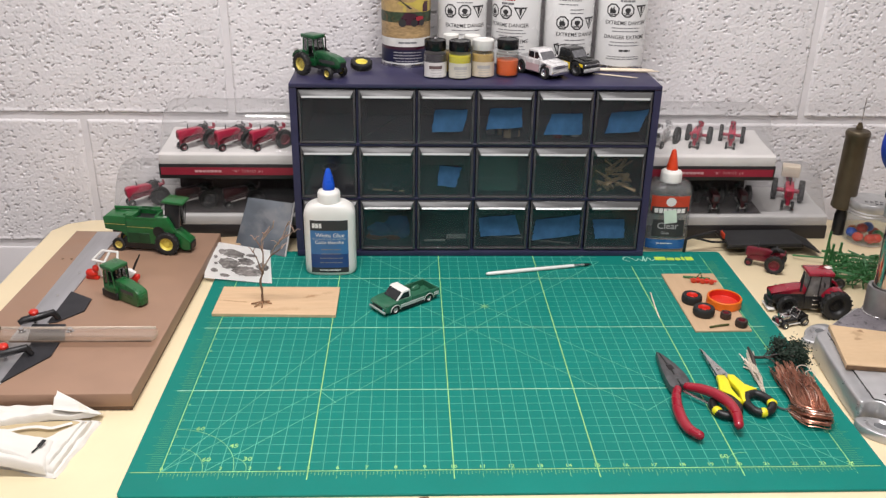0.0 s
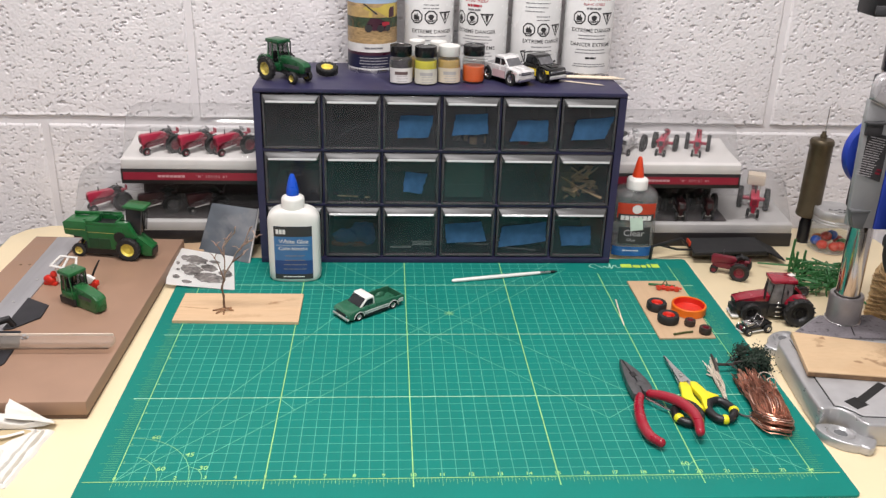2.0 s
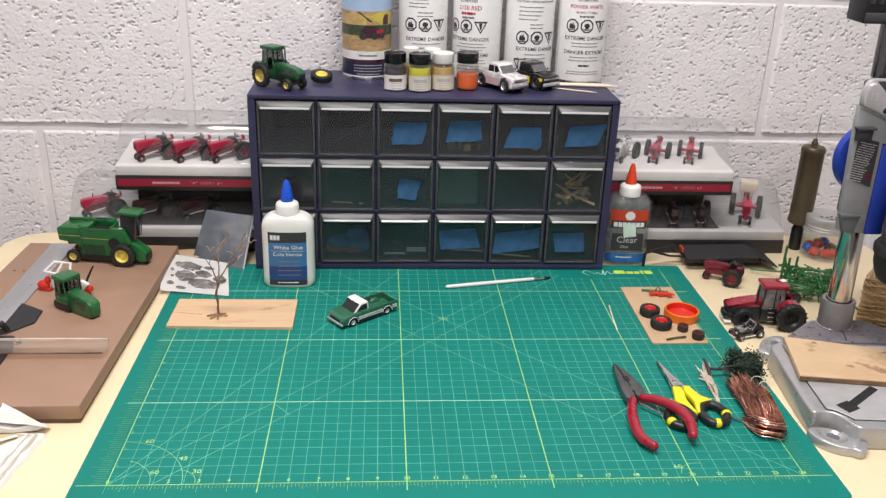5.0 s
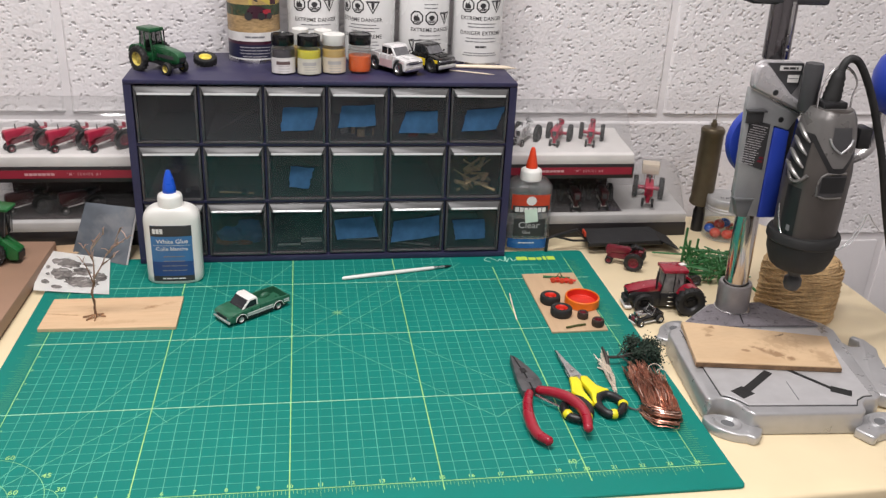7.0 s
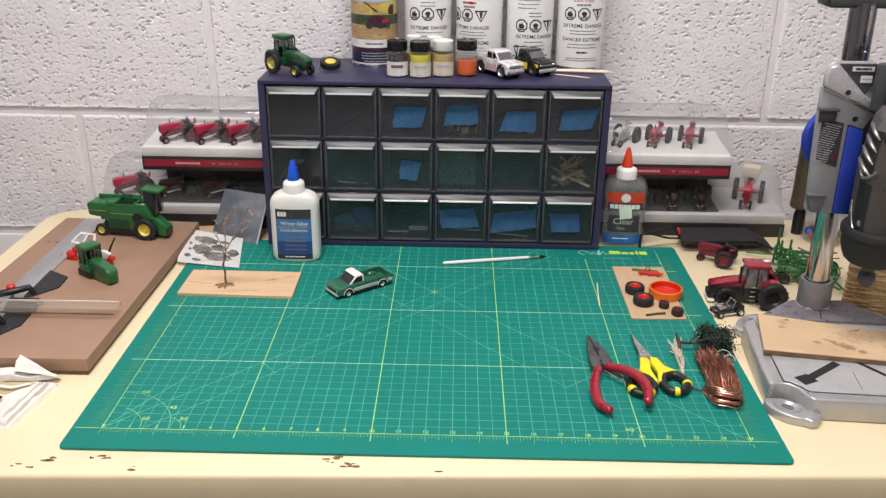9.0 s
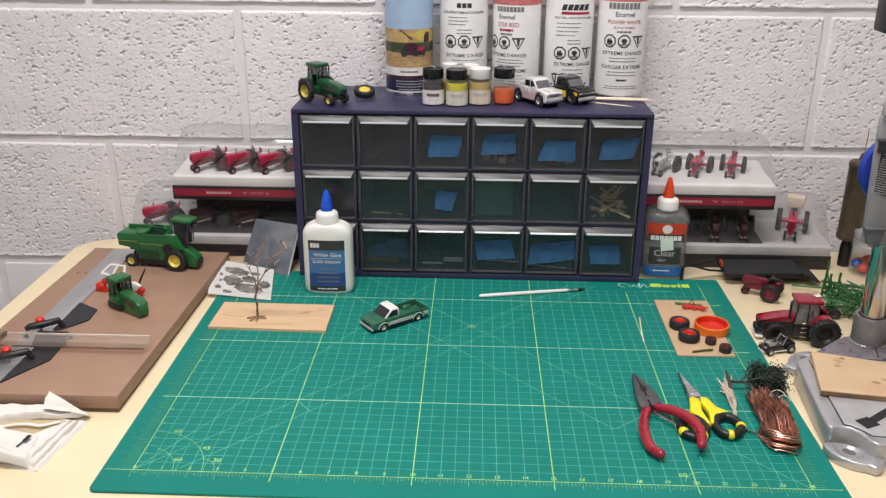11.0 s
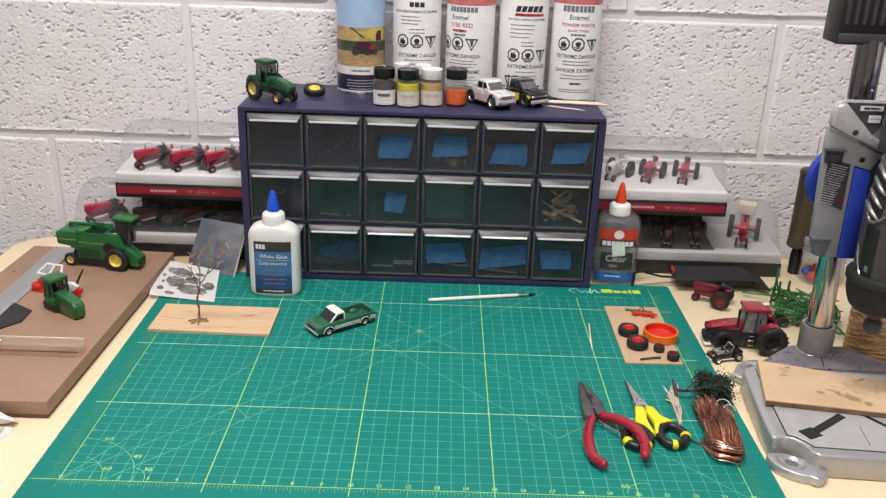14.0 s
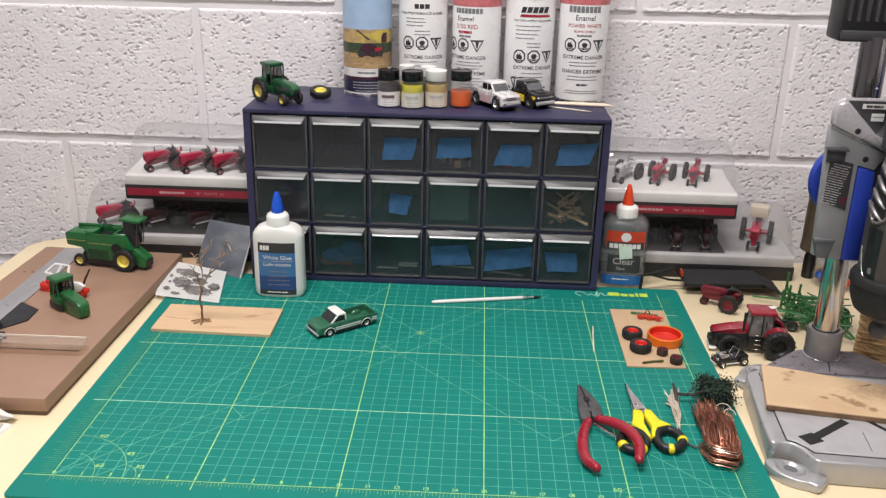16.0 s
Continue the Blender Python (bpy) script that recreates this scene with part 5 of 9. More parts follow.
DULLYELLOW = material("worn_yellow_rim", (0.55, 0.45, 0.10), 0.4, vary=0.35, grain=420, stain=(0.10, 0.085, 0.03), amount=0.22, patch=260)
# on the cabinet
cab_tractor(pose(-0.213, 0.508, TOP, 0, 0, -42), DEEPGREEN, DULLYELLOW, "green toy cab tractor with yellow wheels on the cabinet", L=0.066, H=0.05, R=0.0145, r=0.0075, open_cab=True)
spare = thing("spare_toy_wheelset", pose(-0.152, 0.527, TOP), "loose toy tractor wheel with a yellow rim lying flat", "toy wheel")
wheel(spare, 0.0138, 0.008, (0, 0, 0.0078), RIMYELLOW, 18, tilt=(106, 0, 14))
SILVER = material("silver_toy_paint", (0.70, 0.69, 0.69), 0.25, 0.15, vary=0.1, grain=100)
PALERED = material("faded_red_side", (0.50, 0.36, 0.37), 0.35)
crew_pickup(pose(0.080, 0.507, TOP, 0, 0, -54) @ Matrix.Diagonal((1.05, 1.1, 1.22, 1)), SILVER, PALERED, "silver toy pickup truck with faded red side on the cabinet")
BLACKPAINT = material("black_toy_paint", (0.012, 0.012, 0.012), 0.22, vary=0.1, coat=0.4)
crew_pickup(pose(0.124, 0.527, TOP, 0, 0, -54) @ Matrix.Diagonal((1.05, 1.08, 1.16, 1)), BLACKPAINT, YELLOW, "black and yellow toy pickup truck on the cabinet", L=0.068, W=0.028, r=0.0082, bar=True)
# on the mat
TRUCKGREEN = material("worn_green_truck_paint", (0.030, 0.135, 0.075), 0.32, vary=0.12, grain=120, coat=0.3)
BAND = material("silver_grey_band", (0.40, 0.43, 0.41), 0.35, 0.2, vary=0.15, grain=200)


def old_pickup(m, label, L=0.081, W=0.031):
    """A rounded old pickup: arched wheel openings, long hood, open bed with wheel tubs, banded sides."""
    t = thing("toy_pickup_truck", m, label, "toy truck")
    fx, rx, z0, z1, h, r = L / 2, -L / 2, 0.0036, 0.0152, 0.0252, 0.0054
    back, front = 0.010 * L, 0.285 * L
    fw, rw = 0.315 * L, -0.30 * L

    def arch(at, wide=0.0067, n=9, lift=0.0):
        return [(at + wide * math.cos(math.pi * k / (n - 1)), max(z0, r - 0.0008) + (wide + lift) * math.sin(math.pi * k / (n - 1))) for k in range(n)]
    hood = [(fx - 0.0008, z0 + 0.001), (fx, z0 + 0.004), (fx - 0.0002, z1 - 0.0042), (fx - 0.0022, z1 - 0.0020), (fx - 0.008, z1 - 0.0008), (front, z1), (back, z1), (back, z0)]
    part("front_body", profile(hood + [(fw - 0.0067, z0)] + arch(fw)[::-1] + [(fw + 0.0067, z0)], -W / 2, W / 2, 0.0008), TRUCKGREEN, t)
    side = [(back - 0.0004, z0), (back - 0.0004, z1), (rx + 0.0012, z1 - 0.0004), (rx, z1 - 0.0016), (rx + 0.0006, z0 + 0.003), (rw - 0.0067, z0 + 0.0012)] + arch(rw)[::-1] + [(rw + 0.0067, z0)]
    for y in (-1, 1):
        part("bed_side", profile(side, y * W / 2 - (0.0022 if y > 0 else 0), y * W / 2 + (0.0022 if y < 0 else 0), 0.0004, 1), TRUCKGREEN, t)
        part("wheel_tub", ball(1.0, (rw, y * (W / 2 - 0.0045), z0 + 0.0038), (0.0075, 0.0034, 0.0052), 14), TRUCKGREEN, t)
        for nm, lo, hi, mm in (("side_band", 0.0074, 0.0098, BAND), ("band_edge", 0.0098, 0.0105, WHITE), ("band_edge", 0.0067, 0.0074, WHITE)):
            part(nm, block(rw + 0.0075, fw - 0.0075, y * W / 2 - 0.0002, y * W / 2 + 0.0003, lo, hi), mm, t)
            part(nm, block(rx + 0.0016, rw - 0.0075, y * W / 2 - 0.0002, y * W / 2 + 0.0003, lo + 0.0008, hi + 0.0008), mm, t)
        part("sill", block(rw + 0.0070, fw - 0.0070, y * W / 2 - 0.0003, y * W / 2 + 0.0002, z0 - 0.0006, 0.0064), BLACK, t)
        for at in (fw, rw):
            part("arch_trim", tube([(x, y * (W / 2 + 0.0001), z) for x, z in arch(at, 0.0071, 13)], 0.0004, 6), WHITE, t)
            part("wheel_well", rod(0.0065, 0.0015, (at, y * (W / 2 - 0.004), r + 0.0006), "y", n=20), BLACK, t)
            wheel(t, r, 0.0042, (at, y * (W / 2 - 0.0022), r), HUB, 0)
        part("headlamp", rod(0.0016, 0.0009, (fx + 0.0001, y * W * 0.37, z1 - 0.0062), "x", n=14), CHROME, t)
        part("side_window", profile([(back + 0.003, z1 + 0.0006), (back + 0.0034, h - 0.0024), (front - 0.0110, h - 0.0024), (front - 0.0040, z1 + 0.0006)], y * W * 0.408 - 0.0003, y * W * 0.408 + 0.0003), WINDOW, t)
    part("tailgate", block(rx + 0.0004, rx + 0.0018, -W / 2 + 0.002, W / 2 - 0.002, z0 + 0.002, z1 - 0.0008, 0.0004, 1), TRUCKGREEN, t)
    part("bed_floor", block(rx + 0.0016, back, -W / 2 + 0.002, W / 2 - 0.002, z0 + 0.001, z0 + 0.0036), TRUCKGREEN, t)
    part("cab", fuse(profile([(back, z1 - 0.001), (back + 0.0008, h - 0.0016), (back + 0.0022, h), (front - 0.0118, h), (front - 0.0098, h - 0.0010), (front + 0.0002, z1 - 0.001)], -W * 0.405, W * 0.405, 0.0013, 3)), WHITE, t)
    part("windscreen", profile([(front - 0.0094, h - 0.0016), (front - 0.0086, h - 0.0016), (front - 0.0003, z1 + 0.0004), (front - 0.0011, z1 + 0.0004)], -W * 0.365, W * 0.365), WINDOW, t)
    part("rear_window", block(back - 0.0003, back + 0.0012, -W * 0.3, W * 0.3, z1 + 0.0016, h - 0.003), WINDOW, t)
    part("grille", block(fx - 0.0004, fx + 0.0004, -W * 0.30, W * 0.30, z1 - 0.0078, z1 - 0.0045, 0.0002, 1), BLACK, t)
    part("front_bumper", block(fx - 0.0006, fx + 0.0016, -W * 0.49, W * 0.49, z0 + 0.0004, z0 + 0.0032, 0.0007), HUB, t)
    part("rear_bumper", block(rx - 0.0010, rx + 0.0006, -W * 0.46, W * 0.46, z0 + 0.0008, z0 + 0.0028, 0.0006), HUB, t)
    part("underside", block(rx + 0.004, fx - 0.004, -W * 0.36, W * 0.36, z0 - 0.0012, z0 + 0.0012), BLACK, t)
    return t


old_pickup(pose(-0.0945, 0.3135, MT, 0, 0, -142), "dark green toy pickup truck with white roof on the mat")

# ---- display boxes beside the cabinet ----
def dome(w, d, z0, z1):
    """A clear cover: upright front lip, sloping front, rounded ridge and ends."""
    h = z1 - z0
    side = [(0.0, 0.0), (0.002, 0.16 * h), (0.006, 0.26 * h), (0.018, 0.52 * h), (0.030, 0.76 * h), (0.036, 0.87 * h), (0.043, 0.95 * h), (0.052, 0.99 * h), (0.066, h), (0.080, 0.985 * h), (d - 0.004, 0.93 * h), (d, 0.82 * h), (d, 0.0)]
    bm = bmesh.new()
    rings = []
    for x, k in ((0.0, 0.86), (0.0025, 0.95), (0.007, 0.985), (0.014, 1.0), (w - 0.014, 1.0), (w - 0.007, 0.985), (w - 0.0025, 0.95), (w, 0.86)):
        rings.append([bm.verts.new((x, d / 2 + (y - d / 2) * (1 - (1 - k) * 0.5 * min(1, z / h * 2)), z0 + z * k)) for y, z in side])
    for p, q in zip(rings, rings[1:]):
        for k in range(len(side) - 1):
            bm.faces.new((p[k], q[k], q[k + 1], p[k + 1]))
    bm.faces.new(rings[0][::-1])
    bm.faces.new(rings[-1])
    bmesh.ops.recalc_face_normals(bm, faces=bm.faces)
    return bm


# reddish dark that stands for shade below the upper box and haze on the cover
BOXSHADE = material("brown_box_shade", (0.052, 0.034, 0.034), 0.8, vary=0.3, grain=30)


def floor_card(x0, x1):
    bm = sheet(1, 3, lambda u, v: (x0 + (x1 - x0) * u, (0.006, 0.035, 0.060, 0.0815)[round(v * 3)], (0.0366, 0.0390, 0.0412, 0.0453)[round(v * 3)]))
    return thicken(bm, -0.0006)


ROSEPRINT = material("dull_rose_print", (0.52, 0.30, 0.31), 0.5)


def display_box(x0, x1, y, z, label, band_words, mark_x, dark=None):
    w = x1 - x0
    b = thing("display_box", pose(x0, y, z), label, "display box", "tractor display boxes")
    part("base", block(0, w, 0, 0.094, 0, 0.0205, 0.0012), CARDBLACK, b)
    part("red_band", block(0.003, w - 0.003, -0.0004, 0.002, 0.0058, 0.0162), CARDRED, b) if band_words else None
    if not band_words:
        # dark sheets paint the shade where the upper box stands over this one
        part("backing_card", block(*dark, 0.082, 0.0835, 0.0445, 0.088), BOXSHADE, b, "dark sheet for the shade at the back of the box")
        part("floor_card", floor_card(*dark), BOXSHADE, b, "dark sheet for the shade on the box floor")
    floor_ = profile([(0, 0.0205), (0.090, 0.0205), (0.090, 0.046), (0.060, 0.040), (0.004, 0.0355), (0, 0.0335)], 0.002, w - 0.002, 0.001)
    floor_.transform(Matrix(((0, 1, 0, 0), (1, 0, 0, 0), (0, 0, 1, 0), (0, 0, 0, 1))))
    bmesh.ops.reverse_faces(floor_, faces=floor_.faces)
    # lower floors are greyed in colour for the dimmer place below the upper box
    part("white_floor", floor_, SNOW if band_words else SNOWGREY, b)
    o = part("clear_cover", move(dome(w - 0.004, 0.091, 0.0207, 0.0905), pose(0.002, 0.0015, 0)), DOME, b, "clear plastic cover")
    o.visible_shadow = False
    if band_words:
        part("print_line", upright(words(band_words, 0.0048, 1.45), -0.0007, (mark_x, 0.0110)), ROSEPRINT, b)
        for piece in mark(0.036, 0.0032, 7):
            part("maker_mark", upright(piece, -0.0007, (mark_x - 0.052, 0.0094)), ROSEPRINT, b)
    return b


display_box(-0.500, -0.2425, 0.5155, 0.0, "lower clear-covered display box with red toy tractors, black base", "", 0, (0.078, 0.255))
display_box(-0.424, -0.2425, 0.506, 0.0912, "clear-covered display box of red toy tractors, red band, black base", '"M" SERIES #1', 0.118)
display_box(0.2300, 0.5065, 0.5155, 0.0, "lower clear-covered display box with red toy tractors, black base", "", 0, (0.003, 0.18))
display_box(0.2300, 0.4130, 0.506, 0.0912, "clear-covered display box of red toy tractors, red band, black base", '"M" SERIES #4', 0.118)
FARM = "small red row-crop toy tractor inside a display box"
GF = "red toy tractors in the display boxes"
DISPLAYRED = material("crimson_toy_paint", (0.38, 0.012, 0.046), 0.32, vary=0.12, grain=120, coat=0.3)
for x, y, z, a in ((-0.3640, 0.542, 0.1265, 216), (-0.3140, 0.541, 0.1265, 218), (-0.2690, 0.543, 0.1265, 221)):
    old_tractor(pose(x, y, z, 0, 0, a), RED, FARM, GF, rim=DRED)
for x, y, a, p in ((0.3195, 0.564, -117, DISPLAYRED), (0.3665, 0.564, -111, DISPLAYRED), (0.2735, 0.564, -124, SILVER)):
    old_tractor(pose(x, y, 0.1275, 0, 0, a), p, FARM if p is DISPLAYRED else "small silver row-crop toy tractor inside a display box", GF, rim=DGREY, s=0.93)
# tractors below the upper boxes get a darker red in place of shade
for x, y, a in ((-0.446, 0.558, 212), (-0.375, 0.550, 205), (-0.31, 0.550, 205), (0.300, 0.556, -100), (0.386, 0.560, -97), (0.344, 0.558, -95)):
    old_tractor(pose(x, y, 0.0385, 0, 0, a), SHADEDRED if a != 212 else RED, FARM, GF, rim=DGREY, s=1.0 if a != 212 else 1.02)
lone = old_tractor(pose(0.4645, 0.570, 0.039, 0, 0, -111), RED, "red toy tractor with cream canopy inside a display box", GF, s=1.18, rim=DGREY)
part("canopy", fuse(box(0.017, 0.021, 0.0135, (-0.004, 0, 0.0375), 0.0012), tube([(-0.004, 0.006, 0.02), (-0.004, 0.006, 0.034)], 0.0006, 6), tube([(-0.004, -0.006, 0.02), (-0.004, -0.006, 0.034)], 0.0006, 6)), material("cream_toy_plastic", (0.58, 0.50, 0.40), 0.5, vary=0.06, grain=100), lone, "cream block canopy")

# ---- brown cutter board on the left of the bench ----
BT = 0.020
cutter = thing("cutter_board", pose(0, 0, 0), "brown hardboard strip cutter with steel rule, clamps and clear lever arm", "cutter")
part("board", prism([(-0.552, 0.0955), (-0.3545, 0.097), (-0.3455, 0.487), (-0.541, 0.495)], 0.005, BT, 0.0012), BROWNB, cutter)
part("board_base", prism([(-0.551, 0.0975), (-0.3565, 0.099), (-0.3475, 0.486), (-0.540, 0.494)], 0.0, 0.005), BROWNE, cutter)
RULE = material("brushed_aluminium", (0.5, 0.5, 0.52), 0.34, 0.7, vary=0.18, grain=50, stretch=(1, 0.1, 1))
part("steel_rule", prism([(-0.5095, 0.112), (-0.484, 0.112), (-0.479, 0.487), (-0.511, 0.489)], BT, BT + 0.0014, 0.0003, 1), RULE, cutter, "grey steel rule")
PAD = material("black_rubber_pad", (0.016, 0.016, 0.02), 0.6, vary=0.15)
part("pad", prism([(-0.484, 0.310), (-0.4545, 0.291), (-0.453, 0.262), (-0.474, 0.237), (-0.484, 0.234)], BT, BT + 0.0018, 0.0003, 1), PAD, cutter)
part("pad", prism([(-0.484, 0.229), (-0.465, 0.219), (-0.4555, 0.192), (-0.4545, 0.165), (-0.485, 0.114)], BT, BT + 0.0018, 0.0003, 1), PAD, cutter)
JAWD = material("dark_shiny_steel", (0.16, 0.15, 0.145), 0.25, 0.9, vary=0.2, grain=60)
bar = prism(rounded(-0.5380, -0.3545, 0.1850, 0.2050, 0.005, 4), BT + 0.0055, BT + 0.0125, 0.0016, 3)
arm = part("lever_arm", bar, clear_plastic("clear_acrylic_arm", (0.96, 0.94, 0.91), 0.10, 0.09, (0.80, 0.70, 0.60)), cutter, "clear plastic lever arm")
# strips that paint the arm's lit back edge and shaded front edge
EDGEGLINT = material("arm_edge_glint", (0.72, 0.62, 0.52), 0.2, vary=0.15)
EDGESHADE = material("arm_edge_shade", (0.22, 0.16, 0.12), 0.4, 0.4, vary=0.3, grain=80)
part("edge_strip", block(-0.5340, -0.358, 0.1842, 0.1854, BT + 0.0056, BT + 0.0076, 0.0003, 1), EDGESHADE, arm, "dark worn edge")
part("edge_strip", block(-0.5340, -0.358, 0.2044, 0.2054, BT + 0.0100, BT + 0.0128, 0.0003, 1), EDGEGLINT, arm, "pale polished edge")
SPRINGM = material("bright_spring_steel", (0.62, 0.55, 0.42), 0.22, 0.9, vary=0.15)
s0, s1 = Vector((-0.5200, 0.1720, BT + 0.0180)), Vector((-0.5180, 0.1940, BT + 0.0180))
ax = (s1 - s0).normalized()
across_ = Vector((-ax.y, ax.x, 0))
part("return_spring", tube([s0.lerp(s1, k / 72) + (across_ * math.cos(k * 0.5236) + Vector((0, 0, 1)) * math.sin(k * 0.5236)) * 0.0046 for k in range(73)], 0.0010, 6), SPRINGM, cutter, "bright coil spring")
part("spring_pin", tube([s0 - ax * 0.004 - Vector((0, 0, 0.002)), s1 + ax * 0.004 - Vector((0, 0, 0.002))], 0.0022, 8), JAWD, cutter)
part("spring_tail", tube([s0 + across_ * 0.0046, s0 + Vector((0.012, -0.006, -0.004)), s0 + Vector((0.022, 0.002, -0.0050))], 0.0009, 6), SPRINGM, cutter, "bright coil spring end")
part("jaw_plate", prism([(-0.4890, 0.1930), (-0.4510, 0.1940), (-0.4620, 0.2290), (-0.4980, 0.2290)], BT + 0.0018, BT + 0.0030, 0.0003, 1), PAD, cutter, "dark plate under the arm")
for x in (-0.494, -0.444):
    part("bolt", fuse(rod(0.0028, 0.004, (x, 0.1955, BT + 0.0145), n=6, bevel=0.0005), rod(0.0040, 0.001, (x, 0.1955, BT + 0.0129), n=20)), CHROME, cutter)
for (x0, y0), (x1, y1), (rx, ry) in (((-0.508, 0.222), (-0.474, 0.242), (-0.4955, 0.2325)), ((-0.508, 0.151), (-0.474, 0.1665), (-0.498, 0.160))):
    cl = part("clamp", fuse(tube([(x0, y0, BT + 0.008), (x0 + 0.004, y0 + 0.002, BT + 0.010), ((x0 + x1) / 2, (y0 + y1) / 2, BT + 0.010), (x1 - 0.004, y1 - 0.002, BT + 0.011), (x1, y1, BT + 0.002)], [0.003, 0.0042, 0.0042, 0.004, 0.003], 10)), BLACK, cutter, "black clamp lever")
    part("clamp_knob", move(lathe([(0.0046, 0), (0.005, 0.001), (0.005, 0.0045), (0.0035, 0.006), (0, 0.0063)], 16), pose(rx, ry, BT + 0.012)), BRIGHTRED, cl, "red knob")
    part("clamp_screw", rod(0.002, 0.012, (rx, ry, BT + 0.006), n=10), STEEL, cl)
for x, y in ((-0.4910, 0.3580), (-0.4960, 0.2990), (-0.4970, 0.1150)):
    part("rule_screw", rod(0.0017, 0.0008, (x, y, BT + 0.0017), n=12), CHROME, cutter)
for x, y in ((-0.527, 0.403), (-0.516, 0.403)):
    part("screw_hole", rod(0.0017, 0.0006, (x, y, BT + 0.0001), n=14), CHIP, cutter)

# ---- green combine harvester ----
comb = thing("toy_combine_harvester", pose(-0.4265, 0.4415, BT, 0, 0, -9) @ Matrix.Translation((0, -0.0058, 0)) @ Matrix.Diagonal((1, 0.68, 1, 1)), "green toy combine harvester with yellow wheels on the cutter board", "toy harvester")
# body green darkened for the shaded lower sides, and for the panel seams
SHADEGREEN = material("shade_and_seam_green", (0.008, 0.050, 0.017), 0.4, vary=0.15, grain=120)
GOLDLINE = material("dull_gold_stripe", (0.42, 0.36, 0.10), 0.4, vary=0.2, grain=200)
part("rear_body", profile([(-0.0500, 0.0300), (-0.0300, 0.0275), (-0.0215, 0.0200), (-0.0215, 0.0470), (-0.0230, 0.0480), (-0.0480, 0.0480), (-0.0515, 0.0455)], -0.0180, 0.0180, 0.0010), GREEN, comb)
part("roof_step", fuse(block(-0.0215, -0.0125, -0.0170, 0.0170, 0.0440, 0.0500, 0.0008), block(-0.0260, -0.0205, -0.0110, 0.0140, 0.0475, 0.0498, 0.0008)), GREEN, comb)
part("main_body", profile([(-0.0220, 0.0125), (0.0250, 0.0125), (0.0270, 0.0300), (0.0270, 0.0440), (-0.0220, 0.0440)], -0.0185, 0.0185, 0.0010), GREEN, comb)
part("grain_tank", fuse(block(-0.0125, 0.0190, -0.0180, -0.0158, 0.0430, 0.0482, 0.0006), block(-0.0125, 0.0190, 0.0150, 0.0180, 0.0430, 0.0515, 0.0006), block(-0.0125, -0.0100, -0.0160, 0.0152, 0.0430, 0.0505, 0.0006), block(0.0165, 0.0190, -0.0160, 0.0152, 0.0430, 0.0500, 0.0006)), GREEN, comb)
part("tank_well", block(-0.0102, 0.0168, -0.0160, 0.0152, 0.0436, 0.0450), BLACK, comb)
part("tank_rail", fuse(tube([(-0.0080, 0.0030, 0.0450), (-0.0080, 0.0030, 0.0540), (0.0060, 0.0060, 0.0545), (0.0130, 0.0060, 0.0520), (0.0130, 0.0060, 0.0450)], 0.0010, 6), tube([(-0.0080, 0.0030, 0.0540), (-0.0080, 0.0150, 0.0540), (0.0060, 0.0150, 0.0545)], 0.0010, 6)), DEEPGREEN, comb)
part("unloading_auger", tube([(0.0160, 0.0190, 0.0520), (-0.0200, 0.0195, 0.0505), (-0.0460, 0.0185, 0.0500)], 0.0024, 10), GREEN, comb)
# the sloping panel ahead of the tank, then the cab beyond it
part("shoulder_panel", profile([(0.0170, 0.0400), (0.0180, 0.0492), (0.0330, 0.0492), (0.0430, 0.0300), (0.0330, 0.0260), (0.0250, 0.0300)], -0.0180, -0.0060, 0.0012), GREEN, comb)
part("shoulder_label", box(0.0046, 0.0030, 0.0003, (0.0300, -0.0120, 0.0494), 0, 1), SNOW, comb, "small white label")
part("cab_glass", profile([(0.0275, 0.0360), (0.0450, 0.0330), (0.0500, 0.0672), (0.0300, 0.0690)], -0.0080, 0.0190, 0.001), WINDOW, comb)
part("cab_roof", profile([(0.0265, 0.0684), (0.0525, 0.0662), (0.0560, 0.0670), (0.0545, 0.0698), (0.0290, 0.0718)], -0.0140, 0.0210, 0.001), GREEN, comb)
for y in (-0.0082, 0.0192):
    part("cab_post", tube([(0.0460, y, 0.033), (0.0510, y, 0.0675)], 0.0008, 6), DGREY, comb)
part("feeder_house", profile([(0.0340, 0.0290), (0.0420, 0.0305), (0.0600, 0.0160), (0.0590, 0.0050), (0.0500, 0.0045), (0.0340, 0.0150)], -0.0125, 0.0125, 0.0016), GREEN, comb)
part("feeder_rib", fuse(*[tube([(0.0405, y, 0.0312), (0.0602, y, 0.0160)], 0.0010, 6) for y in (-0.0118, 0.0118)]), GREEN, comb)
part("feeder_mouth", profile([(0.0592, 0.0050), (0.0604, 0.0155), (0.0614, 0.0140), (0.0604, 0.0050)], -0.011, 0.011), BLACK, comb)
# black here also deepens the shade between the wheels
part("underbody", block(-0.0260, 0.0340, -0.0165, 0.0165, 0.0050, 0.0205, 0.001), BLACK, comb)
part("axle_strut", fuse(tube([(-0.0240, -0.010, 0.018), (-0.0345, -0.010, 0.0090)], 0.0022, 6), tube([(-0.0240, 0.010, 0.018), (-0.0345, 0.010, 0.0090)], 0.0022, 6)), BLACK, comb)
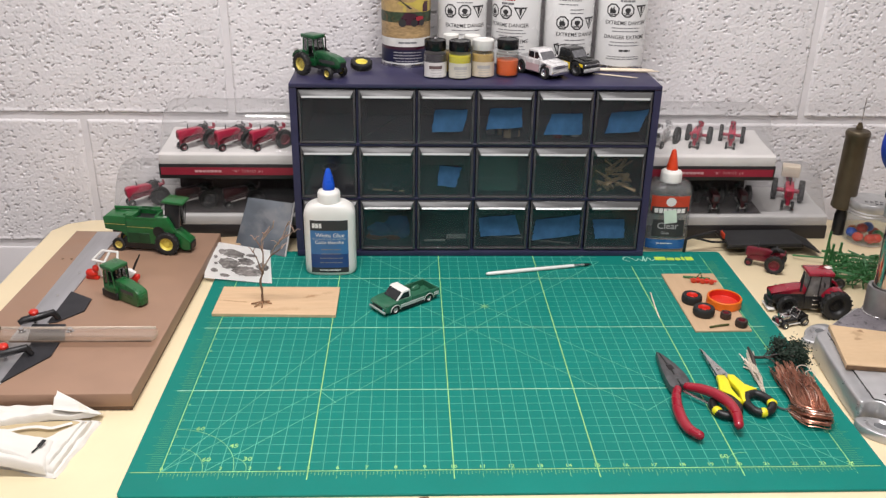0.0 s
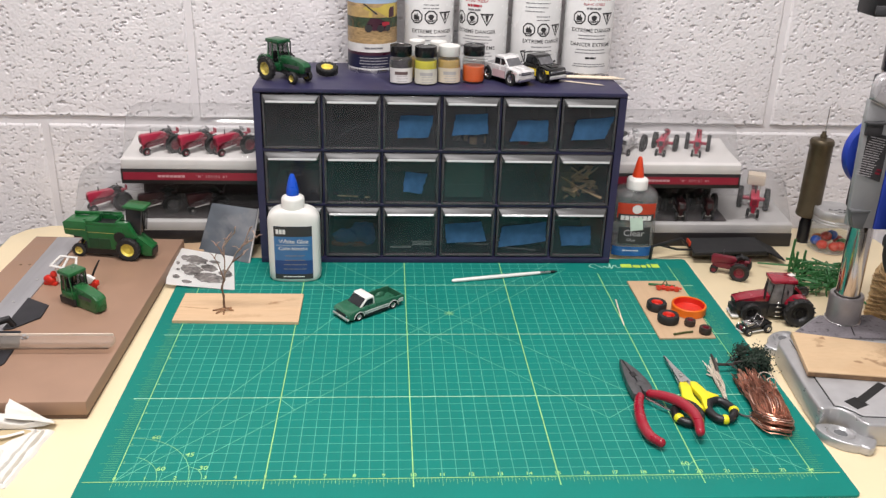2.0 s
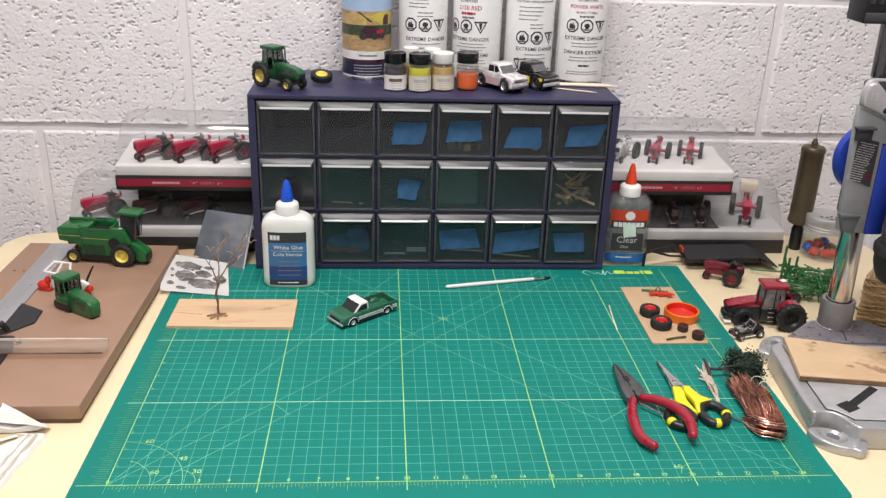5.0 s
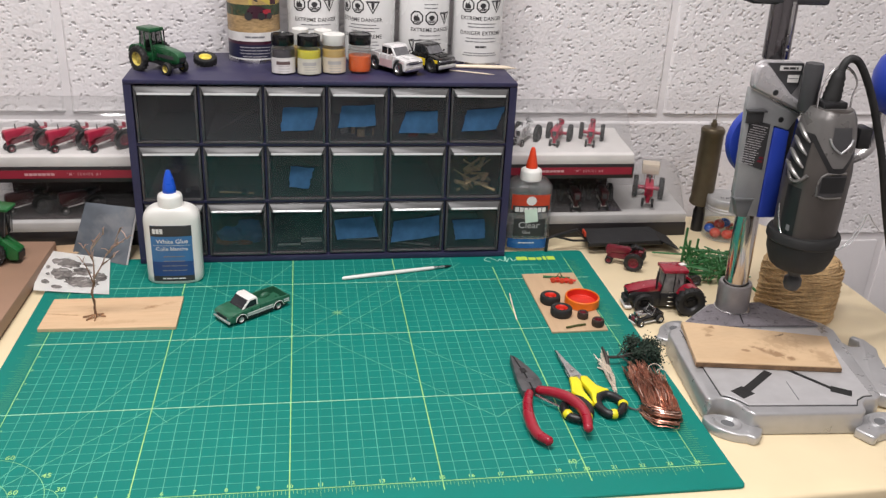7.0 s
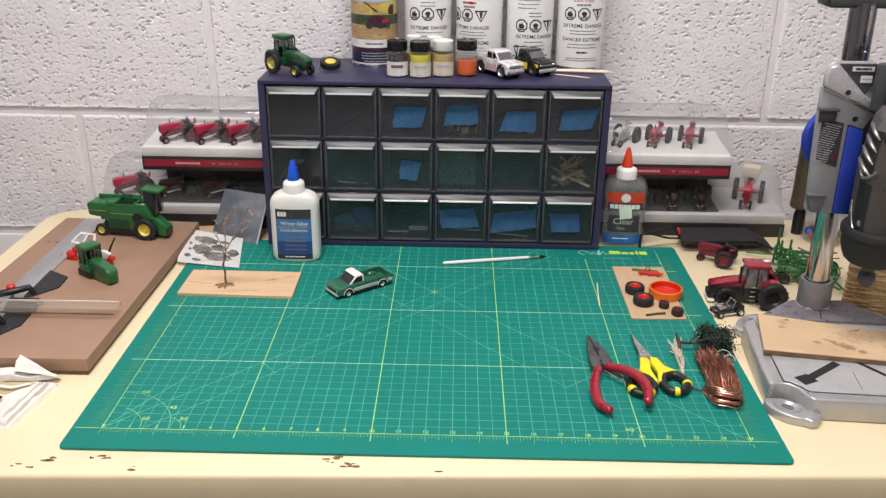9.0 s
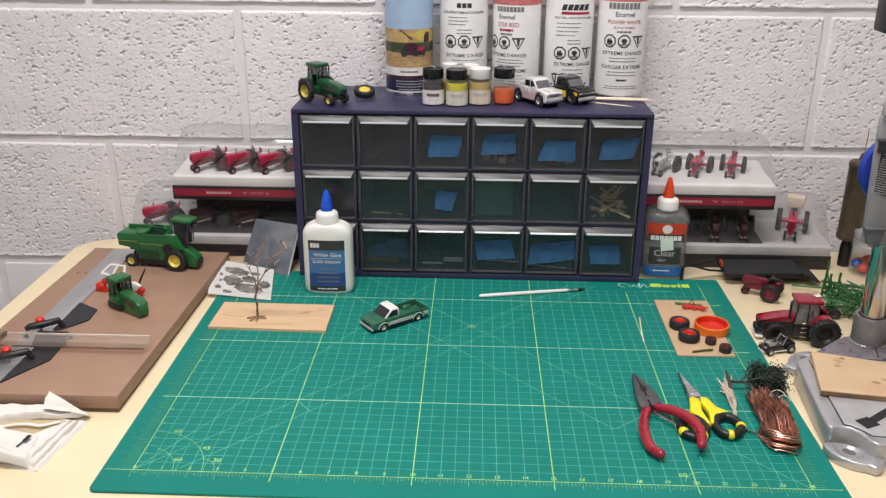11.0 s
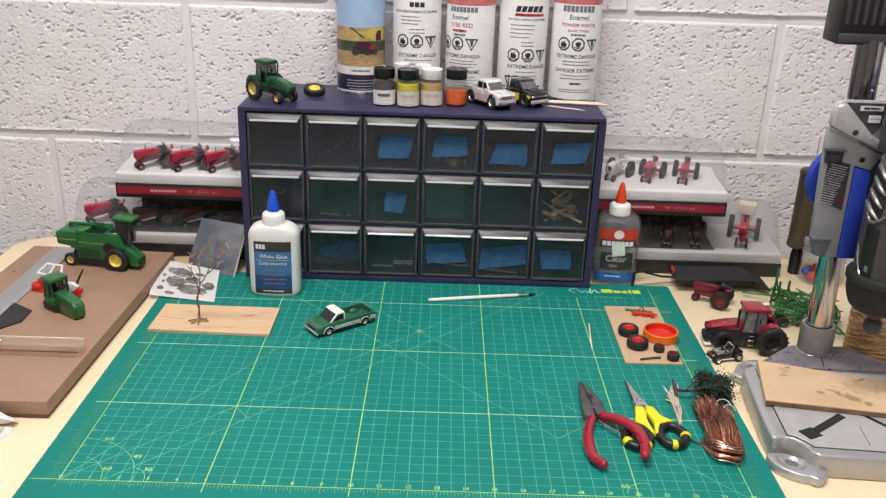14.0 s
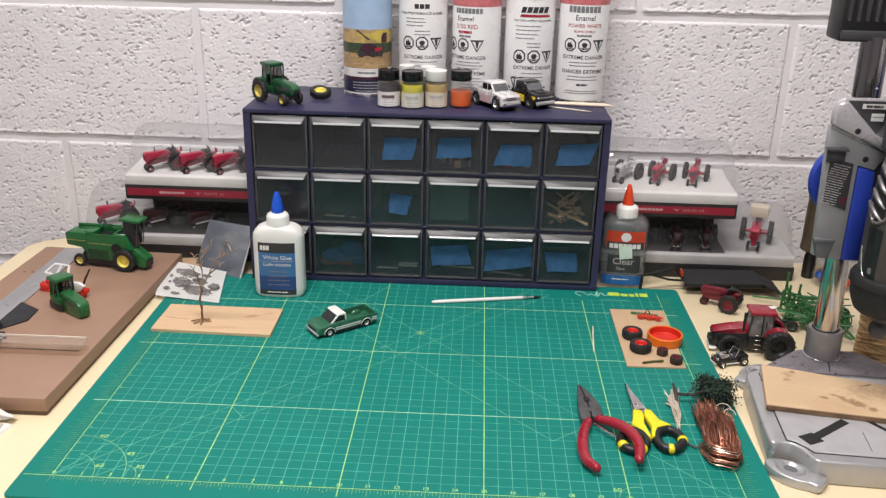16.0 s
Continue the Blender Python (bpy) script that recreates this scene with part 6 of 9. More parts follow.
for y in (-1, 1):
    part("gold_stripe", block(-0.0505, -0.0225, y * 0.0181 - 0.0002, y * 0.0181 + 0.0002, 0.0368, 0.0374), GOLDLINE, comb)
    part("gold_stripe", block(-0.0205, 0.0150, y * 0.0187 - 0.0002, y * 0.0187 + 0.0002, 0.0345, 0.0351), GOLDLINE, comb)
    part("side_vent", rod(0.0074, 0.0014, (0.0215, y * 0.0186, 0.0300), "y", n=20), BLACK, comb)
    # dark panel paints the shade low on the side between the wheels
    part("side_panel", fuse(block(-0.0195, 0.0090, y * 0.0187 - 0.0004, y * 0.0187 + 0.0004, 0.0130, 0.0270, 0.0003, 1), block(-0.0060, -0.0052, y * 0.0192 - 0.0003, y * 0.0192 + 0.0003, 0.0135, 0.0265)), SHADEGREEN, comb)
    part("panel_seam", block(-0.0205, -0.0199, y * 0.0187 - 0.0003, y * 0.0187 + 0.0003, 0.0200, 0.0430), SHADEGREEN, comb)
    wheel(comb, 0.0152, 0.0115, (0.0318, y * 0.0205, 0.0152), RIMYELLOW, 18, "front_wheel")
    wheel(comb, 0.0088, 0.0052, (-0.0345, y * 0.0165, 0.0088), DULLYELLOW, 14, "rear_wheel")
part("rear_axle", rod(0.0022, 0.032, (-0.0345, 0, 0.0088), "y", n=10), BLACK, comb)

# ---- green tractor and a white and red implement on the board ----
BOARDGREEN = material("mid_green_toy_paint", (0.016, 0.115, 0.032), 0.3, vary=0.12, grain=120, coat=0.2)
board_tractor = cab_tractor(pose(-0.4285, 0.3005, BT, 0, 0, -34), BOARDGREEN, DGREY, "green toy cab tractor without wheels on the cutter board", L=0.055, H=0.043, R=0.0125, r=0.0055, W=0.0225, wheels=False, steer=False, nose=0.001, low=0.0015, open_cab=True)
part("weight_block", block(0.030, 0.0445, -0.0060, 0.0060, 0.001, 0.010, 0.0012), BLACK, board_tractor)
imp = thing("toy_implement", pose(-0.447, 0.343, BT, 0, 0, -14), "white and red toy farm implement on the cutter board", "toy implement")
part("frame_tube", fuse(tube([(-0.020, -0.004, 0.026), (-0.010, 0.004, 0.036), (0.010, 0.004, 0.036), (0.013, -0.006, 0.024)], 0.0017, 8), tube([(-0.020, -0.004, 0.026), (0.013, -0.006, 0.024)], 0.0015, 8), tube([(0.0, 0.004, 0.036), (-0.004, -0.005, 0.025)], 0.0015, 8)), WHITE, imp)
part("post", fuse(tube([(-0.016, 0, 0.026), (-0.016, 0.003, 0.002)], 0.0014, 8), tube([(0.011, 0, 0.024), (0.012, 0.003, 0.002)], 0.0014, 8)), WHITE, imp)
part("side_plate", profile([(0.012, 0.004), (0.030, 0.009), (0.036, 0.016), (0.028, 0.020), (0.012, 0.019)], -0.007, -0.002, 0.0008), WHITE, imp)
part("red_shoe", fuse(ball(0.006, (-0.025, -0.002, 0.007), (1.3, 0.8, 1)), ball(0.004, (-0.019, -0.002, 0.014), (1, 0.8, 1.2)), box(0.016, 0.006, 0.004, (-0.024, -0.002, 0.0022), 0.001)), BRIGHTRED, imp)
part("red_shoe", fuse(box(0.016, 0.007, 0.009, (0.026, -0.002, 0.0048), 0.0015), box(0.006, 0.008, 0.006, (0.034, -0.002, 0.0085), 0.001)), BRIGHTRED, imp)
part("dark_rod", tube([(0.024, 0.004, 0.008), (0.030, 0.006, 0.022), (0.036, 0.008, 0.034)], [0.0012, 0.0014, 0.0009], 8), BLACK, imp)

# ---- folded white cloth ----
CLOTH = material("white_cotton_cloth", (0.72, 0.70, 0.65), 0.92, vary=0.04, grain=30, bump=0.6, fine=1100, stain=(0.66, 0.56, 0.38), amount=-0.1, patch=18)
# the white cloth again, darkened to cream for shade inside the fold
CLOTHSHADE = material("shaded_cloth_inside", (0.50, 0.40, 0.24), 0.92, vary=0.08, grain=30, bump=0.6, fine=1100)


def pillow(a, b, c, d, z0, thick, seed, taper=0.0, ripple=0.0012, peak=None, lift=0.0):
    """One folded layer over the four-cornered footprint a, b, c, d: soft edges, ripples, and maybe a raised corner or a lifted end."""
    a, b, c, d = [Vector(q) for q in (a, b, c, d)]

    def place(u, v):
        p = (a * (1 - u) + b * u) * (1 - v) + (d * (1 - u) + c * u) * v
        n1 = noise.noise(Vector((p.x * 28, p.y * 60, seed)))
        n2 = noise.noise(Vector((p.x * 90, p.y * 110, seed + 5.0)))
        edge = min(u * 40, (1 - u) * 40, v * 14, (1 - v) * 14, 1.0)
        h = thick * (1 - taper * u) * math.sqrt(max(1 - (1 - edge) ** 2, 0.0)) + edge * (ripple * 2.2 * n1 + ripple * n2)
        q = Vector((p.x + 0.0025 * n1, p.y + 0.003 * n1 + 0.0012 * n2, z0 + max(h, 0.0) + lift * (1 - u)))
        if peak:
            k = math.exp(-(((p - Vector(peak[:2])).length) / peak[3]) ** 2)
            q.z += peak[2] * k ** 0.7
        return q
    bm = sheet(90, 44, place)
    rim = [v for v in bm.verts if v.is_boundary]
    got = bmesh.ops.extrude_edge_only(bm, edges=[e for e in bm.edges if e.is_boundary])
    for v in got["geom"]:
        if isinstance(v, bmesh.types.BMVert):
            v.co.z = max(0.0002, v.co.z - 0.001)
    return bm


cloth = thing("folded_cloth", pose(0, 0, 0), "crumpled white cotton rag folded on the bench", "cloth")
part("fold", pillow((-0.56, 0.040), (-0.3925, -0.003), (-0.3800, 0.0775), (-0.56, 0.096), 0.0, 0.0036, 1.0, 0, 0.0007), CLOTH, cloth)
part("inner_fold", pillow((-0.56, 0.044), (-0.404, 0.034), (-0.388, 0.074), (-0.56, 0.086), 0.0034, 0.0022, 9.0, 0.4, 0.0005), CLOTHSHADE, cloth, "inside of the fold, darker cream for its shade")
part("fold", pillow((-0.432, 0.0075), (-0.3955, 0.0005), (-0.3860, 0.0730), (-0.3975, 0.0610), 0.0034, 0.0046, 2.0, 0, 0.0008), CLOTH, cloth)
part("fold", pillow((-0.440, 0.0110), (-0.4010, 0.0035), (-0.3905, 0.0690), (-0.4040, 0.0540), 0.0072, 0.0036, 6.0, 0, 0.0008), CLOTH, cloth)
part("fold", pillow((-0.56, 0.005), (-0.4010, -0.0010), (-0.4060, 0.0380), (-0.56, 0.0260), 0.0030, 0.0085, 7.0, 0, 0.0009, lift=0.042), CLOTH, cloth)
part("fold", pillow((-0.56, 0.007), (-0.4065, 0.0040), (-0.4085, 0.0355), (-0.56, 0.0245), 0.0105, 0.0045, 3.0, 0.25, 0.0012, lift=0.042), CLOTH, cloth)
part("fold", pillow((-0.56, 0.0525), (-0.3905, 0.0790), (-0.3815, 0.0860), (-0.56, 0.098), 0.0055, 0.0085, 4.0, 0.6, 0.0016, (-0.4235, 0.0880, 0.0040, 0.0120)), CLOTH, cloth)


def flap(u, v):
    """The turned-up corner: from a raised tip down to the fold's end, creased where it leaves the stack."""
    tip, low, end = Vector((-0.4225, 0.0950, 0.0255)), Vector((-0.4215, 0.0760, 0.0165)), Vector((-0.3780, 0.0810, 0.0075))
    v *= 0.96
    p = (tip * (1 - u) + low * u) * (1 - v) + end * v
    n1 = noise.noise(Vector((p.x * 70, p.y * 90, 2.0)))
    return p + Vector((0, 0, 0.0022 * math.sin(math.pi * u) * (1 - v) + 0.0012 * n1 - 0.0010 * math.sin(9 * u + 5 * v) * (1 - v)))


part("turned_corner", sheet(26, 26, lambda u, v: flap(1 - u, v)), CLOTH, cloth)
part("corner_back", thicken(sheet(12, 12, lambda u, v: flap(0, v) * (1 - u) + Vector((-0.4260 + 0.046 * v, 0.0990 - 0.010 * v, 0.0060 - 0.003 * v)) * u), 0.0010), CLOTH, cloth)
part("tongue", tube(smooth_line([(-0.56, 0.054, 0.0088), (-0.47, 0.0560, 0.0085), (-0.455, 0.0550, 0.0088), (-0.443, 0.0590, 0.0088), (-0.430, 0.0605, 0.0088), (-0.417, 0.0590, 0.0085), (-0.402, 0.0680, 0.0075)], 6), 0.0020, 8, flat=0.3), CLOTH, cloth)
part("hem_tag", fuse(box(0.0085, 0.0035, 0.0014, (0.004, 0, 0), 0.0004), tube([(0, 0, 0), (-0.009, 0.0005, 0.0002)], 0.0007, 6)), BLACK, cloth, "small black tag").matrix_local = pose(-0.4128, 0.0200, 0.0172, 0, -4, 76)

# ---- propped slate card, wood offcut, printed paper ----
slab = thing("slate_panel", pose(0, 0, 0), "dark grey scuffed panel leaning on the display box", "panel")
bl, br, tr, tl = Vector((-0.327, 0.4815, 0.0034)), Vector((-0.2555, 0.4455, 0.0034)), Vector((-0.2475, 0.5035, 0.0575)), Vector((-0.3085, 0.5045, 0.0655))
quad = bmesh.new()
n_ = (br - bl).cross(tl - bl).normalized()
vs = [quad.verts.new(p) for p in (bl, br, tr, tl)]
quad.faces.new(vs)
got = bmesh.ops.extrude_face_region(quad, geom=quad.faces[:])
bmesh.ops.translate(quad, verts=[v for v in got["geom"] if isinstance(v, bmesh.types.BMVert)], vec=-n_ * 0.004)
bmesh.ops.recalc_face_normals(quad, faces=quad.faces)
part("panel", bevelled(quad, 0.0008, 2), SLATE, slab)
edge = (br - tr).normalized()
part("pale_edge", tube([tr - n_ * 0.0022 + Vector((0.0006, 0, 0.001)), br - n_ * 0.0022 + Vector((0.0003, 0, 0.0006))], 0.0013, 6), SNOWGREY, slab, "bare pale edge")
part("wood_offcut", block(-0.016, 0.016, -0.014, 0.014, 0, 0.007, 0.001), BALSA, None).matrix_world = pose(-0.333, 0.492, 0.0, 0, 0, 8)
tagged(bpy.data.objects["wood_offcut"], "small tan wood offcut behind the printed paper", "wood")

PA, PB, PC, PD = Vector((-0.3455, 0.376, 0.0065)), Vector((-0.260, 0.3645, 0.0042)), Vector((-0.275, 0.4555, 0.0085)), Vector((-0.3615, 0.4765, 0.014))


def paper_at(u, v, lift=0.0):
    p = (PA * (1 - u) + PB * u) * (1 - v) + (PD * (1 - u) + PC * u) * v
    return Vector((p.x, p.y, p.z + 0.0015 * math.sin(math.pi * v) * (1 - 0.4 * u) + lift))


paper = thing("printed_paper", pose(0, 0, 0), "curled white paper with grey printed shapes lying on the mat", "paper")
part("paper_sheet", thicken(sheet(16, 16, paper_at), 0.0003), PAPER, paper)
PRINT = material("grey_print_blot", (0.165, 0.15, 0.14), 0.8, vary=0.5, grain=260, stain=(0.4, 0.38, 0.36), amount=0.18, patch=120)
rng = random.Random(12)
for cu, cv, ru, rv in ((0.42, 0.70, 0.19, 0.13), (0.36, 0.42, 0.17, 0.15), (0.62, 0.25, 0.24, 0.14), (0.87, 0.42, 0.10, 0.12), (0.62, 0.52, 0.13, 0.10), (0.30, 0.10, 0.08, 0.04), (0.14, 0.20, 0.06, 0.05), (0.12, 0.86, 0.05, 0.04), (0.15, 0.55, 0.03, 0.05), (0.70, 0.72, 0.09, 0.05), (0.25, 0.72, 0.06, 0.08), (0.16, 0.38, 0.03, 0.03)):
    wob = [rng.uniform(0.85, 1.14) for _ in range(28)]
    part("printed_shape", sheet(28, 3, lambda u, v: paper_at(min(max(cu + 0.95 * ru * wob[int(u * 28) % 28] * v * math.cos(u * 2 * math.pi), 0.01), 0.99), min(max(cv + 0.95 * rv * wob[int(u * 28) % 28] * v * math.sin(u * 2 * math.pi), 0.01), 0.99), 0.0004)), PRINT, paper)

# ---- pine strip with a wire tree ----
base = thing("wire_tree", pose(0, 0, 0), "twisted brown wire tree standing on a pine strip", "model tree")
part("pine_strip", prism([(-0.3175, 0.2815), (-0.1745, 0.2775), (-0.1745, 0.3495), (-0.3165, 0.351)], MT, MT + 0.004, 0.0004, 1), PINE, base, "pale pine strip")
BARK = material("dark_wire", (0.17, 0.095, 0.06), 0.5, 0.2, vary=0.3, grain=300)
PINKW = material("bare_copper_tip", (0.42, 0.28, 0.22), 0.4, 0.4, vary=0.2)
zb = MT + 0.0045
fork = Vector((-0.259, 0.3035, 0.052))
trunk = smooth_line([(-0.2625, 0.3035, zb), (-0.2615, 0.3035, 0.02), (-0.2625, 0.3035, 0.036), tuple(fork)], 4)
part("trunk", fuse(tube(trunk, [0.0014] * 3 + [0.001] * (len(trunk) - 3), 8), tube([p + Vector((0.0012 * math.sin(k * 1.3), 0.0012 * math.cos(k * 1.3), 0)) for k, p in enumerate(trunk)], 0.0009, 6)), BARK, base)
ROOTM = material("orange_brown_wire", (0.30, 0.165, 0.085), 0.5, 0.2, vary=0.3, grain=300)
for tip in ((-0.2755, 0.304, 0), (-0.2515, 0.3045, 0), (-0.2615, 0.2945, 0), (-0.2705, 0.2965, 0), (-0.255, 0.3105, 0)):
    part("root", tube(smooth_line([(-0.262, 0.3035, zb + 0.004), ((-0.262 + tip[0]) / 2, (0.3035 + tip[1]) / 2, zb + 0.0018), (tip[0], tip[1], zb + 0.0003)], 3), 0.0009, 6), ROOTM, base)
for pts in ([(-0.259, 0.3035, 0.052), (-0.2575, 0.304, 0.072), (-0.2585, 0.304, 0.088), (-0.2545, 0.304, 0.097)], [(-0.2585, 0.304, 0.088), (-0.25, 0.302, 0.099), (-0.2435, 0.301, 0.108)], [(-0.2575, 0.304, 0.075), (-0.2625, 0.307, 0.084), (-0.2665, 0.308, 0.09)], [(-0.259, 0.3035, 0.054), (-0.2485, 0.301, 0.071), (-0.243, 0.300, 0.083), (-0.231, 0.3, 0.097)], [(-0.243, 0.300, 0.083), (-0.235, 0.303, 0.092), (-0.2285, 0.305, 0.108)], [(-0.2365, 0.3, 0.091), (-0.228, 0.298, 0.097), (-0.2195, 0.298, 0.104)], [(-0.2485, 0.301, 0.071), (-0.2385, 0.297, 0.08), (-0.235, 0.296, 0.084)], [(-0.2595, 0.3035, 0.046), (-0.265, 0.308, 0.062), (-0.2695, 0.309, 0.073)], [(-0.231, 0.3, 0.097), (-0.224, 0.303, 0.0965)], [(-0.2545, 0.304, 0.097), (-0.2475, 0.306, 0.106)]):
    line = smooth_line(pts, 3)
    n = len(line)
    part("branch", tube(line, [0.001 * (1 - 0.6 * k / (n - 1)) for k in range(n)], 6), BARK if pts[-1][2] < 0.095 else PINKW, base)
twigs = random.Random(41)
for x, y, zz in ((-0.2545, 0.304, 0.097), (-0.2435, 0.301, 0.108), (-0.2665, 0.308, 0.090), (-0.231, 0.300, 0.097), (-0.2285, 0.305, 0.108), (-0.2195, 0.298, 0.104), (-0.235, 0.296, 0.084), (-0.2695, 0.309, 0.073), (-0.2385, 0.3, 0.088), (-0.2575, 0.304, 0.080)):
    for k in range(2):
        d = Vector((twigs.uniform(-0.008, 0.008), twigs.uniform(-0.006, 0.006), twigs.uniform(0.002, 0.008)))
        part("twig", tube([(x, y, zz - 0.002), Vector((x, y, zz)) + d * 0.5 + Vector((0, 0, 0.001)), Vector((x, y, zz)) + d], [0.0006, 0.0005, 0.0003], 5), PINKW, base)

# ---- paint brush, fine sticks ----
brush = thing("paint_brush", pose(0, 0, 0), "thin white paint brush with a dark tip on the mat", "paint brush")
b0, b1 = Vector((0.009, 0.389, MT + 0.0026)), Vector((0.150, 0.4185, MT + 0.0026))
at_ = lambda k: b0 + (b1 - b0) * k
part("handle", tube([at_(0), at_(0.02), at_(0.3), at_(0.6), at_(0.83)], [0.0014, 0.0023, 0.0026, 0.0024, 0.0021], 10), WHITE, brush)
part("ferrule", tube([at_(0.825), at_(0.93)], [0.0021, 0.0017], 10), STEEL, brush)
part("bristles", tube([at_(0.928), at_(0.96), at_(1.0)], [0.0017, 0.0018, 0.0004], 10), BLACK, brush)
for a, b in (((0.2085, 0.338), (0.2035, 0.290)), ((0.2065, 0.322), (0.2025, 0.273))):
    tagged(part("thin_stick", tube([(*a, MT + 0.0014), (*b, MT + 0.0012)], 0.0008, 6), TOOTH, None), "thin pale stick lying on the mat", "stick", "thin sticks on the mat")

# ---- thin wood panel with parts laid out ----
panel = thing("thin_plywood", pose(0, 0, 0), "thin tan wood panel lying on the mat under small parts", "wood panel")
part("panel_sheet", prism([(0.2355, 0.2405), (0.301, 0.2415), (0.304, 0.391), (0.2355, 0.390)], MT, MT + 0.0022, 0.0003, 1), BALSA, panel)
PT = MT + 0.0024
ring = thing("orange_lid", pose(0.2885, 0.3045, PT), "orange plastic lid, red inside, upturned on the panel", "lid")
part("outer_rim", lathe([(0.0195, 0), (0.0205, 0.0008), (0.0205, 0.0098), (0.0197, 0.0108), (0.0186, 0.0106), (0.0184, 0.0016), (0, 0.0014), (0, 0.0)], 48), ORANGE, ring)
part("inner_liner", lathe([(0.0, 0.0018), (0.0165, 0.0018), (0.0182, 0.0026), (0.0183, 0.0098), (0.0178, 0.0100), (0.0172, 0.0035), (0.016, 0.0026), (0, 0.0026)], 48), BRIGHTRED, ring, "red liner")
BROWNRUBBER = material("brown_black_rubber", (0.040, 0.022, 0.016), 0.6, vary=0.25, grain=150)
for x, y, r, w, rim, rot in ((0.2515, 0.3115, 0.0122, 0.010, BRIGHTRED, 0), (0.2562, 0.2795, 0.0127, 0.010, BRIGHTRED, 30), (0.2795, 0.2705, 0.0064, 0.0075, DRED, 0), (0.2915, 0.2515, 0.0072, 0.008, DRED, 0)):
    w_ = thing("spare_toy_wheelset", pose(x, y, PT, 0, 0, rot), "loose black toy tractor tyre with red hub lying flat", "toy tyre", "loose toy tyres")
    tyre_ = wheel(w_, r, w, (0, 0, w / 2), rim, 0, tilt=(90, 0, 0), tyre=None if r > 0.01 else BROWNRUBBER)
    for k in range(8 if r > 0.01 else 0):
        a = radians(45 * k + 10)
        part("hub_hole", rod(0.0011, 0.0007, (0.345 * r * math.cos(a), -0.035 * w, 0.345 * r * math.sin(a)), "y", n=8), DRED, tyre_)
        part("hub_hole", rod(0.0011, 0.0007, (0.345 * r * math.cos(a), 0.035 * w, 0.345 * r * math.sin(a)), "y", n=8), DRED, tyre_)
tagged(part("green_stick", tube([(0.2535, 0.2465, PT + 0.0013), (0.2665, 0.2505, PT + 0.0013), (0.2775, 0.2525, PT + 0.0013)], 0.0013, 7), material("dark_olive", (0.06, 0.07, 0.015), 0.6), None), "short dark green stick on the wood panel", "stick")
frame_bits = thing("toy_hitch_parts", pose(0.279, 0.3655, PT, 0, 0, -12), "small red and green toy hitch parts on the wood panel", "toy parts")
for k in range(5):
    part("red_roller", rod(0.0032, 0.004, (-0.009 + 0.0055 * k, -0.004 + 0.002 * (k % 2), 0.0032), "y", n=14, bevel=0.0005), BRIGHTRED if k % 2 else REDLAB, frame_bits)
part("red_bar", tube([(-0.013, -0.0035, 0.0042), (0.019, -0.0035, 0.0042)], 0.0014, 6), BRIGHTRED, frame_bits)
part("green_bar", fuse(tube([(-0.021, 0.008, 0.0015), (0.012, 0.007, 0.0022)], 0.0015, 6), tube([(-0.004, 0.008, 0.002), (-0.001, 0.004, 0.011), (0.003, 0.008, 0.002)], 0.0009, 6)), GREEN, frame_bits)

# ---- long-nose pliers ----
pl = thing("pliers", pose(0, 0, MT), "long-nose pliers with red dipped handles lying open", "pliers")
JAW = material("dark_forged_steel", (0.13, 0.13, 0.135), 0.4, 0.6, vary=0.15, grain=120)
GRIP = material("red_dipped_grip", (0.30, 0.006, 0.022), 0.28, vary=0.06, grain=40, coat=0.4)
part("jaw", prism([(0.1738, 0.1822), (0.1752, 0.1822), (0.1786, 0.1540), (0.1800, 0.1450), (0.1815, 0.1185), (0.1765, 0.1115), (0.1712, 0.1150), (0.1703, 0.1305), (0.1712, 0.1530)], 0.003, 0.0105, 0.0013), JAW, pl)
part("jaw", prism([(0.1757, 0.1820), (0.1800, 0.1748), (0.1876, 0.1572), (0.1930, 0.1383), (0.1938, 0.1260), (0.1895, 0.1165), (0.1824, 0.1185), (0.1808, 0.1450), (0.1796, 0.1540)], 0.0032, 0.0108, 0.0013), JAW, pl)
part("pivot", rod(0.0042, 0.0108, (0.1822, 0.1320, 0.0056), n=24, bevel=0.0005), JAW, pl)
part("jaw_slot", box(0.0058, 0.0080, 0.0005, (0.1802, 0.1500, 0.0108), 0, 1, (0, 0, 12)), BLACK, pl)
part("jaw_teeth", box(0.0009, 0.0200, 0.0004, (0.1772, 0.1665, 0.0106), 0, 1, (0, 0, 7)), BLACK, pl)
for pts in ([(0.1780, 0.1140, 0.007), (0.1730, 0.1000, 0.007), (0.1695, 0.0830, 0.0075), (0.1680, 0.0650, 0.0075), (0.1700, 0.0475, 0.0075), (0.1770, 0.0370, 0.0075)], [(0.1890, 0.1175, 0.008), (0.2000, 0.1085, 0.011), (0.2105, 0.0960, 0.013), (0.2180, 0.0800, 0.0135), (0.2195, 0.0630, 0.013), (0.2165, 0.0470, 0.012)]):
    ln = smooth_line(pts, 5)
    n = len(ln)
    part("handle", fuse(tube(ln, [0.0044 + 0.0010 * math.sin(math.pi * k / (n - 1)) for k in range(n)], 14), ball(0.0046, ln[-1], n=14), ball(0.0043, ln[0], n=12)), GRIP, pl, "red dipped grip")
part("spring", tube([(0.184, 0.112, 0.006), (0.193, 0.101, 0.006), (0.203, 0.092, 0.005)], 0.0012, 6), STEEL, pl)

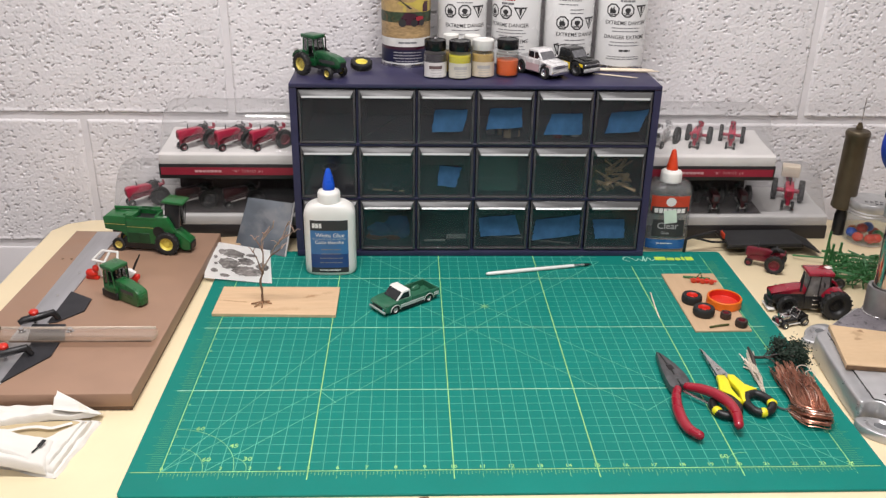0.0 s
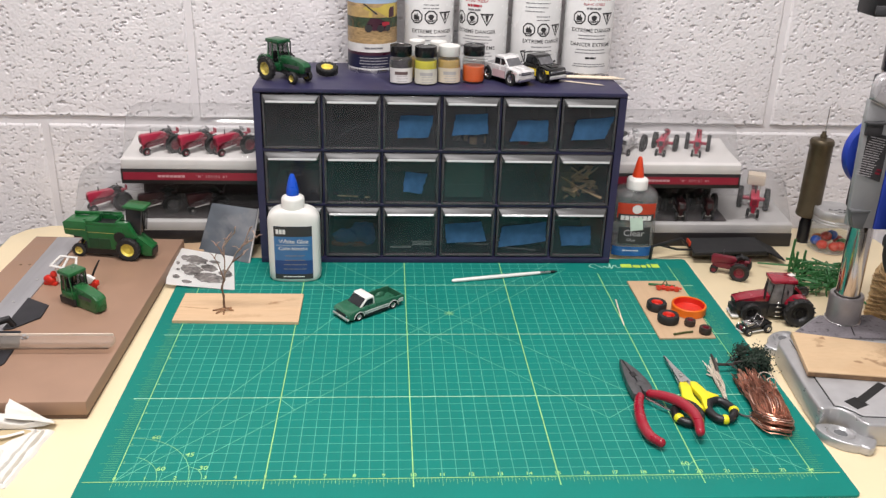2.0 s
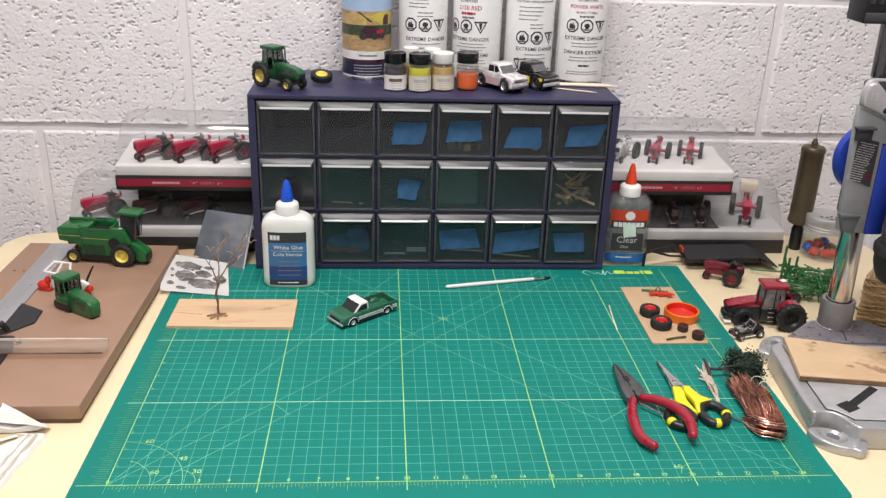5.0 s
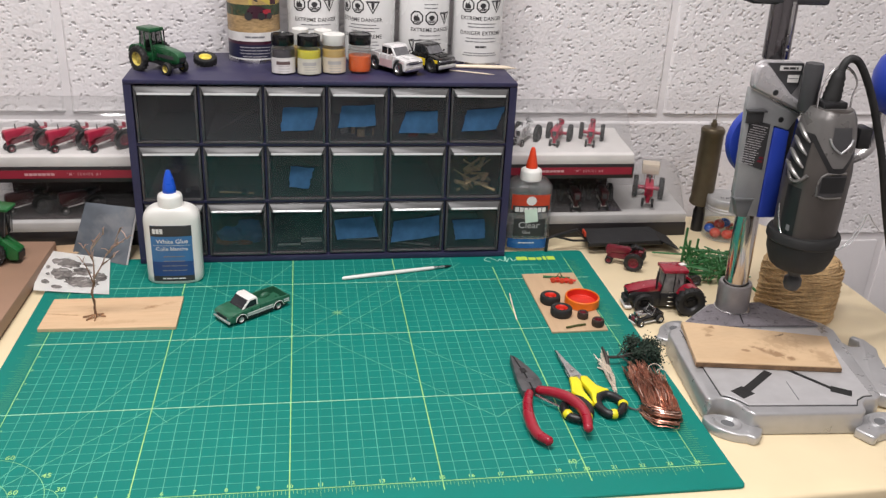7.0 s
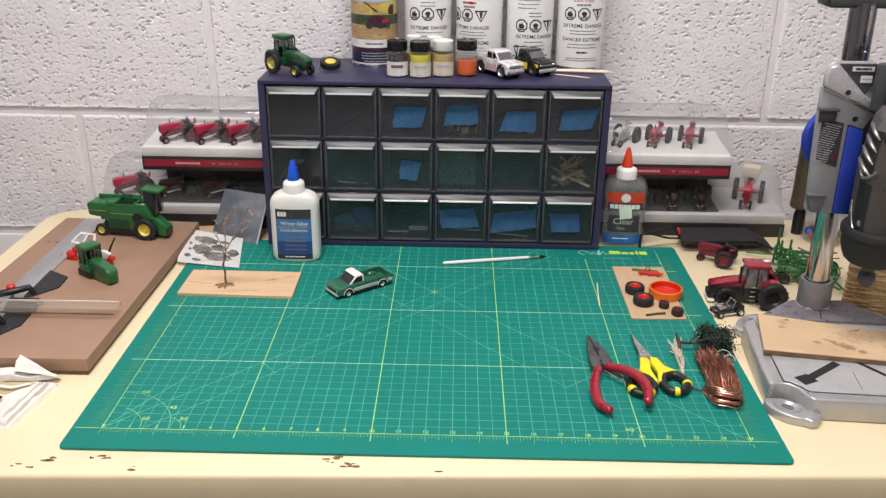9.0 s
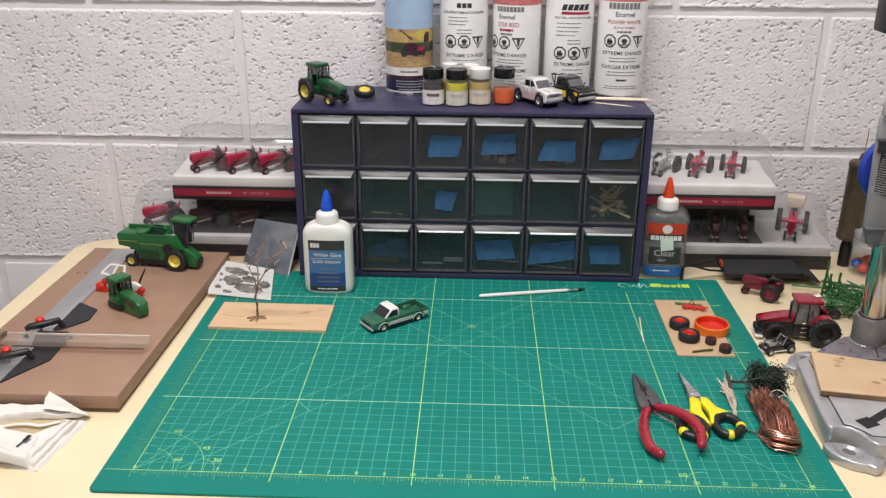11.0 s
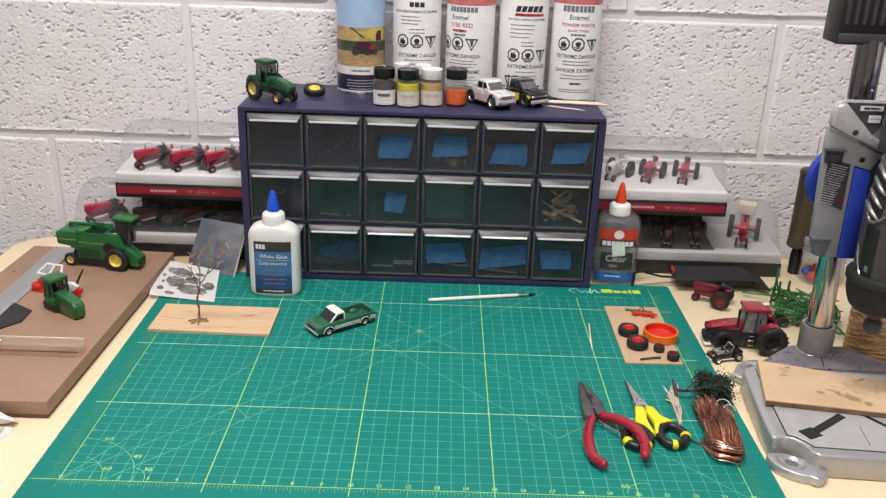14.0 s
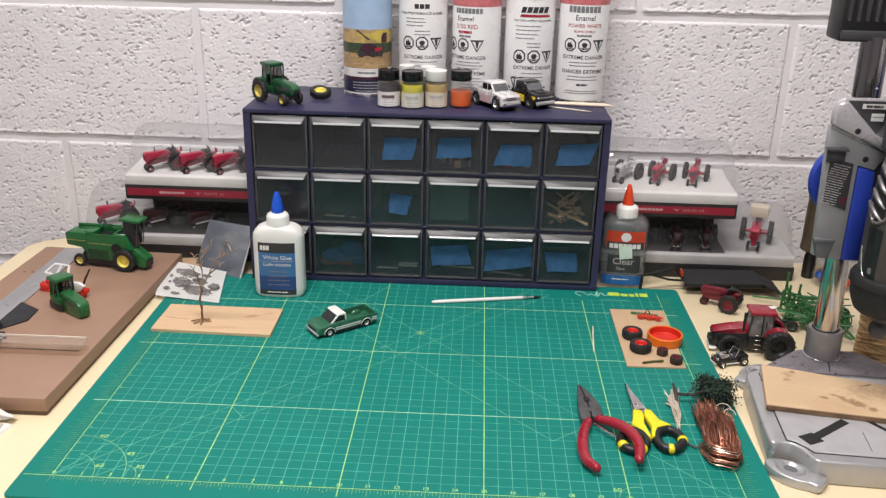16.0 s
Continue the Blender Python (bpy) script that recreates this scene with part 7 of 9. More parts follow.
# ---- yellow and black scissors ----
sc = thing("scissors", pose(0, 0, MT), "small scissors with yellow and black handles on the mat", "scissors")
YGRIP = material("yellow_grip_plastic", (0.8, 0.7, 0.02), 0.35, vary=0.05)
part("blade", prism([(0.2255, 0.1965), (0.2268, 0.1965), (0.2418, 0.1420), (0.2350, 0.1365), (0.2260, 0.1400), (0.2262, 0.1620)], 0.0035, 0.0052, 0.0004, 1), STEEL, sc)
part("blade", prism([(0.2258, 0.1950), (0.2275, 0.1930), (0.2380, 0.1440), (0.2270, 0.1400)], 0.0054, 0.0066, 0.0004, 1), STEEL, sc)
part("rivet", rod(0.0022, 0.0022, (0.2322, 0.1530, 0.0070), n=16, bevel=0.0004), CHROME, sc)
part("yellow_shank", prism([(0.2252, 0.1390), (0.2340, 0.1385), (0.2350, 0.1290), (0.2330, 0.1140), (0.2362, 0.0900), (0.2318, 0.0920), (0.2280, 0.1020), (0.2200, 0.1120), (0.2235, 0.1260)], 0.0022, 0.0088, 0.0018, 2), YGRIP, sc)
part("yellow_shank", prism([(0.2365, 0.1395), (0.2435, 0.1385), (0.2485, 0.1210), (0.2590, 0.1120), (0.2530, 0.1100), (0.2440, 0.1060), (0.2400, 0.0890), (0.2358, 0.0900), (0.2385, 0.1090), (0.2350, 0.1290)], 0.0026, 0.0094, 0.0018, 2), YGRIP, sc)


def loop(pts, r=0.0042):
    ring_ = [Vector(p) for p in pts]
    return tube(smooth_line(ring_ + [ring_[0]], 5)[:-1], r, 10, True)


for pts, bands in (([(0.2455, 0.1045, 0.0055), (0.2555, 0.1080, 0.0055), (0.2635, 0.1000, 0.0055), (0.2650, 0.0880, 0.0055), (0.2570, 0.0765, 0.0055), (0.2460, 0.0765, 0.0055), (0.2410, 0.0870, 0.0055), (0.2415, 0.0960, 0.0055)], ((0.2515, 0.0755), (0.2655, 0.0905))), ([(0.2180, 0.1060, 0.005), (0.2090, 0.0960, 0.005), (0.2055, 0.0830, 0.005), (0.2100, 0.0735, 0.005), (0.2200, 0.0710, 0.005), (0.2290, 0.0800, 0.005), (0.2300, 0.0920, 0.005), (0.2260, 0.1010, 0.005)], ((0.2070, 0.0785), (0.2245, 0.0730)))):
    o = part("finger_ring", loop(pts), BLACK, sc)
    for x, y in bands:
        part("yellow_band", ball(0.0047, (x, y, 0.0055), (1.1, 1.1, 1.0), 14), YGRIP, o)

# ---- bare wire: a silver fan and a copper hank ----
rng = random.Random(21)
fan = thing("silver_wire_fan", pose(0, 0, MT), "frayed silver wire strands lying on the mat", "wire")
SILW = material("tinned_wire", (0.82, 0.72, 0.6), 0.3, 0.35, vary=0.1)
for k in range(26):
    tip = Vector((0.264 + rng.uniform(-0.002, 0.016), 0.178 + rng.uniform(-0.016, 0.014), rng.uniform(0.001, 0.010)))
    mid = Vector((0.270 + rng.uniform(-0.004, 0.005), 0.148 + rng.uniform(-0.006, 0.006), rng.uniform(0.001, 0.007)))
    part("strand", tube(smooth_line([tip, mid, (0.2675 + rng.uniform(-0.0015, 0.0015), 0.118 + rng.uniform(-0.004, 0.006), rng.uniform(0.0012, 0.003))], 4), 0.0006, 4), SILW, fan)
part("lead", tube(smooth_line([(0.2675, 0.119, 0.002), (0.2665, 0.105, 0.003), (0.2715, 0.090, 0.002), (0.281, 0.083, 0.003), (0.293, 0.083, 0.006)], 4), 0.0009, 6), JAW, fan)
# paler copper on every sixth strand, painting the pink highlights of the hank
PALECOPPER = material("highlight_copper_wire", (0.97, 0.70, 0.58), 0.26, 1.0, vary=0.1, grain=200)
hank = thing("copper_wire_hank", pose(-0.001, -0.009, MT), "loose hank of bright copper wire lying on the mat", "wire")
for k in range(290):
    s = (k % 25) / 24
    full = math.sin(math.pi * (0.12 + 0.76 * s))
    top = Vector((0.2905 + 0.030 * s + rng.uniform(-0.003, 0.003), 0.162 - 0.022 * s + rng.uniform(-0.020, 0.006), rng.uniform(0.001, 0.010 + 0.010 * full)))
    q1 = Vector((0.2895 + 0.030 * s + rng.uniform(-0.003, 0.003), 0.130 - 0.014 * s + rng.uniform(-0.004, 0.004), 0.002 + rng.uniform(0.3, 1.0) * 0.019 * full))
    q2 = Vector((0.2880 + 0.030 * s + rng.uniform(-0.002, 0.002), 0.102 - 0.008 * s + rng.uniform(-0.004, 0.004), 0.002 + rng.uniform(0.3, 1.0) * 0.020 * full))
    low = Vector((0.2860 + 0.029 * s + rng.uniform(-0.0015, 0.0015), 0.078 - 0.005 * s + rng.uniform(-0.003, 0.003), 0.002 + rng.uniform(0, 0.015) * full))
    part("strand", tube(smooth_line([top, q1, q2, low], 3), 0.0005, 4), COPPER if k % 6 else PALECOPPER, hank)
for k in range(52):
    o, h = rng.uniform(-0.011, 0.009), rng.uniform(0.001, 0.017)
    part("strand", tube(smooth_line([(0.2835 + rng.uniform(-0.003, 0.003), 0.092 + o * 0.7, h * 0.6), (0.2860, 0.076 + o, h + 0.001), (0.2950, 0.069 + o * 0.8, h + 0.002), (0.3080, 0.071 + o, h), (0.3145 + rng.uniform(-0.002, 0.002), 0.088 + o * 0.6, h * 0.6)], 4), 0.0005, 4), COPPER if k % 6 else PALECOPPER, hank)
for cx, cy, q in ((0.3150, 0.1440, 0.0075), (0.3185, 0.1350, 0.0060)):
    part("loose_loop", tube([(cx + q * math.cos(a), cy + 0.8 * q * math.sin(a), 0.014 + 0.004 * math.sin(a)) for a in [j * 0.42 for j in range(14)]], 0.0005, 4), SILW, hank)

# ---- green model tree lying down ----
LEAFM = material("dark_green_foliage", (0.012, 0.027, 0.016), 0.8, vary=0.35, grain=200)
STEMM = material("dark_tree_stem", (0.035, 0.026, 0.022), 0.6, vary=0.3, grain=200)
tree = thing("model_tree", pose(0, 0, MT), "dark green bushy model tree lying on its side", "model tree")
part("trunk", fuse(tube(smooth_line([(0.2745, 0.170, 0.010), (0.288, 0.171, 0.009), (0.302, 0.172, 0.010), (0.326, 0.174, 0.013)], 4), 0.0016, 8), tube([(0.2735, 0.184, 0.014), (0.2745, 0.171, 0.010), (0.2740, 0.158, 0.003)], [0.0012, 0.0022, 0.0014], 7)), STEMM, tree)
limbs = []
for k in range(26):
    a = Vector((rng.uniform(0.284, 0.322), 0.172 + rng.uniform(-0.002, 0.002), 0.011))
    b = a + Vector((rng.uniform(0.006, 0.022), rng.uniform(-0.019, 0.024), rng.uniform(-0.007, 0.012)))
    b = Vector((min(b.x, 0.342), b.y, max(b.z, 0.002)))
    limbs.append((a, b))
    part("limb", tube([a, (a + b) / 2 + Vector((0, 0, 0.002)), b], 0.0006, 4), STEMM, tree)
leaf = bmesh.new()
clumps = [(a + (b - a) * rng.uniform(0.6, 1.05), rng.uniform(0.0022, 0.0046)) for a, b in limbs for _ in range(2) if b.x > 0.297]
for k in range(3400):
    c, q = clumps[rng.randrange(len(clumps))]
    p = c + Vector((rng.gauss(0, q), rng.gauss(0, q), rng.gauss(0, q * 0.8)))
    p.z = max(p.z, 0.001)
    d = Vector((rng.uniform(-1, 1), rng.uniform(-1, 1), rng.uniform(-1, 1))).normalized() * rng.uniform(0.0009, 0.0017)
    e = d.orthogonal().normalized() * 0.0010
    leaf.faces.new([leaf.verts.new(q_) for q_ in (p - d, p + e, p + d, p - e)])
tagged(part("foliage", leaf, LEAFM, tree), kind="stuff")

# ---- toys on the right of the mat ----
trailer = thing("toy_trailer", pose(0, 0, 0), "black toy gooseneck flatbed trailer on the bench", "toy trailer")
DECKM = material("worn_black_deck", (0.014, 0.014, 0.015), 0.75, vary=0.3, grain=90, bump=0.3)
part("deck", prism([(0.343, 0.452), (0.446, 0.457), (0.448, 0.507), (0.346, 0.503)], 0.0145, 0.0185, 0.0005, 1), DECKM, trailer)
part("ramp", fuse(sheet(4, 4, lambda u, v: (0.446 + 0.026 * u, 0.457 + 0.05 * v - 0.008 * u, 0.018 - 0.011 * u)), sheet(4, 4, lambda u, v: (0.446 + 0.026 * u, 0.457 + 0.05 * v - 0.008 * u, 0.0165 - 0.011 * u))), DECKM, trailer)
for y in (0.458, 0.500):
    part("side_rail", tube([(0.343, y, 0.0125), (0.45, y + 0.003, 0.0125)], 0.0022, 6), BLACK, trailer)
part("gooseneck", fuse(tube([(0.345, 0.478, 0.0145), (0.330, 0.474, 0.0290), (0.297, 0.466, 0.0240), (0.287, 0.463, 0.0220), (0.286, 0.463, 0.0)], 0.0022, 8), tube([(0.345, 0.470, 0.0145), (0.325, 0.470, 0.0150), (0.297, 0.466, 0.0235)], 0.0016, 8)), BLACK, trailer)
part("stop_lamp", block(0.341, 0.3432, 0.470, 0.484, 0.0195, 0.0265, 0.0004), REDLAB, trailer, "dull red plate")
for x in (0.386, 0.408):
    for y in (0.4555, 0.5015):
        wheel(trailer, 0.0066, 0.0045, (x, y, 0.0066), DGREY, 0)
old_tractor(pose(0.3935, 0.4135, 0, 0, 0, 152), DRED, "small dark red toy tractor beside the trailer", s=0.93)

RTP = material("red_tractor_paint", (0.27, 0.008, 0.024), 0.22, vary=0.06, grain=60, coat=0.5)
mag = cab_tractor(pose(0.4135, 0.3010, 0, 0, 0, 177) @ Matrix.Scale(0.94, 4), RTP, BLACK, "red toy cab tractor with large black tyres on the bench", L=0.092, H=0.057, R=0.0188, r=0.0128, W=0.026, fat=0.0105, glassy=True, nose=0.003, low=0.0235, ahead=0.017)
part("engine_side", profile([(0.026, 0.012), (0.068, 0.010), (0.0755, 0.015), (0.0770, 0.0235), (0.070, 0.0262), (0.026, 0.027)], -0.0102, 0.0102, 0.0020), BLACK, mag)
part("belly", block(-0.012, 0.058, -0.0105, 0.0105, 0.005, 0.022, 0.002), BLACK, mag)
part("front_weight", prism([(0.072, -0.010), (0.0795, -0.008), (0.0795, 0.008), (0.072, 0.010)], 0.009, 0.017, 0.0012), BLACK, mag)
part("nose_plate", prism([(0.070, -0.012), (0.079, -0.012), (0.079, 0.012), (0.070, 0.012)], 0.003, 0.0055, 0.0005), WHITE, mag, "white plate")
for k in range(4):
    part("step", box(0.0075, 0.0012, 0.0011, (0.024, 0.0185, 0.010 + 0.0062 * k), 0.0002, 1), STEEL, mag)
    part("step", box(0.0075, 0.0012, 0.0011, (0.024, -0.0185, 0.010 + 0.0062 * k), 0.0002, 1), STEEL, mag)
part("roof_sticker", box(0.008, 0.007, 0.0004, (0.006, -0.005, 0.0572), 0, 1, (0, 0, 20)), WHITE, mag, "white sticker")
for y in (-1, 1):
    part("mirror", fuse(tube([(0.016, y * 0.014, 0.045), (0.018, y * 0.021, 0.046)], 0.0005, 6), box(0.001, 0.0035, 0.006, (0.018, y * 0.0225, 0.045), 0.0003)), BLACK, mag)

rod_ = thing("toy_roadster", pose(0.3545, 0.2655, 0, 0, 0, -163), "small black toy roadster with chrome engine and red nose", "toy car")
part("body", profile([(-0.020, 0.003), (0.018, 0.003), (0.019, 0.008), (0.010, 0.010), (-0.002, 0.010), (-0.006, 0.013), (-0.020, 0.012)], -0.0068, 0.0068, 0.0012), BLACKPAINT, rod_)
part("nose", block(0.0165, 0.0193, -0.003, 0.003, 0.005, 0.0095, 0.0010), DRED, rod_, "red nose")
part("engine", fuse(block(0.005, 0.014, -0.005, 0.005, 0.008, 0.0135, 0.001), rod(0.0016, 0.011, (0.0095, 0.0035, 0.0125), "x", n=10), rod(0.0016, 0.011, (0.0095, -0.0035, 0.0125), "x", n=10)), CHROME, rod_, "chrome engine")
part("windscreen_frame", tube([(-0.003, -0.006, 0.0105), (-0.007, -0.006, 0.019), (-0.007, 0.006, 0.019), (-0.003, 0.006, 0.0105)], 0.0007, 6, True), CHROME, rod_)
for y in (-1, 1):
    part("headlight", ball(0.0017, (0.0185, y * 0.0050, 0.0098), n=12), CHROME, rod_, "chrome headlight")
    part("side_strip", block(-0.010, 0.008, y * 0.0072 - 0.0005, y * 0.0072 + 0.0005, 0.0030, 0.0042), WHITE, rod_, "white side strip")
part("bumper", box(0.0012, 0.0120, 0.0016, (0.0202, 0, 0.0040), 0.0004), WHITE, rod_, "white front bumper")
for x, r in ((0.0135, 0.0042), (-0.0135, 0.0052)):
    for y in (-1, 1):
        wheel(rod_, r, 0.0036, (x, y * 0.0085, r), CHROME, 0)

# ---- green toy cultivator ----
cul = thing("toy_cultivator", pose(0.4885, 0.3875, 0, 0, 0, -14), "green toy field cultivator with many tines on the bench", "toy implement")
PG = material("bright_green_plastic", (0.035, 0.16, 0.045), 0.4, vary=0.12, grain=120)
PALEGREEN = material("pale_green_plastic", (0.10, 0.26, 0.12), 0.4, vary=0.15, grain=120)
rng = random.Random(33)
for k in range(6):
    y = -0.034 + 0.0135 * k
    part("tool_bar", tube([(-0.034 - 0.003 * (k % 2), y, 0.016 + 0.002 * (k % 3)), (0.040, y + 0.004, 0.014)], 0.0017, 6), PG, cul)
for k in range(4):
    x = -0.030 + 0.021 * k
    part("cross_bar", tube([(x, -0.036, 0.0165), (x + 0.004, 0.036, 0.0175)], 0.0016, 6), PG, cul)
for k in range(96):
    c = Vector((rng.uniform(-0.030, 0.034), rng.uniform(-0.036, 0.036), rng.uniform(0.004, 0.024)))
    a, n = radians(rng.choice((0, 0, 8, -20, 35, 80)) + rng.uniform(-12, 12)), rng.uniform(0.008, 0.017)
    d = Vector((math.cos(a), math.sin(a), rng.uniform(-0.25, 0.25))) * n
    p, q = c - d, c + d
    p.z, q.z = max(p.z, 0.001), max(q.z, 0.001)
    part("frame_bar", tube([p, q], rng.uniform(0.0007, 0.0011), 5), PG if k % 3 else PALEGREEN, cul)
for k in range(44):
    x, y = rng.uniform(-0.036, 0.040), -0.034 + 0.0135 * rng.randrange(6) + rng.uniform(-0.002, 0.002)
    s = rng.choice((-1, 1))
    part("tine", tube(smooth_line([(x, y, 0.017), (x + 0.004 * s, y - 0.003, 0.0205 + rng.uniform(0, 0.004)), (x + 0.008 * s, y - 0.004, 0.012), (x + 0.005 * s, y - 0.001, 0.0012)], 3), 0.0009, 5), PG, cul)
for x, y, h in ((-0.033, 0.026, 0.052), (-0.030, 0.012, 0.040), (-0.038, 0.004, 0.036), (-0.016, 0.030, 0.036)):
    part("mast", fuse(tube([(x, y, 0.012), (x + 0.001, y, h)], 0.0016, 6), tube([(x + 0.006, y, 0.017), (x + 0.001, y, h * 0.7)], 0.0011, 6)), PG, cul)
part("drawbar", fuse(tube([(0.030, -0.030, 0.013), (0.046, -0.062, 0.008), (0.048, -0.074, 0.008)], 0.0016, 6), tube([(0.002, -0.034, 0.013), (0.040, -0.056, 0.008)], 0.0016, 6)), PG, cul)
part("drawbar", fuse(tube([(-0.036, 0.0, 0.012), (-0.064, 0.008, 0.006)], 0.0016, 6), tube([(-0.02, 0.03, 0.012), (-0.07, 0.045, 0.005)], 0.0012, 6)), PG, cul)
for x, y in ((0.038, 0.006), (0.040, 0.022), (-0.026, -0.040), (-0.030, -0.026)):
    wheel(cul, 0.0072, 0.0042, (x, y, 0.0072), DGREY, 0)

# ---- glass jar of small balls ----
LIDM = material("dull_tin_lid", (0.50, 0.50, 0.50), 0.38, 0.55, vary=0.1, grain=60)
jar = thing("glass_jar", pose(0.5605, 0.5100, 0), "glass jar with metal lid and coloured balls inside", "jar")
o = part("glass_wall", lathe([(0, 0.0004), (0.026, 0.0004), (0.0295, 0.003), (0.030, 0.008), (0.030, 0.037), (0.027, 0.045), (0.0262, 0.046), (0.0262, 0.0435), (0.0287, 0.036), (0.0287, 0.009), (0.0275, 0.0045), (0.025, 0.0022), (0, 0.0022)], 40), JARGLASS, jar)
part("lid", lathe([(0.0270, 0.0425), (0.0285, 0.0425), (0.0290, 0.044), (0.0280, 0.046), (0.0290, 0.048), (0.0280, 0.050), (0.0290, 0.052), (0.0290, 0.060), (0.0275, 0.0625), (0.0255, 0.0615), (0, 0.0615)], 48), LIDM, jar, "ridged metal lid")
for k, (dx, dy) in enumerate(((-0.012, -0.006), (-0.005, -0.008), (0.002, -0.006), (0.008, -0.009), (-0.002, -0.016), (0.004, -0.017))):
    part("pen_mark", tube(smooth_line([(dx - 0.002, dy - 0.002, 0.0617), (dx - 0.0005, dy + 0.002, 0.0617), (dx + 0.001, dy - 0.0016, 0.0617), (dx + 0.0022, dy + 0.001 * (k % 3), 0.0617)], 3), 0.0005, 5), INK, jar)
BALLS = [material("red_ball", (0.6, 0.03, 0.015), 0.3), material("orange_ball", (0.75, 0.2, 0.02), 0.3), material("blue_ball", (0.03, 0.12, 0.6), 0.3), material("green_ball", (0.05, 0.3, 0.06), 0.3)]
rng = random.Random(8)
for k in range(10):
    a, q, lv = k * 2.4 + 0.4, (0.0180 if k < 8 else 0.006), (0.0 if k < 8 else 0.009)
    part("ball", ball(0.0078, (q * math.cos(a), q * math.sin(a), 0.0100 + lv + rng.uniform(0, 0.001)), (1, 1, 0.85), n=16), BALLS[(0, 2, 0, 1, 0, 3, 1)[k % 7]], jar)

# ---- brass oiler standing by the wall ----
oil = thing("brass_oiler", pose(0.5335, 0.5360, 0), "dull brass oiler with thin spout and black tip", "oiler")
part("tip", lathe([(0, 0), (0.0085, 0), (0.0085, 0.03), (0.007, 0.036), (0.007, 0.042), (0, 0.042)], 20), BLACK, oil)
part("barrel", lathe([(0, 0.041), (0.0150, 0.041), (0.0166, 0.043), (0.0166, 0.048), (0.0158, 0.050), (0.0158, 0.146), (0.0166, 0.148), (0.0166, 0.152), (0.0145, 0.155), (0.006, 0.157), (0, 0.157)], 36), BRASS, oil)
part("fitting", lathe([(0.0045, 0.156), (0.0045, 0.161), (0.003, 0.163), (0.003, 0.166), (0, 0.166)], 14), BRASS, oil)
part("spout", rod(0.0008, 0.036, (0.0012, 0, 0.183), n=8), STEEL, oil)

# ---- ball of twine ----
tw = thing("twine_ball", pose(0.5490, 0.283, 0), "spool of tan jute twine standing on the bench", "twine")
part("core", lathe([(0, 0.001), (0.040, 0.001), (0.043, 0.01), (0.043, 0.060), (0.038, 0.070), (0.012, 0.071), (0.012, 0.03), (0, 0.03)], 36), TWINE, tw)
for layer in range(4):
    pts, turns = [], 24
    for k in range(turns * 20):
        a = 2 * math.pi * k / 20
        h = 0.003 + 0.064 * k / (turns * 20)
        if layer:
            h += (0.010, -0.010, 0.016)[layer - 1] * math.sin(a + layer)
        q = 0.0432 + 0.0007 * layer - (0.006 * max(0, (h - 0.058) / 0.01) if h > 0.058 else 0)
        h += 0.003 * math.sin(a * 0.37 + layer * 2) + 0.002 * math.sin(a * 1.63 + layer)
        q += 0.0008 * math.sin(a * 2.3 + layer)
        pts.append((q * math.cos(a), q * math.sin(a), min(max(h, 0.0022), 0.0705)))
    part("winding", tube(pts, 0.0011, 5), TWINE, tw)
for dx in (0.0, 0.0045):
    part("wrapper_end", tube(smooth_line([(0.034, 0.012, 0.066), (0.060 + dx, 0.016, 0.079), (0.0717 + dx, 0.017, 0.098), (0.0793 + dx * 0.3, 0.017, 0.117), (0.0915, 0.017, 0.104), (0.1040, 0.017, 0.093)], 4), 0.0009, 6, flat=0.4), LIP, tw, "clear plastic wrapper end")


# ---- drill stand with a rotary tool ----
press = thing("drill_stand", pose(0, 0, 0), "silver bench drill stand holding a grey rotary tool", "drill stand")
foot = part("base", prism([(0.3640, 0.2070), (0.3550, 0.2030), (0.3505, 0.1930), (0.3410, 0.100), (0.3395, 0.0720), (0.3425, 0.0680), (0.3500, 0.0710), (0.3590, 0.0695), (0.3655, 0.0610), (0.3690, 0.0480), (0.3740, 0.0420), (0.4800, 0.0350), (0.4855, 0.0390), (0.4890, 0.0500), (0.4970, 0.0570), (0.5080, 0.0570), (0.5160, 0.0620), (0.542, 0.190), (0.537, 0.2060), (0.487, 0.2610), (0.424, 0.2600)], 0.0, 0.0245, 0.0036, 3), CASTING, press, "silver painted casting")
for x, y, a in ((0.3560, 0.0480, -37), (0.5010, 0.0385, 33), (0.3720, 0.2290, 47)):
    lens = [(0.026 * math.cos(q), 0.0140 * math.copysign(abs(math.sin(q)) ** 1.3, math.sin(q))) for q in [2 * math.pi * k / 36 for k in range(36)]]
    bar_ = 0.016 if a < 0 else -0.016
    ear = part("ear", fuse(prism(lens, 0.0, 0.0098, 0.0026, 3), prism([(bar_ - 0.012, -0.010), (bar_ + 0.009, -0.010), (bar_ + 0.012, -0.004), (bar_ + 0.012, 0.010), (bar_ - 0.012, 0.010)], 0.0, 0.0100, 0.0026, 3), move(lathe([(0.0060, 0.0094), (0.0098, 0.0118), (0.0118, 0.0118), (0.0138, 0.0094), (0.0138, 0.0040), (0.0060, 0.0040)], 32, 0.78), pose(-0.003 if a < 0 else 0.003, 0, 0))), CASTING, foot)
    ear.matrix_local = pose(x, y, 0, 0, 0, a)
    part("ear_hole", move(lathe([(0, 0.0100), (0.0062, 0.0100), (0.0064, 0.0090), (0, 0.0090)], 24, 0.78), pose(-0.003 if a < 0 else 0.003, 0, 0)), GREYP, ear)
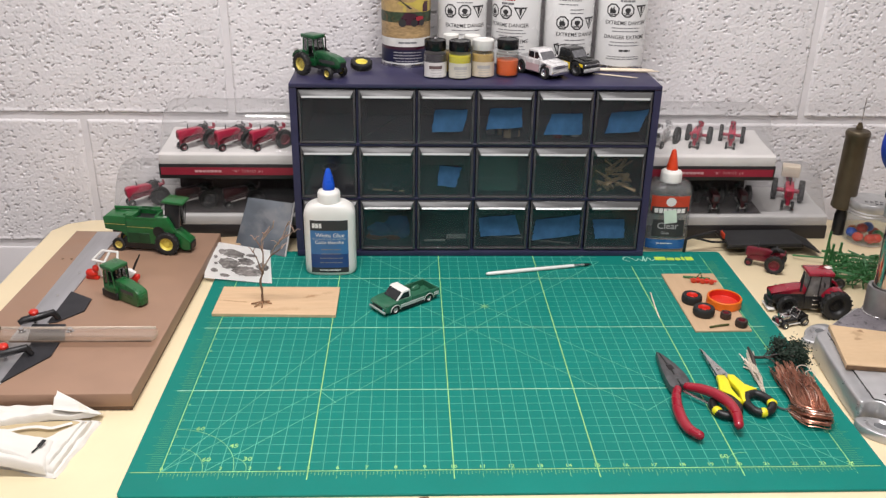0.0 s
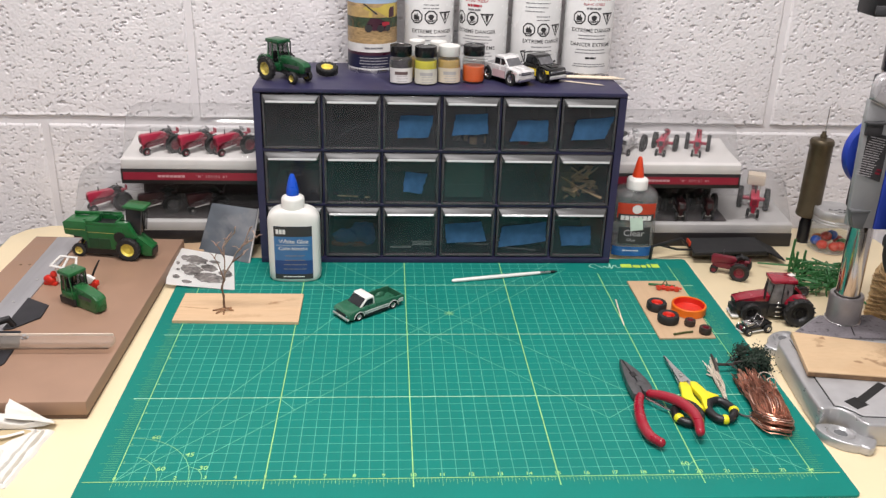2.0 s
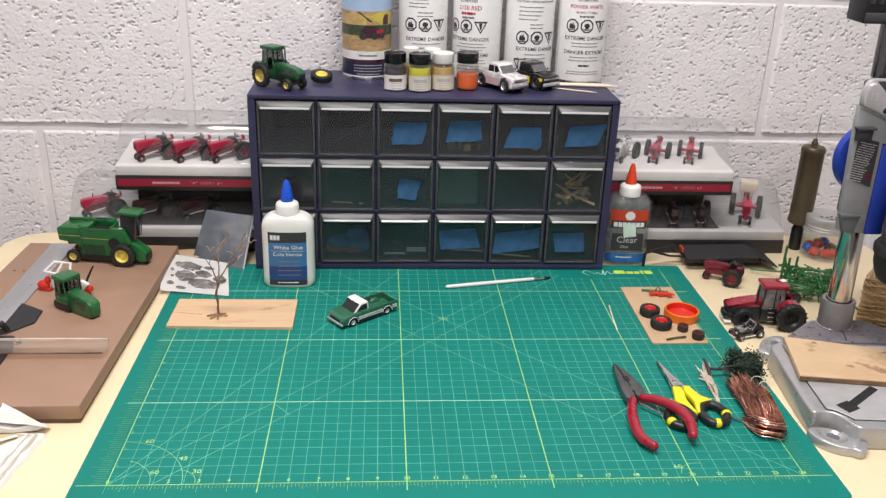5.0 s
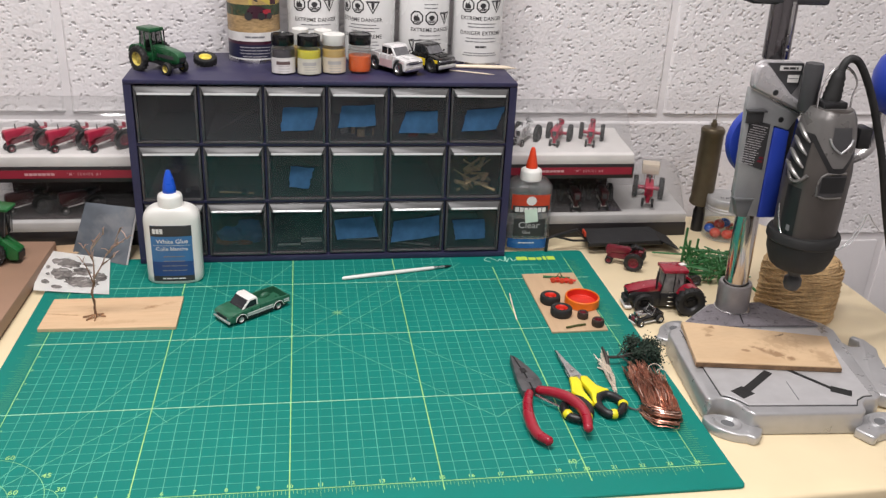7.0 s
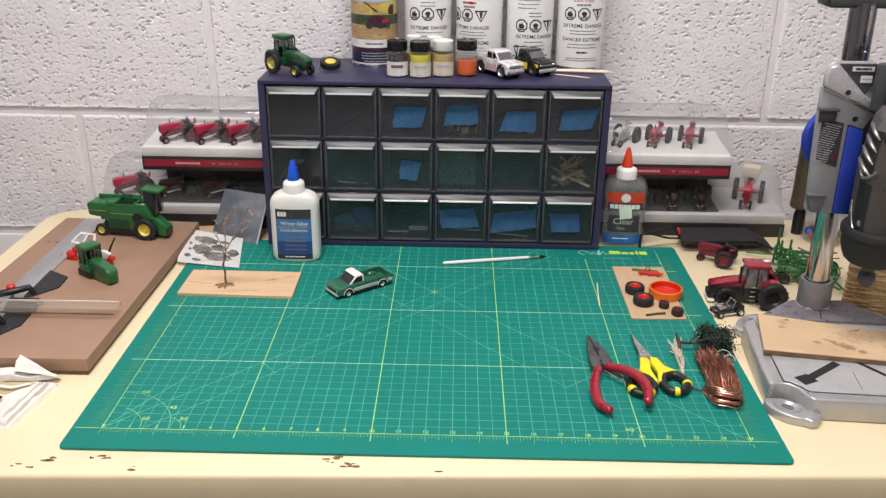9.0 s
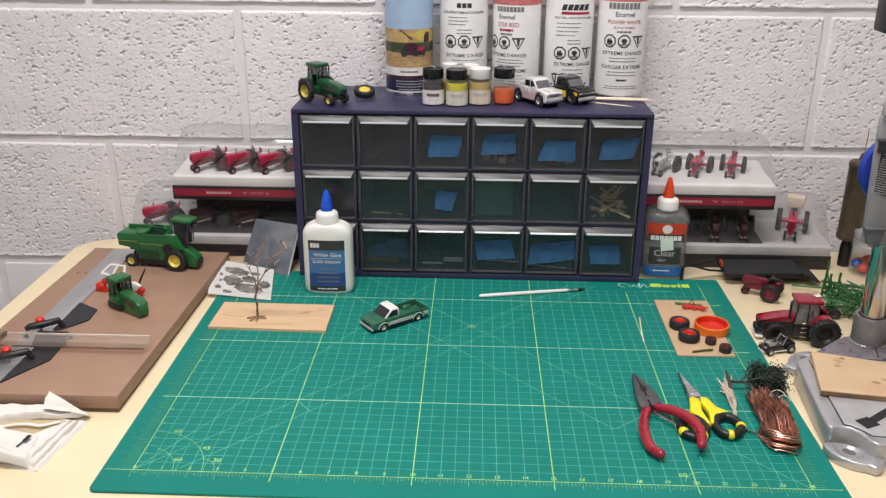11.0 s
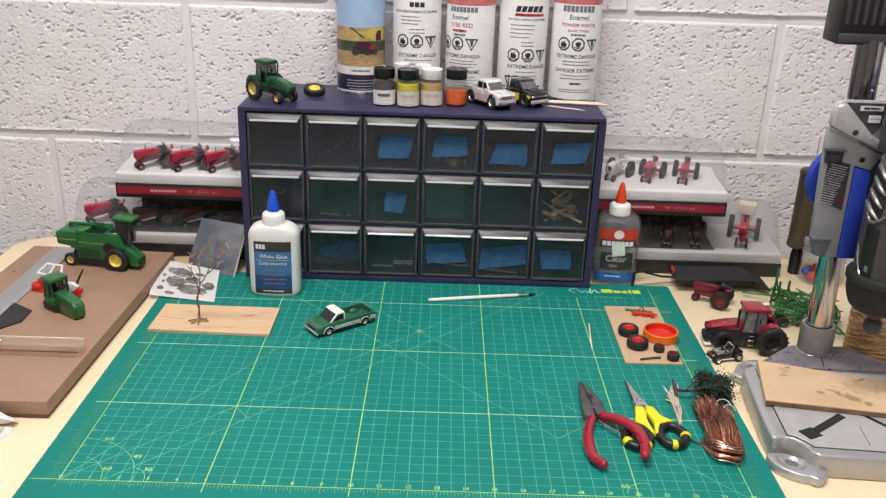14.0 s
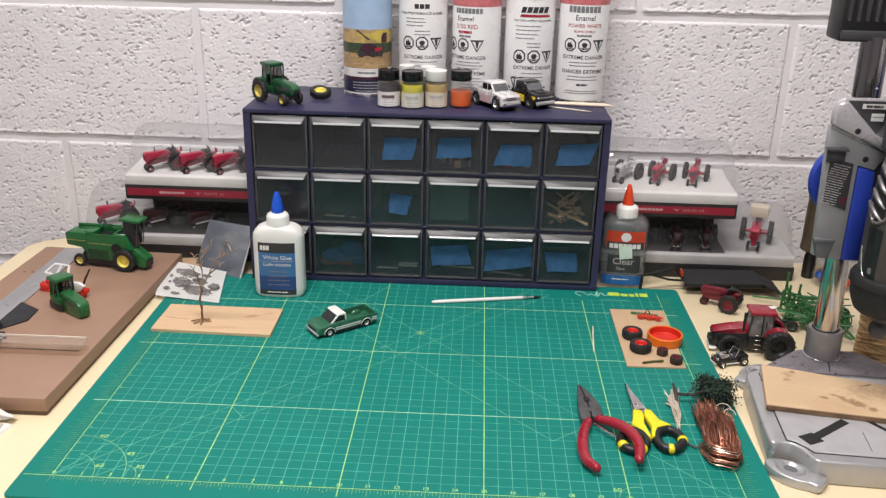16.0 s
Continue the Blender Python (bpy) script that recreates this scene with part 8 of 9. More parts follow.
part("slotted_lug", prism([(0.536, 0.205), (0.549, 0.168), (0.560, 0.166), (0.566, 0.178), (0.560, 0.186), (0.566, 0.190), (0.575, 0.180), (0.577, 0.160), (0.570, 0.145), (0.562, 0.118), (0.548, 0.060), (0.520, 0.078)], 0.002, 0.0165, 0.0022, 3), CASTING, foot, "slotted casting lug")
GROOVE = material("groove_shadow_gap", (0.012, 0.012, 0.012), 0.7)
PLATE = material("brushed_base_plate", (0.56, 0.555, 0.56), 0.46, 0.45, vary=0.06, grain=80, bump=0.1, fine=900)


def plan(points, grow=0.0):
    c = Vector((sum(p[0] for p in points) / len(points), sum(p[1] for p in points) / len(points)))
    return [tuple(Vector(p) + (Vector(p) - c).normalized() * grow) for p in points]


top_ = [(0.3665, 0.200), (0.3595, 0.128), (0.3555, 0.073), (0.3625, 0.070), (0.3700, 0.062), (0.3745, 0.0545), (0.4795, 0.0465), (0.4850, 0.0545), (0.4940, 0.0600), (0.5040, 0.0610), (0.5140, 0.130), (0.5220, 0.192)]
part("plate_gap", prism(plan(top_, 0.0011), 0.0243, 0.0248), GROOVE, press)
part("plate", prism(top_, 0.0246, 0.0260, 0.0003, 1), PLATE, press, "grey base plate")


def slot(x0, y0, x1, y1, w, high=0.0262):
    d = Vector((x1 - x0, y1 - y0)).normalized()
    s = Vector((-d.y, d.x)) * w / 2
    a, b = Vector((x0, y0)), Vector((x1, y1))
    return prism([tuple(a - s), tuple(b - s), tuple(b + s), tuple(a + s)], 0.0259, high)


# slots are not cut: dark inserts on the plate stand for their shaded depth
part("slot", fuse(slot(0.3705, 0.0715, 0.3855, 0.0790, 0.0155), slot(0.382, 0.0775, 0.4215, 0.1085, 0.0085, 0.0264)), GROOVE, press, "dark insert for the shade in a keyhole slot")
part("slot", fuse(slot(0.4855, 0.0640, 0.4690, 0.0745, 0.0110), slot(0.471, 0.0735, 0.4430, 0.1120, 0.0042, 0.0264)), GROOVE, press, "dark insert for the shade in a keyhole slot")
GRANITE = material("speckled_grey_liner", (0.18, 0.165, 0.18), 0.6, vary=0.16, grain=300, stain=(0.035, 0.03, 0.034), amount=0.1, patch=170)
part("scribed_line", tube([(0.4310, 0.0901, 0.0260), (0.4270, 0.0581, 0.0260)], 0.0004, 5), GREYP, press)
part("rear_liner", prism([(0.369, 0.2050), (0.3775, 0.2150), (0.4255, 0.2545), (0.486, 0.2555), (0.527, 0.198)], 0.0246, 0.0265), GRANITE, press, "speckled grey liner")
part("liner_joint", tube([(0.4480, 0.2260, 0.0266), (0.4450, 0.2160, 0.0266), (0.4422, 0.2060, 0.0266)], 0.0006, 5), GROOVE, press)
COLLARM = material("dull_cast_collar", (0.30, 0.285, 0.285), 0.34, 0.6, vary=0.1, grain=80)
lean = pose(0.4465, 0.245, 0.0265, 0, -1.3, 0)
part("collar", move(lathe([(0.0, 0), (0.0184, 0), (0.0184, 0.0310), (0.0174, 0.0330), (0.0142, 0.0330), (0.0142, 0.028), (0, 0.030)], 40), lean), COLLARM, press)
part("collar_ring", move(lathe([(0.0178, 0), (0.0196, 0), (0.0196, 0.0014), (0.0178, 0.0022)], 40), lean), STEEL, press, "bright seam ring")
part("column", move(lathe([(0, 0), (0.0128, 0), (0.0128, 0.286), (0, 0.286)], 40), lean), material("brushed_chrome", (0.66, 0.63, 0.60), 0.11, 1.0, vary=0.12, grain=120, stretch=(1, 1, 0.03)), press, "chrome column")
DARKCHROME = material("smoky_chrome", (0.2, 0.19, 0.195), 0.16, 1.0, vary=0.1, grain=40, stretch=(1, 1, 0.05))
part("upper_column", move(lathe([(0, 0.286), (0.0133, 0.286), (0.0133, 0.345), (0, 0.345)], 40), lean), DARKCHROME, press, "dark polished column top")
part("column_groove", move(fuse(box(0.0035, 0.002, 0.042, (0.003, -0.0130, 0.322), 0.0006), ball(0.0016, (0.0035, -0.0131, 0.296))), lean), STEEL, press, "bright groove edge")
head = part("top_block", block(0.400, 0.482, 0.236, 0.272, 0.3655, 0.440, 0.003), BLACK, press, "black ribbed top block")
for k in range(9):
    part("rib", block(0.404 + 0.0085 * k, 0.408 + 0.0085 * k, 0.2335, 0.238, 0.385, 0.438, 0.0005, 1), DGREY, head)
part("rail", block(0.401, 0.480, 0.2340, 0.237, 0.3675, 0.3765, 0.001), DGREY, head)

HEADM = material("grey_silver_plastic", (0.34, 0.345, 0.35), 0.36, 0.12, vary=0.05, grain=60, bump=0.1, fine=900)
HEADC = material("silver_head_casting", (0.56, 0.545, 0.555), 0.27, 0.45, vary=0.05, grain=60, bump=0.1, fine=900)
arm = part("head_casting", profile([(0.3890, 0.2955), (0.3885, 0.3090), (0.3915, 0.3175), (0.3970, 0.3212), (0.4370, 0.3212), (0.4440, 0.3100), (0.4500, 0.2720), (0.4470, 0.2690)], 0.1870, 0.1935, 0.0020, 2), HEADC, press, "silver grey head casting")
part("shoulder", profile([(0.3890, 0.2962), (0.3887, 0.3085), (0.3915, 0.3165), (0.3965, 0.3185), (0.4010, 0.3175), (0.4190, 0.2995), (0.4300, 0.2885), (0.4460, 0.2790), (0.4480, 0.2705)], 0.1825, 0.1895, 0.0038, 4), HEADC, arm, "rounded silver shoulder")
part("dark_panel", profile([(0.4005, 0.3192), (0.4375, 0.3192), (0.4360, 0.2975), (0.4285, 0.2860), (0.4200, 0.2985)], 0.1858, 0.1872), DGREY, arm)
part("maker_plate", upright(plate(-0.0110, 0.0110, -0.0024, 0.0024), 0.1850, (0.4240, 0.3145)), WPRINT, arm)
part("maker_mark", upright(move(bars(0.018, 1, 0.004, 81, h=0.0022), pose(0, -0.0011, 0)), 0.1846, (0.4240, 0.3145)), INK, arm)
part("white_sticker", upright(plate(-0.0058, 0.0058, -0.0036, 0.0036), 0.1850, (0.4285, 0.3045)), WPRINT, arm)
part("sticker_print", upright(plate(-0.0050, 0.0050, -0.0004, 0.0004), 0.1846, (0.4285, 0.3047)), GREYPRINT, arm)
part("parting_line", tube([(0.3888, 0.1880, 0.2950), (0.4080, 0.1876, 0.2864), (0.4300, 0.1876, 0.2764), (0.4470, 0.1880, 0.2690)], 0.0006, 6), STEEL, arm)
for x, zz in ((0.3925, 0.3085), (0.4120, 0.2915), (0.4270, 0.2632)):
    face = 0.1834 if zz > 0.30 else (0.1826 if zz > 0.27 else 0.1890)
    socket = part("screw_socket", tube([(x + 0.0026 * math.cos(k * 0.3142), face, zz + 0.0026 * math.sin(k * 0.3142)) for k in range(20)], 0.0005, 6, True), GREYP, arm)
    part("screw", rod(0.0025, 0.0010, (x, face, zz), "y", n=20), BLACK, socket)
shell_ = part("head_plate", profile([(0.3890, 0.2950), (0.4468, 0.2688), (0.4370, 0.2525), (0.4212, 0.2570), (0.4222, 0.1610), (0.3940, 0.1645), (0.3890, 0.2740)], 0.1890, 0.1960, 0.0010), HEADM, press, "grey plastic head plate")
part("warning_label", profile([(0.3945, 0.2640), (0.4166, 0.2586), (0.4172, 0.2120), (0.3945, 0.2200)], 0.1881, 0.1889), INK, shell_)
part("label_head", profile([(0.3945, 0.2705), (0.4070, 0.2675), (0.4070, 0.2610), (0.3945, 0.2640)], 0.1878, 0.1885), DRED, shell_)
part("small_print", move(upright(bars(0.0188, 17, 0.0024, 82, h=0.0009), 0.0, (0, 0)), pose(0.4058, 0.1877, 0.2565, 0, 12, 0)), FADED, shell_)
part("small_print", move(upright(bars(0.006, 2, 0.0036, 83, h=0.0022), 0.0, (0, 0)), pose(0.4132, 0.1876, 0.2235, 0, 12, 0)), DRED, shell_)
part("head_core", block(0.4120, 0.4480, 0.1950, 0.2340, 0.1700, 0.3120, 0.003), DGREY, shell_)
part("clamp_plate", fuse(block(0.3880, 0.4075, 0.1810, 0.1892, 0.2722, 0.2742, 0.0005), block(0.3900, 0.4070, 0.1860, 0.1892, 0.2600, 0.2730, 0.0008)), DGREY, shell_)
part("lower_bracket", fuse(profile([(0.3900, 0.1845), (0.4095, 0.1815), (0.4060, 0.1640), (0.3960, 0.1655)], 0.1800, 0.1892, 0.0008), block(0.3895, 0.4095, 0.1790, 0.1810, 0.1820, 0.1850, 0.0004)), GREYP, shell_)
part("blue_housing", profile([(0.4216, 0.2560), (0.4385, 0.2515), (0.4420, 0.1600), (0.4226, 0.1602)], 0.1885, 0.2000, 0.0016), BLUEP, press, "blue plastic housing")
part("handwheel", lathe([(0, 0), (0.0300, 0), (0.0345, 0.003), (0.0350, 0.007), (0.0335, 0.011), (0.026, 0.0125), (0, 0.0125)], 56), BLUEP, press, "blue plastic disc").matrix_local = pose(0.4265, 0.2200, 0.2350, 90, 0, 0) @ Matrix.Scale(1.13, 4)
part("lock_knob", lathe([(0, 0), (0.0080, 0), (0.0086, 0.002), (0.0088, 0.042), (0.0080, 0.0450), (0, 0.0455)], 32), DGREY, press).matrix_local = pose(0.4415, 0.1735, 0.2770, 0, -1, 0)
part("knob_rim", block(0.4465, 0.4520, 0.1800, 0.1880, 0.2900, 0.3205, 0.0020), HEADM, press)

TOOLM = material("warm_grey_tool_shell", (0.086, 0.076, 0.070), 0.34, 0.3, vary=0.05, grain=60, bump=0.1, fine=900)
CAPM = material("silver_grey_tool_cap", (0.17, 0.163, 0.157), 0.30, 0.4, vary=0.05, grain=60, bump=0.1, fine=900)
tool = thing("rotary_tool", pose(0.4590, 0.1600, 0.0), "grey rotary tool with black nose clamped in the drill stand", "rotary tool")


def tool_radius(h):
    """The tool's half width at a height: full body, rounded top."""
    for (h0, r0), (h1, r1) in (((0.150, 0.0280), (0.175, 0.0292)), ((0.175, 0.0292), (0.225, 0.0296)), ((0.225, 0.0296), (0.260, 0.0250)), ((0.260, 0.0250), (0.276, 0.0220)), ((0.276, 0.0220), (0.284, 0.0180)), ((0.284, 0.0180), (0.286, 0.0))):
        if h <= h1:
            return r0 + (r1 - r0) * (h - h0) / (h1 - h0)
    return 0.0


def tool_skin(low, high, lift, n=56, rows=14):
    """Part of the squarish tool shell between two heights, which may depend on the angle (0 faces the front)."""
    bm = bmesh.new()
    rings = []
    for k in range(rows + 1):
        ring = []
        for q in range(n):
            a = 2 * math.pi * q / n
            h = low(a) + (high(a) - low(a)) * k / rows
            s, c = math.sin(a), -math.cos(a)
            e = (abs(s) ** 2.5 + abs(c) ** 2.5) ** (-1 / 2.5)
            r = (tool_radius(h) + lift) * e
            ring.append(bm.verts.new((r * s, r * c * 0.95, h)))
        rings.append(ring)
    for p, q in zip(rings, rings[1:]):
        for k in range(n):
            bm.faces.new((p[k], p[(k + 1) % n], q[(k + 1) % n], q[k]))
    bm.faces.new(rings[0][::-1])
    bm.faces.new(rings[-1])
    bmesh.ops.recalc_face_normals(bm, faces=bm.faces)
    return bm


def on_tool(deg, h, lift=0.0):
    a = radians(deg)
    s, c = math.sin(a), -math.cos(a)
    r = (tool_radius(h) + lift) * (abs(s) ** 2.5 + abs(c) ** 2.5) ** (-1 / 2.5)
    return Vector((r * s, r * c * 0.95, h))


def tool_patch(a0, a1, h0, h1, lift, cutter=None):
    return sheet(12, 10, lambda u, v: on_tool(a0 + (a1 - a0) * u, h0 + (h1 - h0) * v - (cutter(u) * (1 - v) if cutter else 0), lift))


def wide(a):
    return abs((a + math.pi) % (2 * math.pi) - math.pi)


part("shell", tool_skin(lambda a: 0.150, lambda a: 0.284, 0.0), TOOLM, tool)
part("top_cap", tool_skin(lambda a: 0.2320 + 0.030 * min(1.0, max(0.0, wide(a - 0.06) - 0.18) / 0.75), lambda a: 0.2852, 0.0011), CAPM, tool, "silver grey shoulder cap")
part("cap_gap", tool_skin(lambda a: 0.2245 + 0.030 * min(1.0, max(0.0, wide(a - 0.06) - 0.18) / 0.75), lambda a: 0.2330 + 0.030 * min(1.0, max(0.0, wide(a - 0.06) - 0.18) / 0.75), 0.0006, 56, 4), BLACK, tool, "black band under the cap")
part("chevron", tool_patch(-17, 24, 0.2540, 0.2700, 0.0019, lambda u: 0.0075 * (1 - abs(2 * u - 1))), DGREY, tool)
part("chevron_edge", tube([on_tool(d, h, 0.0022) for d, h in ((-22, 0.2600), (-17, 0.2545), (-8, 0.2500), (3.5, 0.2462), (14, 0.2500), (24, 0.2545), (28, 0.2590))], 0.0011, 6), CASTING, tool)
part("hand_slot", tool_patch(-24, 26, 0.2040, 0.2250, 0.0004), DGREY, tool)
part("slot_floor", tool_patch(-21, 26, 0.2075, 0.2230, 0.0007), BLACK, tool)
part("slot_rim", tube([on_tool(d, h, 0.0004) for d, h in ((24, 0.2265), (-14, 0.2265), (-23, 0.2235), (-27, 0.2150), (-25, 0.2045), (-10, 0.2020), (24, 0.2020))], 0.0011, 8), CAPM, tool)
part("vent_well", tool_patch(-100, -54, 0.2150, 0.2690, 0.0005), BLACK, tool)
for k in range(4):
    h = 0.2660 - 0.0122 * k
    part("vent_rib", tube([on_tool(-106 + 50 * j / 9, h - 0.0125 * (j / 9) ** 1.3, 0.0012) for j in range(10)], [0.0012, 0.0019, 0.0023, 0.0025, 0.0025, 0.0025, 0.0023, 0.0020, 0.0015, 0.0009], 8), CAPM, tool, "bright vent rib")
part("rib_loop", tube(smooth_line([on_tool(-92, 0.2300, 0.001), on_tool(-86, 0.2200, 0.0012), on_tool(-72, 0.2140, 0.0012), on_tool(-56, 0.2170, 0.001), on_tool(-46, 0.2230, 0.0006)], 4), 0.0018, 8), CAPM, tool)
part("side_scale", tool_patch(-84, -50, 0.1580, 0.2090, 0.0004), BLACK, tool)
part("side_scale_edge", tube(smooth_line([on_tool(-98, 0.1860, 0.001), on_tool(-92, 0.1740, 0.001), on_tool(-78, 0.1600, 0.001), on_tool(-62, 0.1535, 0.001)], 4), 0.0010, 6), STEEL, tool)
part("scale_mark", tool_patch(-66, -58, 0.1640, 0.1700, 0.0007), GREYPRINT, tool)
part("nose_cone", lathe([(0.0, 0.1590), (0.0335, 0.1590), (0.0352, 0.1560), (0.0350, 0.1500), (0.0330, 0.1480), (0.0325, 0.1380), (0.0300, 0.1290), (0.0270, 0.1225), (0.0235, 0.1195), (0.0120, 0.1185), (0, 0.1185)], 44), RUBBER, tool, "black nose cone")
part("chuck", lathe([(0, 0.1190), (0.0080, 0.1190), (0.0076, 0.1120), (0.0058, 0.1085), (0.0086, 0.1050), (0.0090, 0.0985), (0.0065, 0.0930), (0.0030, 0.0915), (0, 0.0915)], 24), DGREY, tool)
part("side_button", block(0.0275, 0.0410, -0.010, 0.008, 0.2450, 0.2655, 0.002), BLACK, tool)
part("sleeve_base", block(-0.0155, 0.0085, -0.0100, 0.0100, 0.2835, 0.2905, 0.0020), BLACK, tool)
ribs = [(0.0084, 0.2900)] + [(0.0082 - 0.00032 * k + (0.0009 if k % 2 else 0), 0.2920 + 0.0028 * k) for k in range(9)] + [(0.0046, 0.3180)]
part("cord_sleeve", move(lathe([(0, 0.2900)] + ribs + [(0, 0.3180)], 20), Matrix.Translation((-0.0030, 0.002, 0.2900)) @ pose(0, 0, 0, 0, 6, 0) @ Matrix.Translation((0, 0, -0.2900))), RUBBER, tool)
part("cord", tube(smooth_line([(0.0005, 0.002, 0.3170), (0.0035, 0.003, 0.3245), (0.0095, 0.004, 0.3285), (0.0180, 0.004, 0.3255), (0.0285, 0.004, 0.3120), (0.0410, 0.004, 0.2900), (0.0530, 0.004, 0.2640), (0.0690, 0.004, 0.2260), (0.095, 0.012, 0.165), (0.150, 0.045, 0.080), (0.225, 0.09, 0.0), (0.26, 0.12, -0.2)], 6), 0.0037, 10), RUBBER, tool, "black power cord")
part("hang_wire", fuse(tube(smooth_line([(-0.0190, -0.004, 0.2840), (-0.0170, 0.000, 0.3010), (-0.0090, 0.003, 0.3150), (0.0020, 0.004, 0.3205), (0.0130, 0.004, 0.3165), (0.0205, 0.003, 0.3060), (0.0180, 0.002, 0.2940), (0.0185, 0.002, 0.2820)], 5), 0.0008, 8), tube(smooth_line([(-0.0180, -0.002, 0.2840), (-0.0150, 0.002, 0.3020), (-0.0070, 0.005, 0.3165), (0.0030, 0.006, 0.3218), (0.0145, 0.006, 0.3172), (0.0220, 0.005, 0.3055), (0.0190, 0.003, 0.2930), (0.0195, 0.003, 0.2820)], 5), 0.0008, 8)), STEEL, tool, "bent bright hanging wire")
for o in tool.children:
    if o.name.split(".")[0] in ("sleeve_base", "cord_sleeve", "cord", "hang_wire", "side_button"):
        o.location.x = 0.0015
lever = part("feed_lever", tube(smooth_line([(0.480, 0.200, 0.216), (0.510, 0.200, 0.2185), (0.524, 0.200, 0.2215), (0.535, 0.200, 0.2290), (0.540, 0.200, 0.2430), (0.541, 0.200, 0.2650), (0.546, 0.200, 0.2800)], 5), 0.0058, 14), STEEL, press, "steel feed lever")
part("lever_knob", move(lathe([(0, -0.036), (0.010, -0.034), (0.019, -0.026), (0.0255, -0.012), (0.0275, 0.004), (0.0250, 0.018), (0.0170, 0.029), (0.007, 0.034), (0, 0.0345)], 32), pose(0.5530, 0.200, 0.3000, 0, 8, 0)), BLUEP, lever, "blue knob")

# ---- pine offcut on the stand ----
STAINEDPINE = wood("stained_pine", (0.60, 0.43, 0.26), (0.50, 0.325, 0.18), "x", 90, 0.55, 0.28, 13, 0.4)
tagged(part("pine_offcut", prism([(0.3690, 0.2065), (0.3510, 0.1240), (0.4960, 0.1015), (0.5160, 0.1630)], 0.0266, 0.0322, 0.0005, 1), STAINEDPINE, None), "pale pine offcut with dark streaks lying on the stand", "wood")

part("bark_edge", prism([(0.3508, 0.1237), (0.4962, 0.1011), (0.4961, 0.1005), (0.3507, 0.1231)], 0.0268, 0.0312), material("dark_bark_edge", (0.16, 0.095, 0.05), 0.7, vary=0.3, grain=200), bpy.data.objects["pine_offcut"], "dark bark edge")


def soak(m, spots, colour):
    """Soft-edged stains soaked into a board: place, half length, half width, turn and strength of each."""
    t = m.node_tree
    link, make = t.links.new, t.nodes.new
    b = t.nodes["Principled BSDF"]
    out = b.inputs["Base Color"].links[0].from_socket
    co, n = make("ShaderNodeTexCoord"), make("ShaderNodeTexNoise")
    n.inputs["Scale"].default_value, n.inputs["Detail"].default_value, n.inputs["Distortion"].default_value = 150, 5, 0.6
    link(co.outputs["Object"], n.inputs["Vector"])
    for x, y, half, wide, turn, strength in spots:
        place, far, rough_, r, mix = make("ShaderNodeMapping"), make("ShaderNodeVectorMath"), make("ShaderNodeMath"), make("ShaderNodeMapRange"), make("ShaderNodeMix")
        place.vector_type = "TEXTURE"
        place.inputs["Location"].default_value = (x, y, 0)
        place.inputs["Rotation"].default_value = (0, 0, radians(turn))
        place.inputs["Scale"].default_value = (half, wide, 5)
        far.operation, rough_.operation = "LENGTH", "MULTIPLY_ADD"
        link(co.outputs["Object"], place.inputs["Vector"])
        link(place.outputs["Vector"], far.inputs[0])
        link(n.outputs["Fac"], rough_.inputs[0])
        rough_.inputs[1].default_value = 2.2
        link(far.outputs["Value"], rough_.inputs[2])
        r.interpolation_type = "SMOOTHSTEP"
        for key, val in zip(("From Min", "From Max", "To Min", "To Max"), (2.15, 1.35, 0.0, strength)):
            r.inputs[key].default_value = val
        link(rough_.outputs[0], r.inputs["Value"])
        mix.data_type = "RGBA"
        link(r.outputs["Result"], mix.inputs["Factor"])
        link(out, mix.inputs["A"])
        mix.inputs["B"].default_value = (*colour, 1)
        out = mix.outputs["Result"]
    link(out, b.inputs["Base Color"])


soak(STAINEDPINE, ((0.4586, 0.1549, 0.030, 0.020, -17, 0.35), (0.4123, 0.1417, 0.0080, 0.0036, -23, 0.85), (0.4270, 0.1440, 0.0110, 0.0040, -40, 0.7), (0.4400, 0.1330, 0.0185, 0.0080, -42, 0.85), (0.4530, 0.1220, 0.0075, 0.0060, -20, 0.8),
                   (0.3900, 0.1860, 0.0090, 0.0085, 24, 0.45), (0.3967, 0.1914, 0.0038, 0.0034, 28, 0.9), (0.3862, 0.1744, 0.0052, 0.0030, 4, 0.6), (0.4900, 0.1220, 0.0120, 0.0220, 10, 0.4)), (0.27, 0.155, 0.075))
soak(PINE, ((-0.2060, 0.3255, 0.0115, 0.0042, 27, 0.75), (-0.1900, 0.3330, 0.0120, 0.0050, 20, 0.3), (-0.2960, 0.3120, 0.0240, 0.0018, -10, 0.6), (-0.2400, 0.2920, 0.0300, 0.0060, 4, 0.25)), (0.36, 0.20, 0.095))
soak(STAINEDPINE, ((0.4638, 0.1689, 0.0056, 0.0022, 12, 0.9), (0.4690, 0.1712, 0.0024, 0.0014, 40, 0.8)), (0.10, 0.06, 0.03))

# ---- painted blocks of the back wall ----
def lattice(shape_, seed):
    return np.random.RandomState(seed).rand(*shape_)


def value_noise(x, y, seed):
    """Smooth value noise on numpy grids, in 0 to 1."""
    grid = lattice((257, 257), seed)
    xi, yi = np.floor(x).astype(int), np.floor(y).astype(int)
    fx, fy = x - xi, y - yi
    fx, fy = fx * fx * (3 - 2 * fx), fy * fy * (3 - 2 * fy)
    g = lambda a, b: grid[a % 257, b % 257]
    return (g(xi, yi) * (1 - fx) + g(xi + 1, yi) * fx) * (1 - fy) + (g(xi, yi + 1) * (1 - fx) + g(xi + 1, yi + 1) * fx) * fy


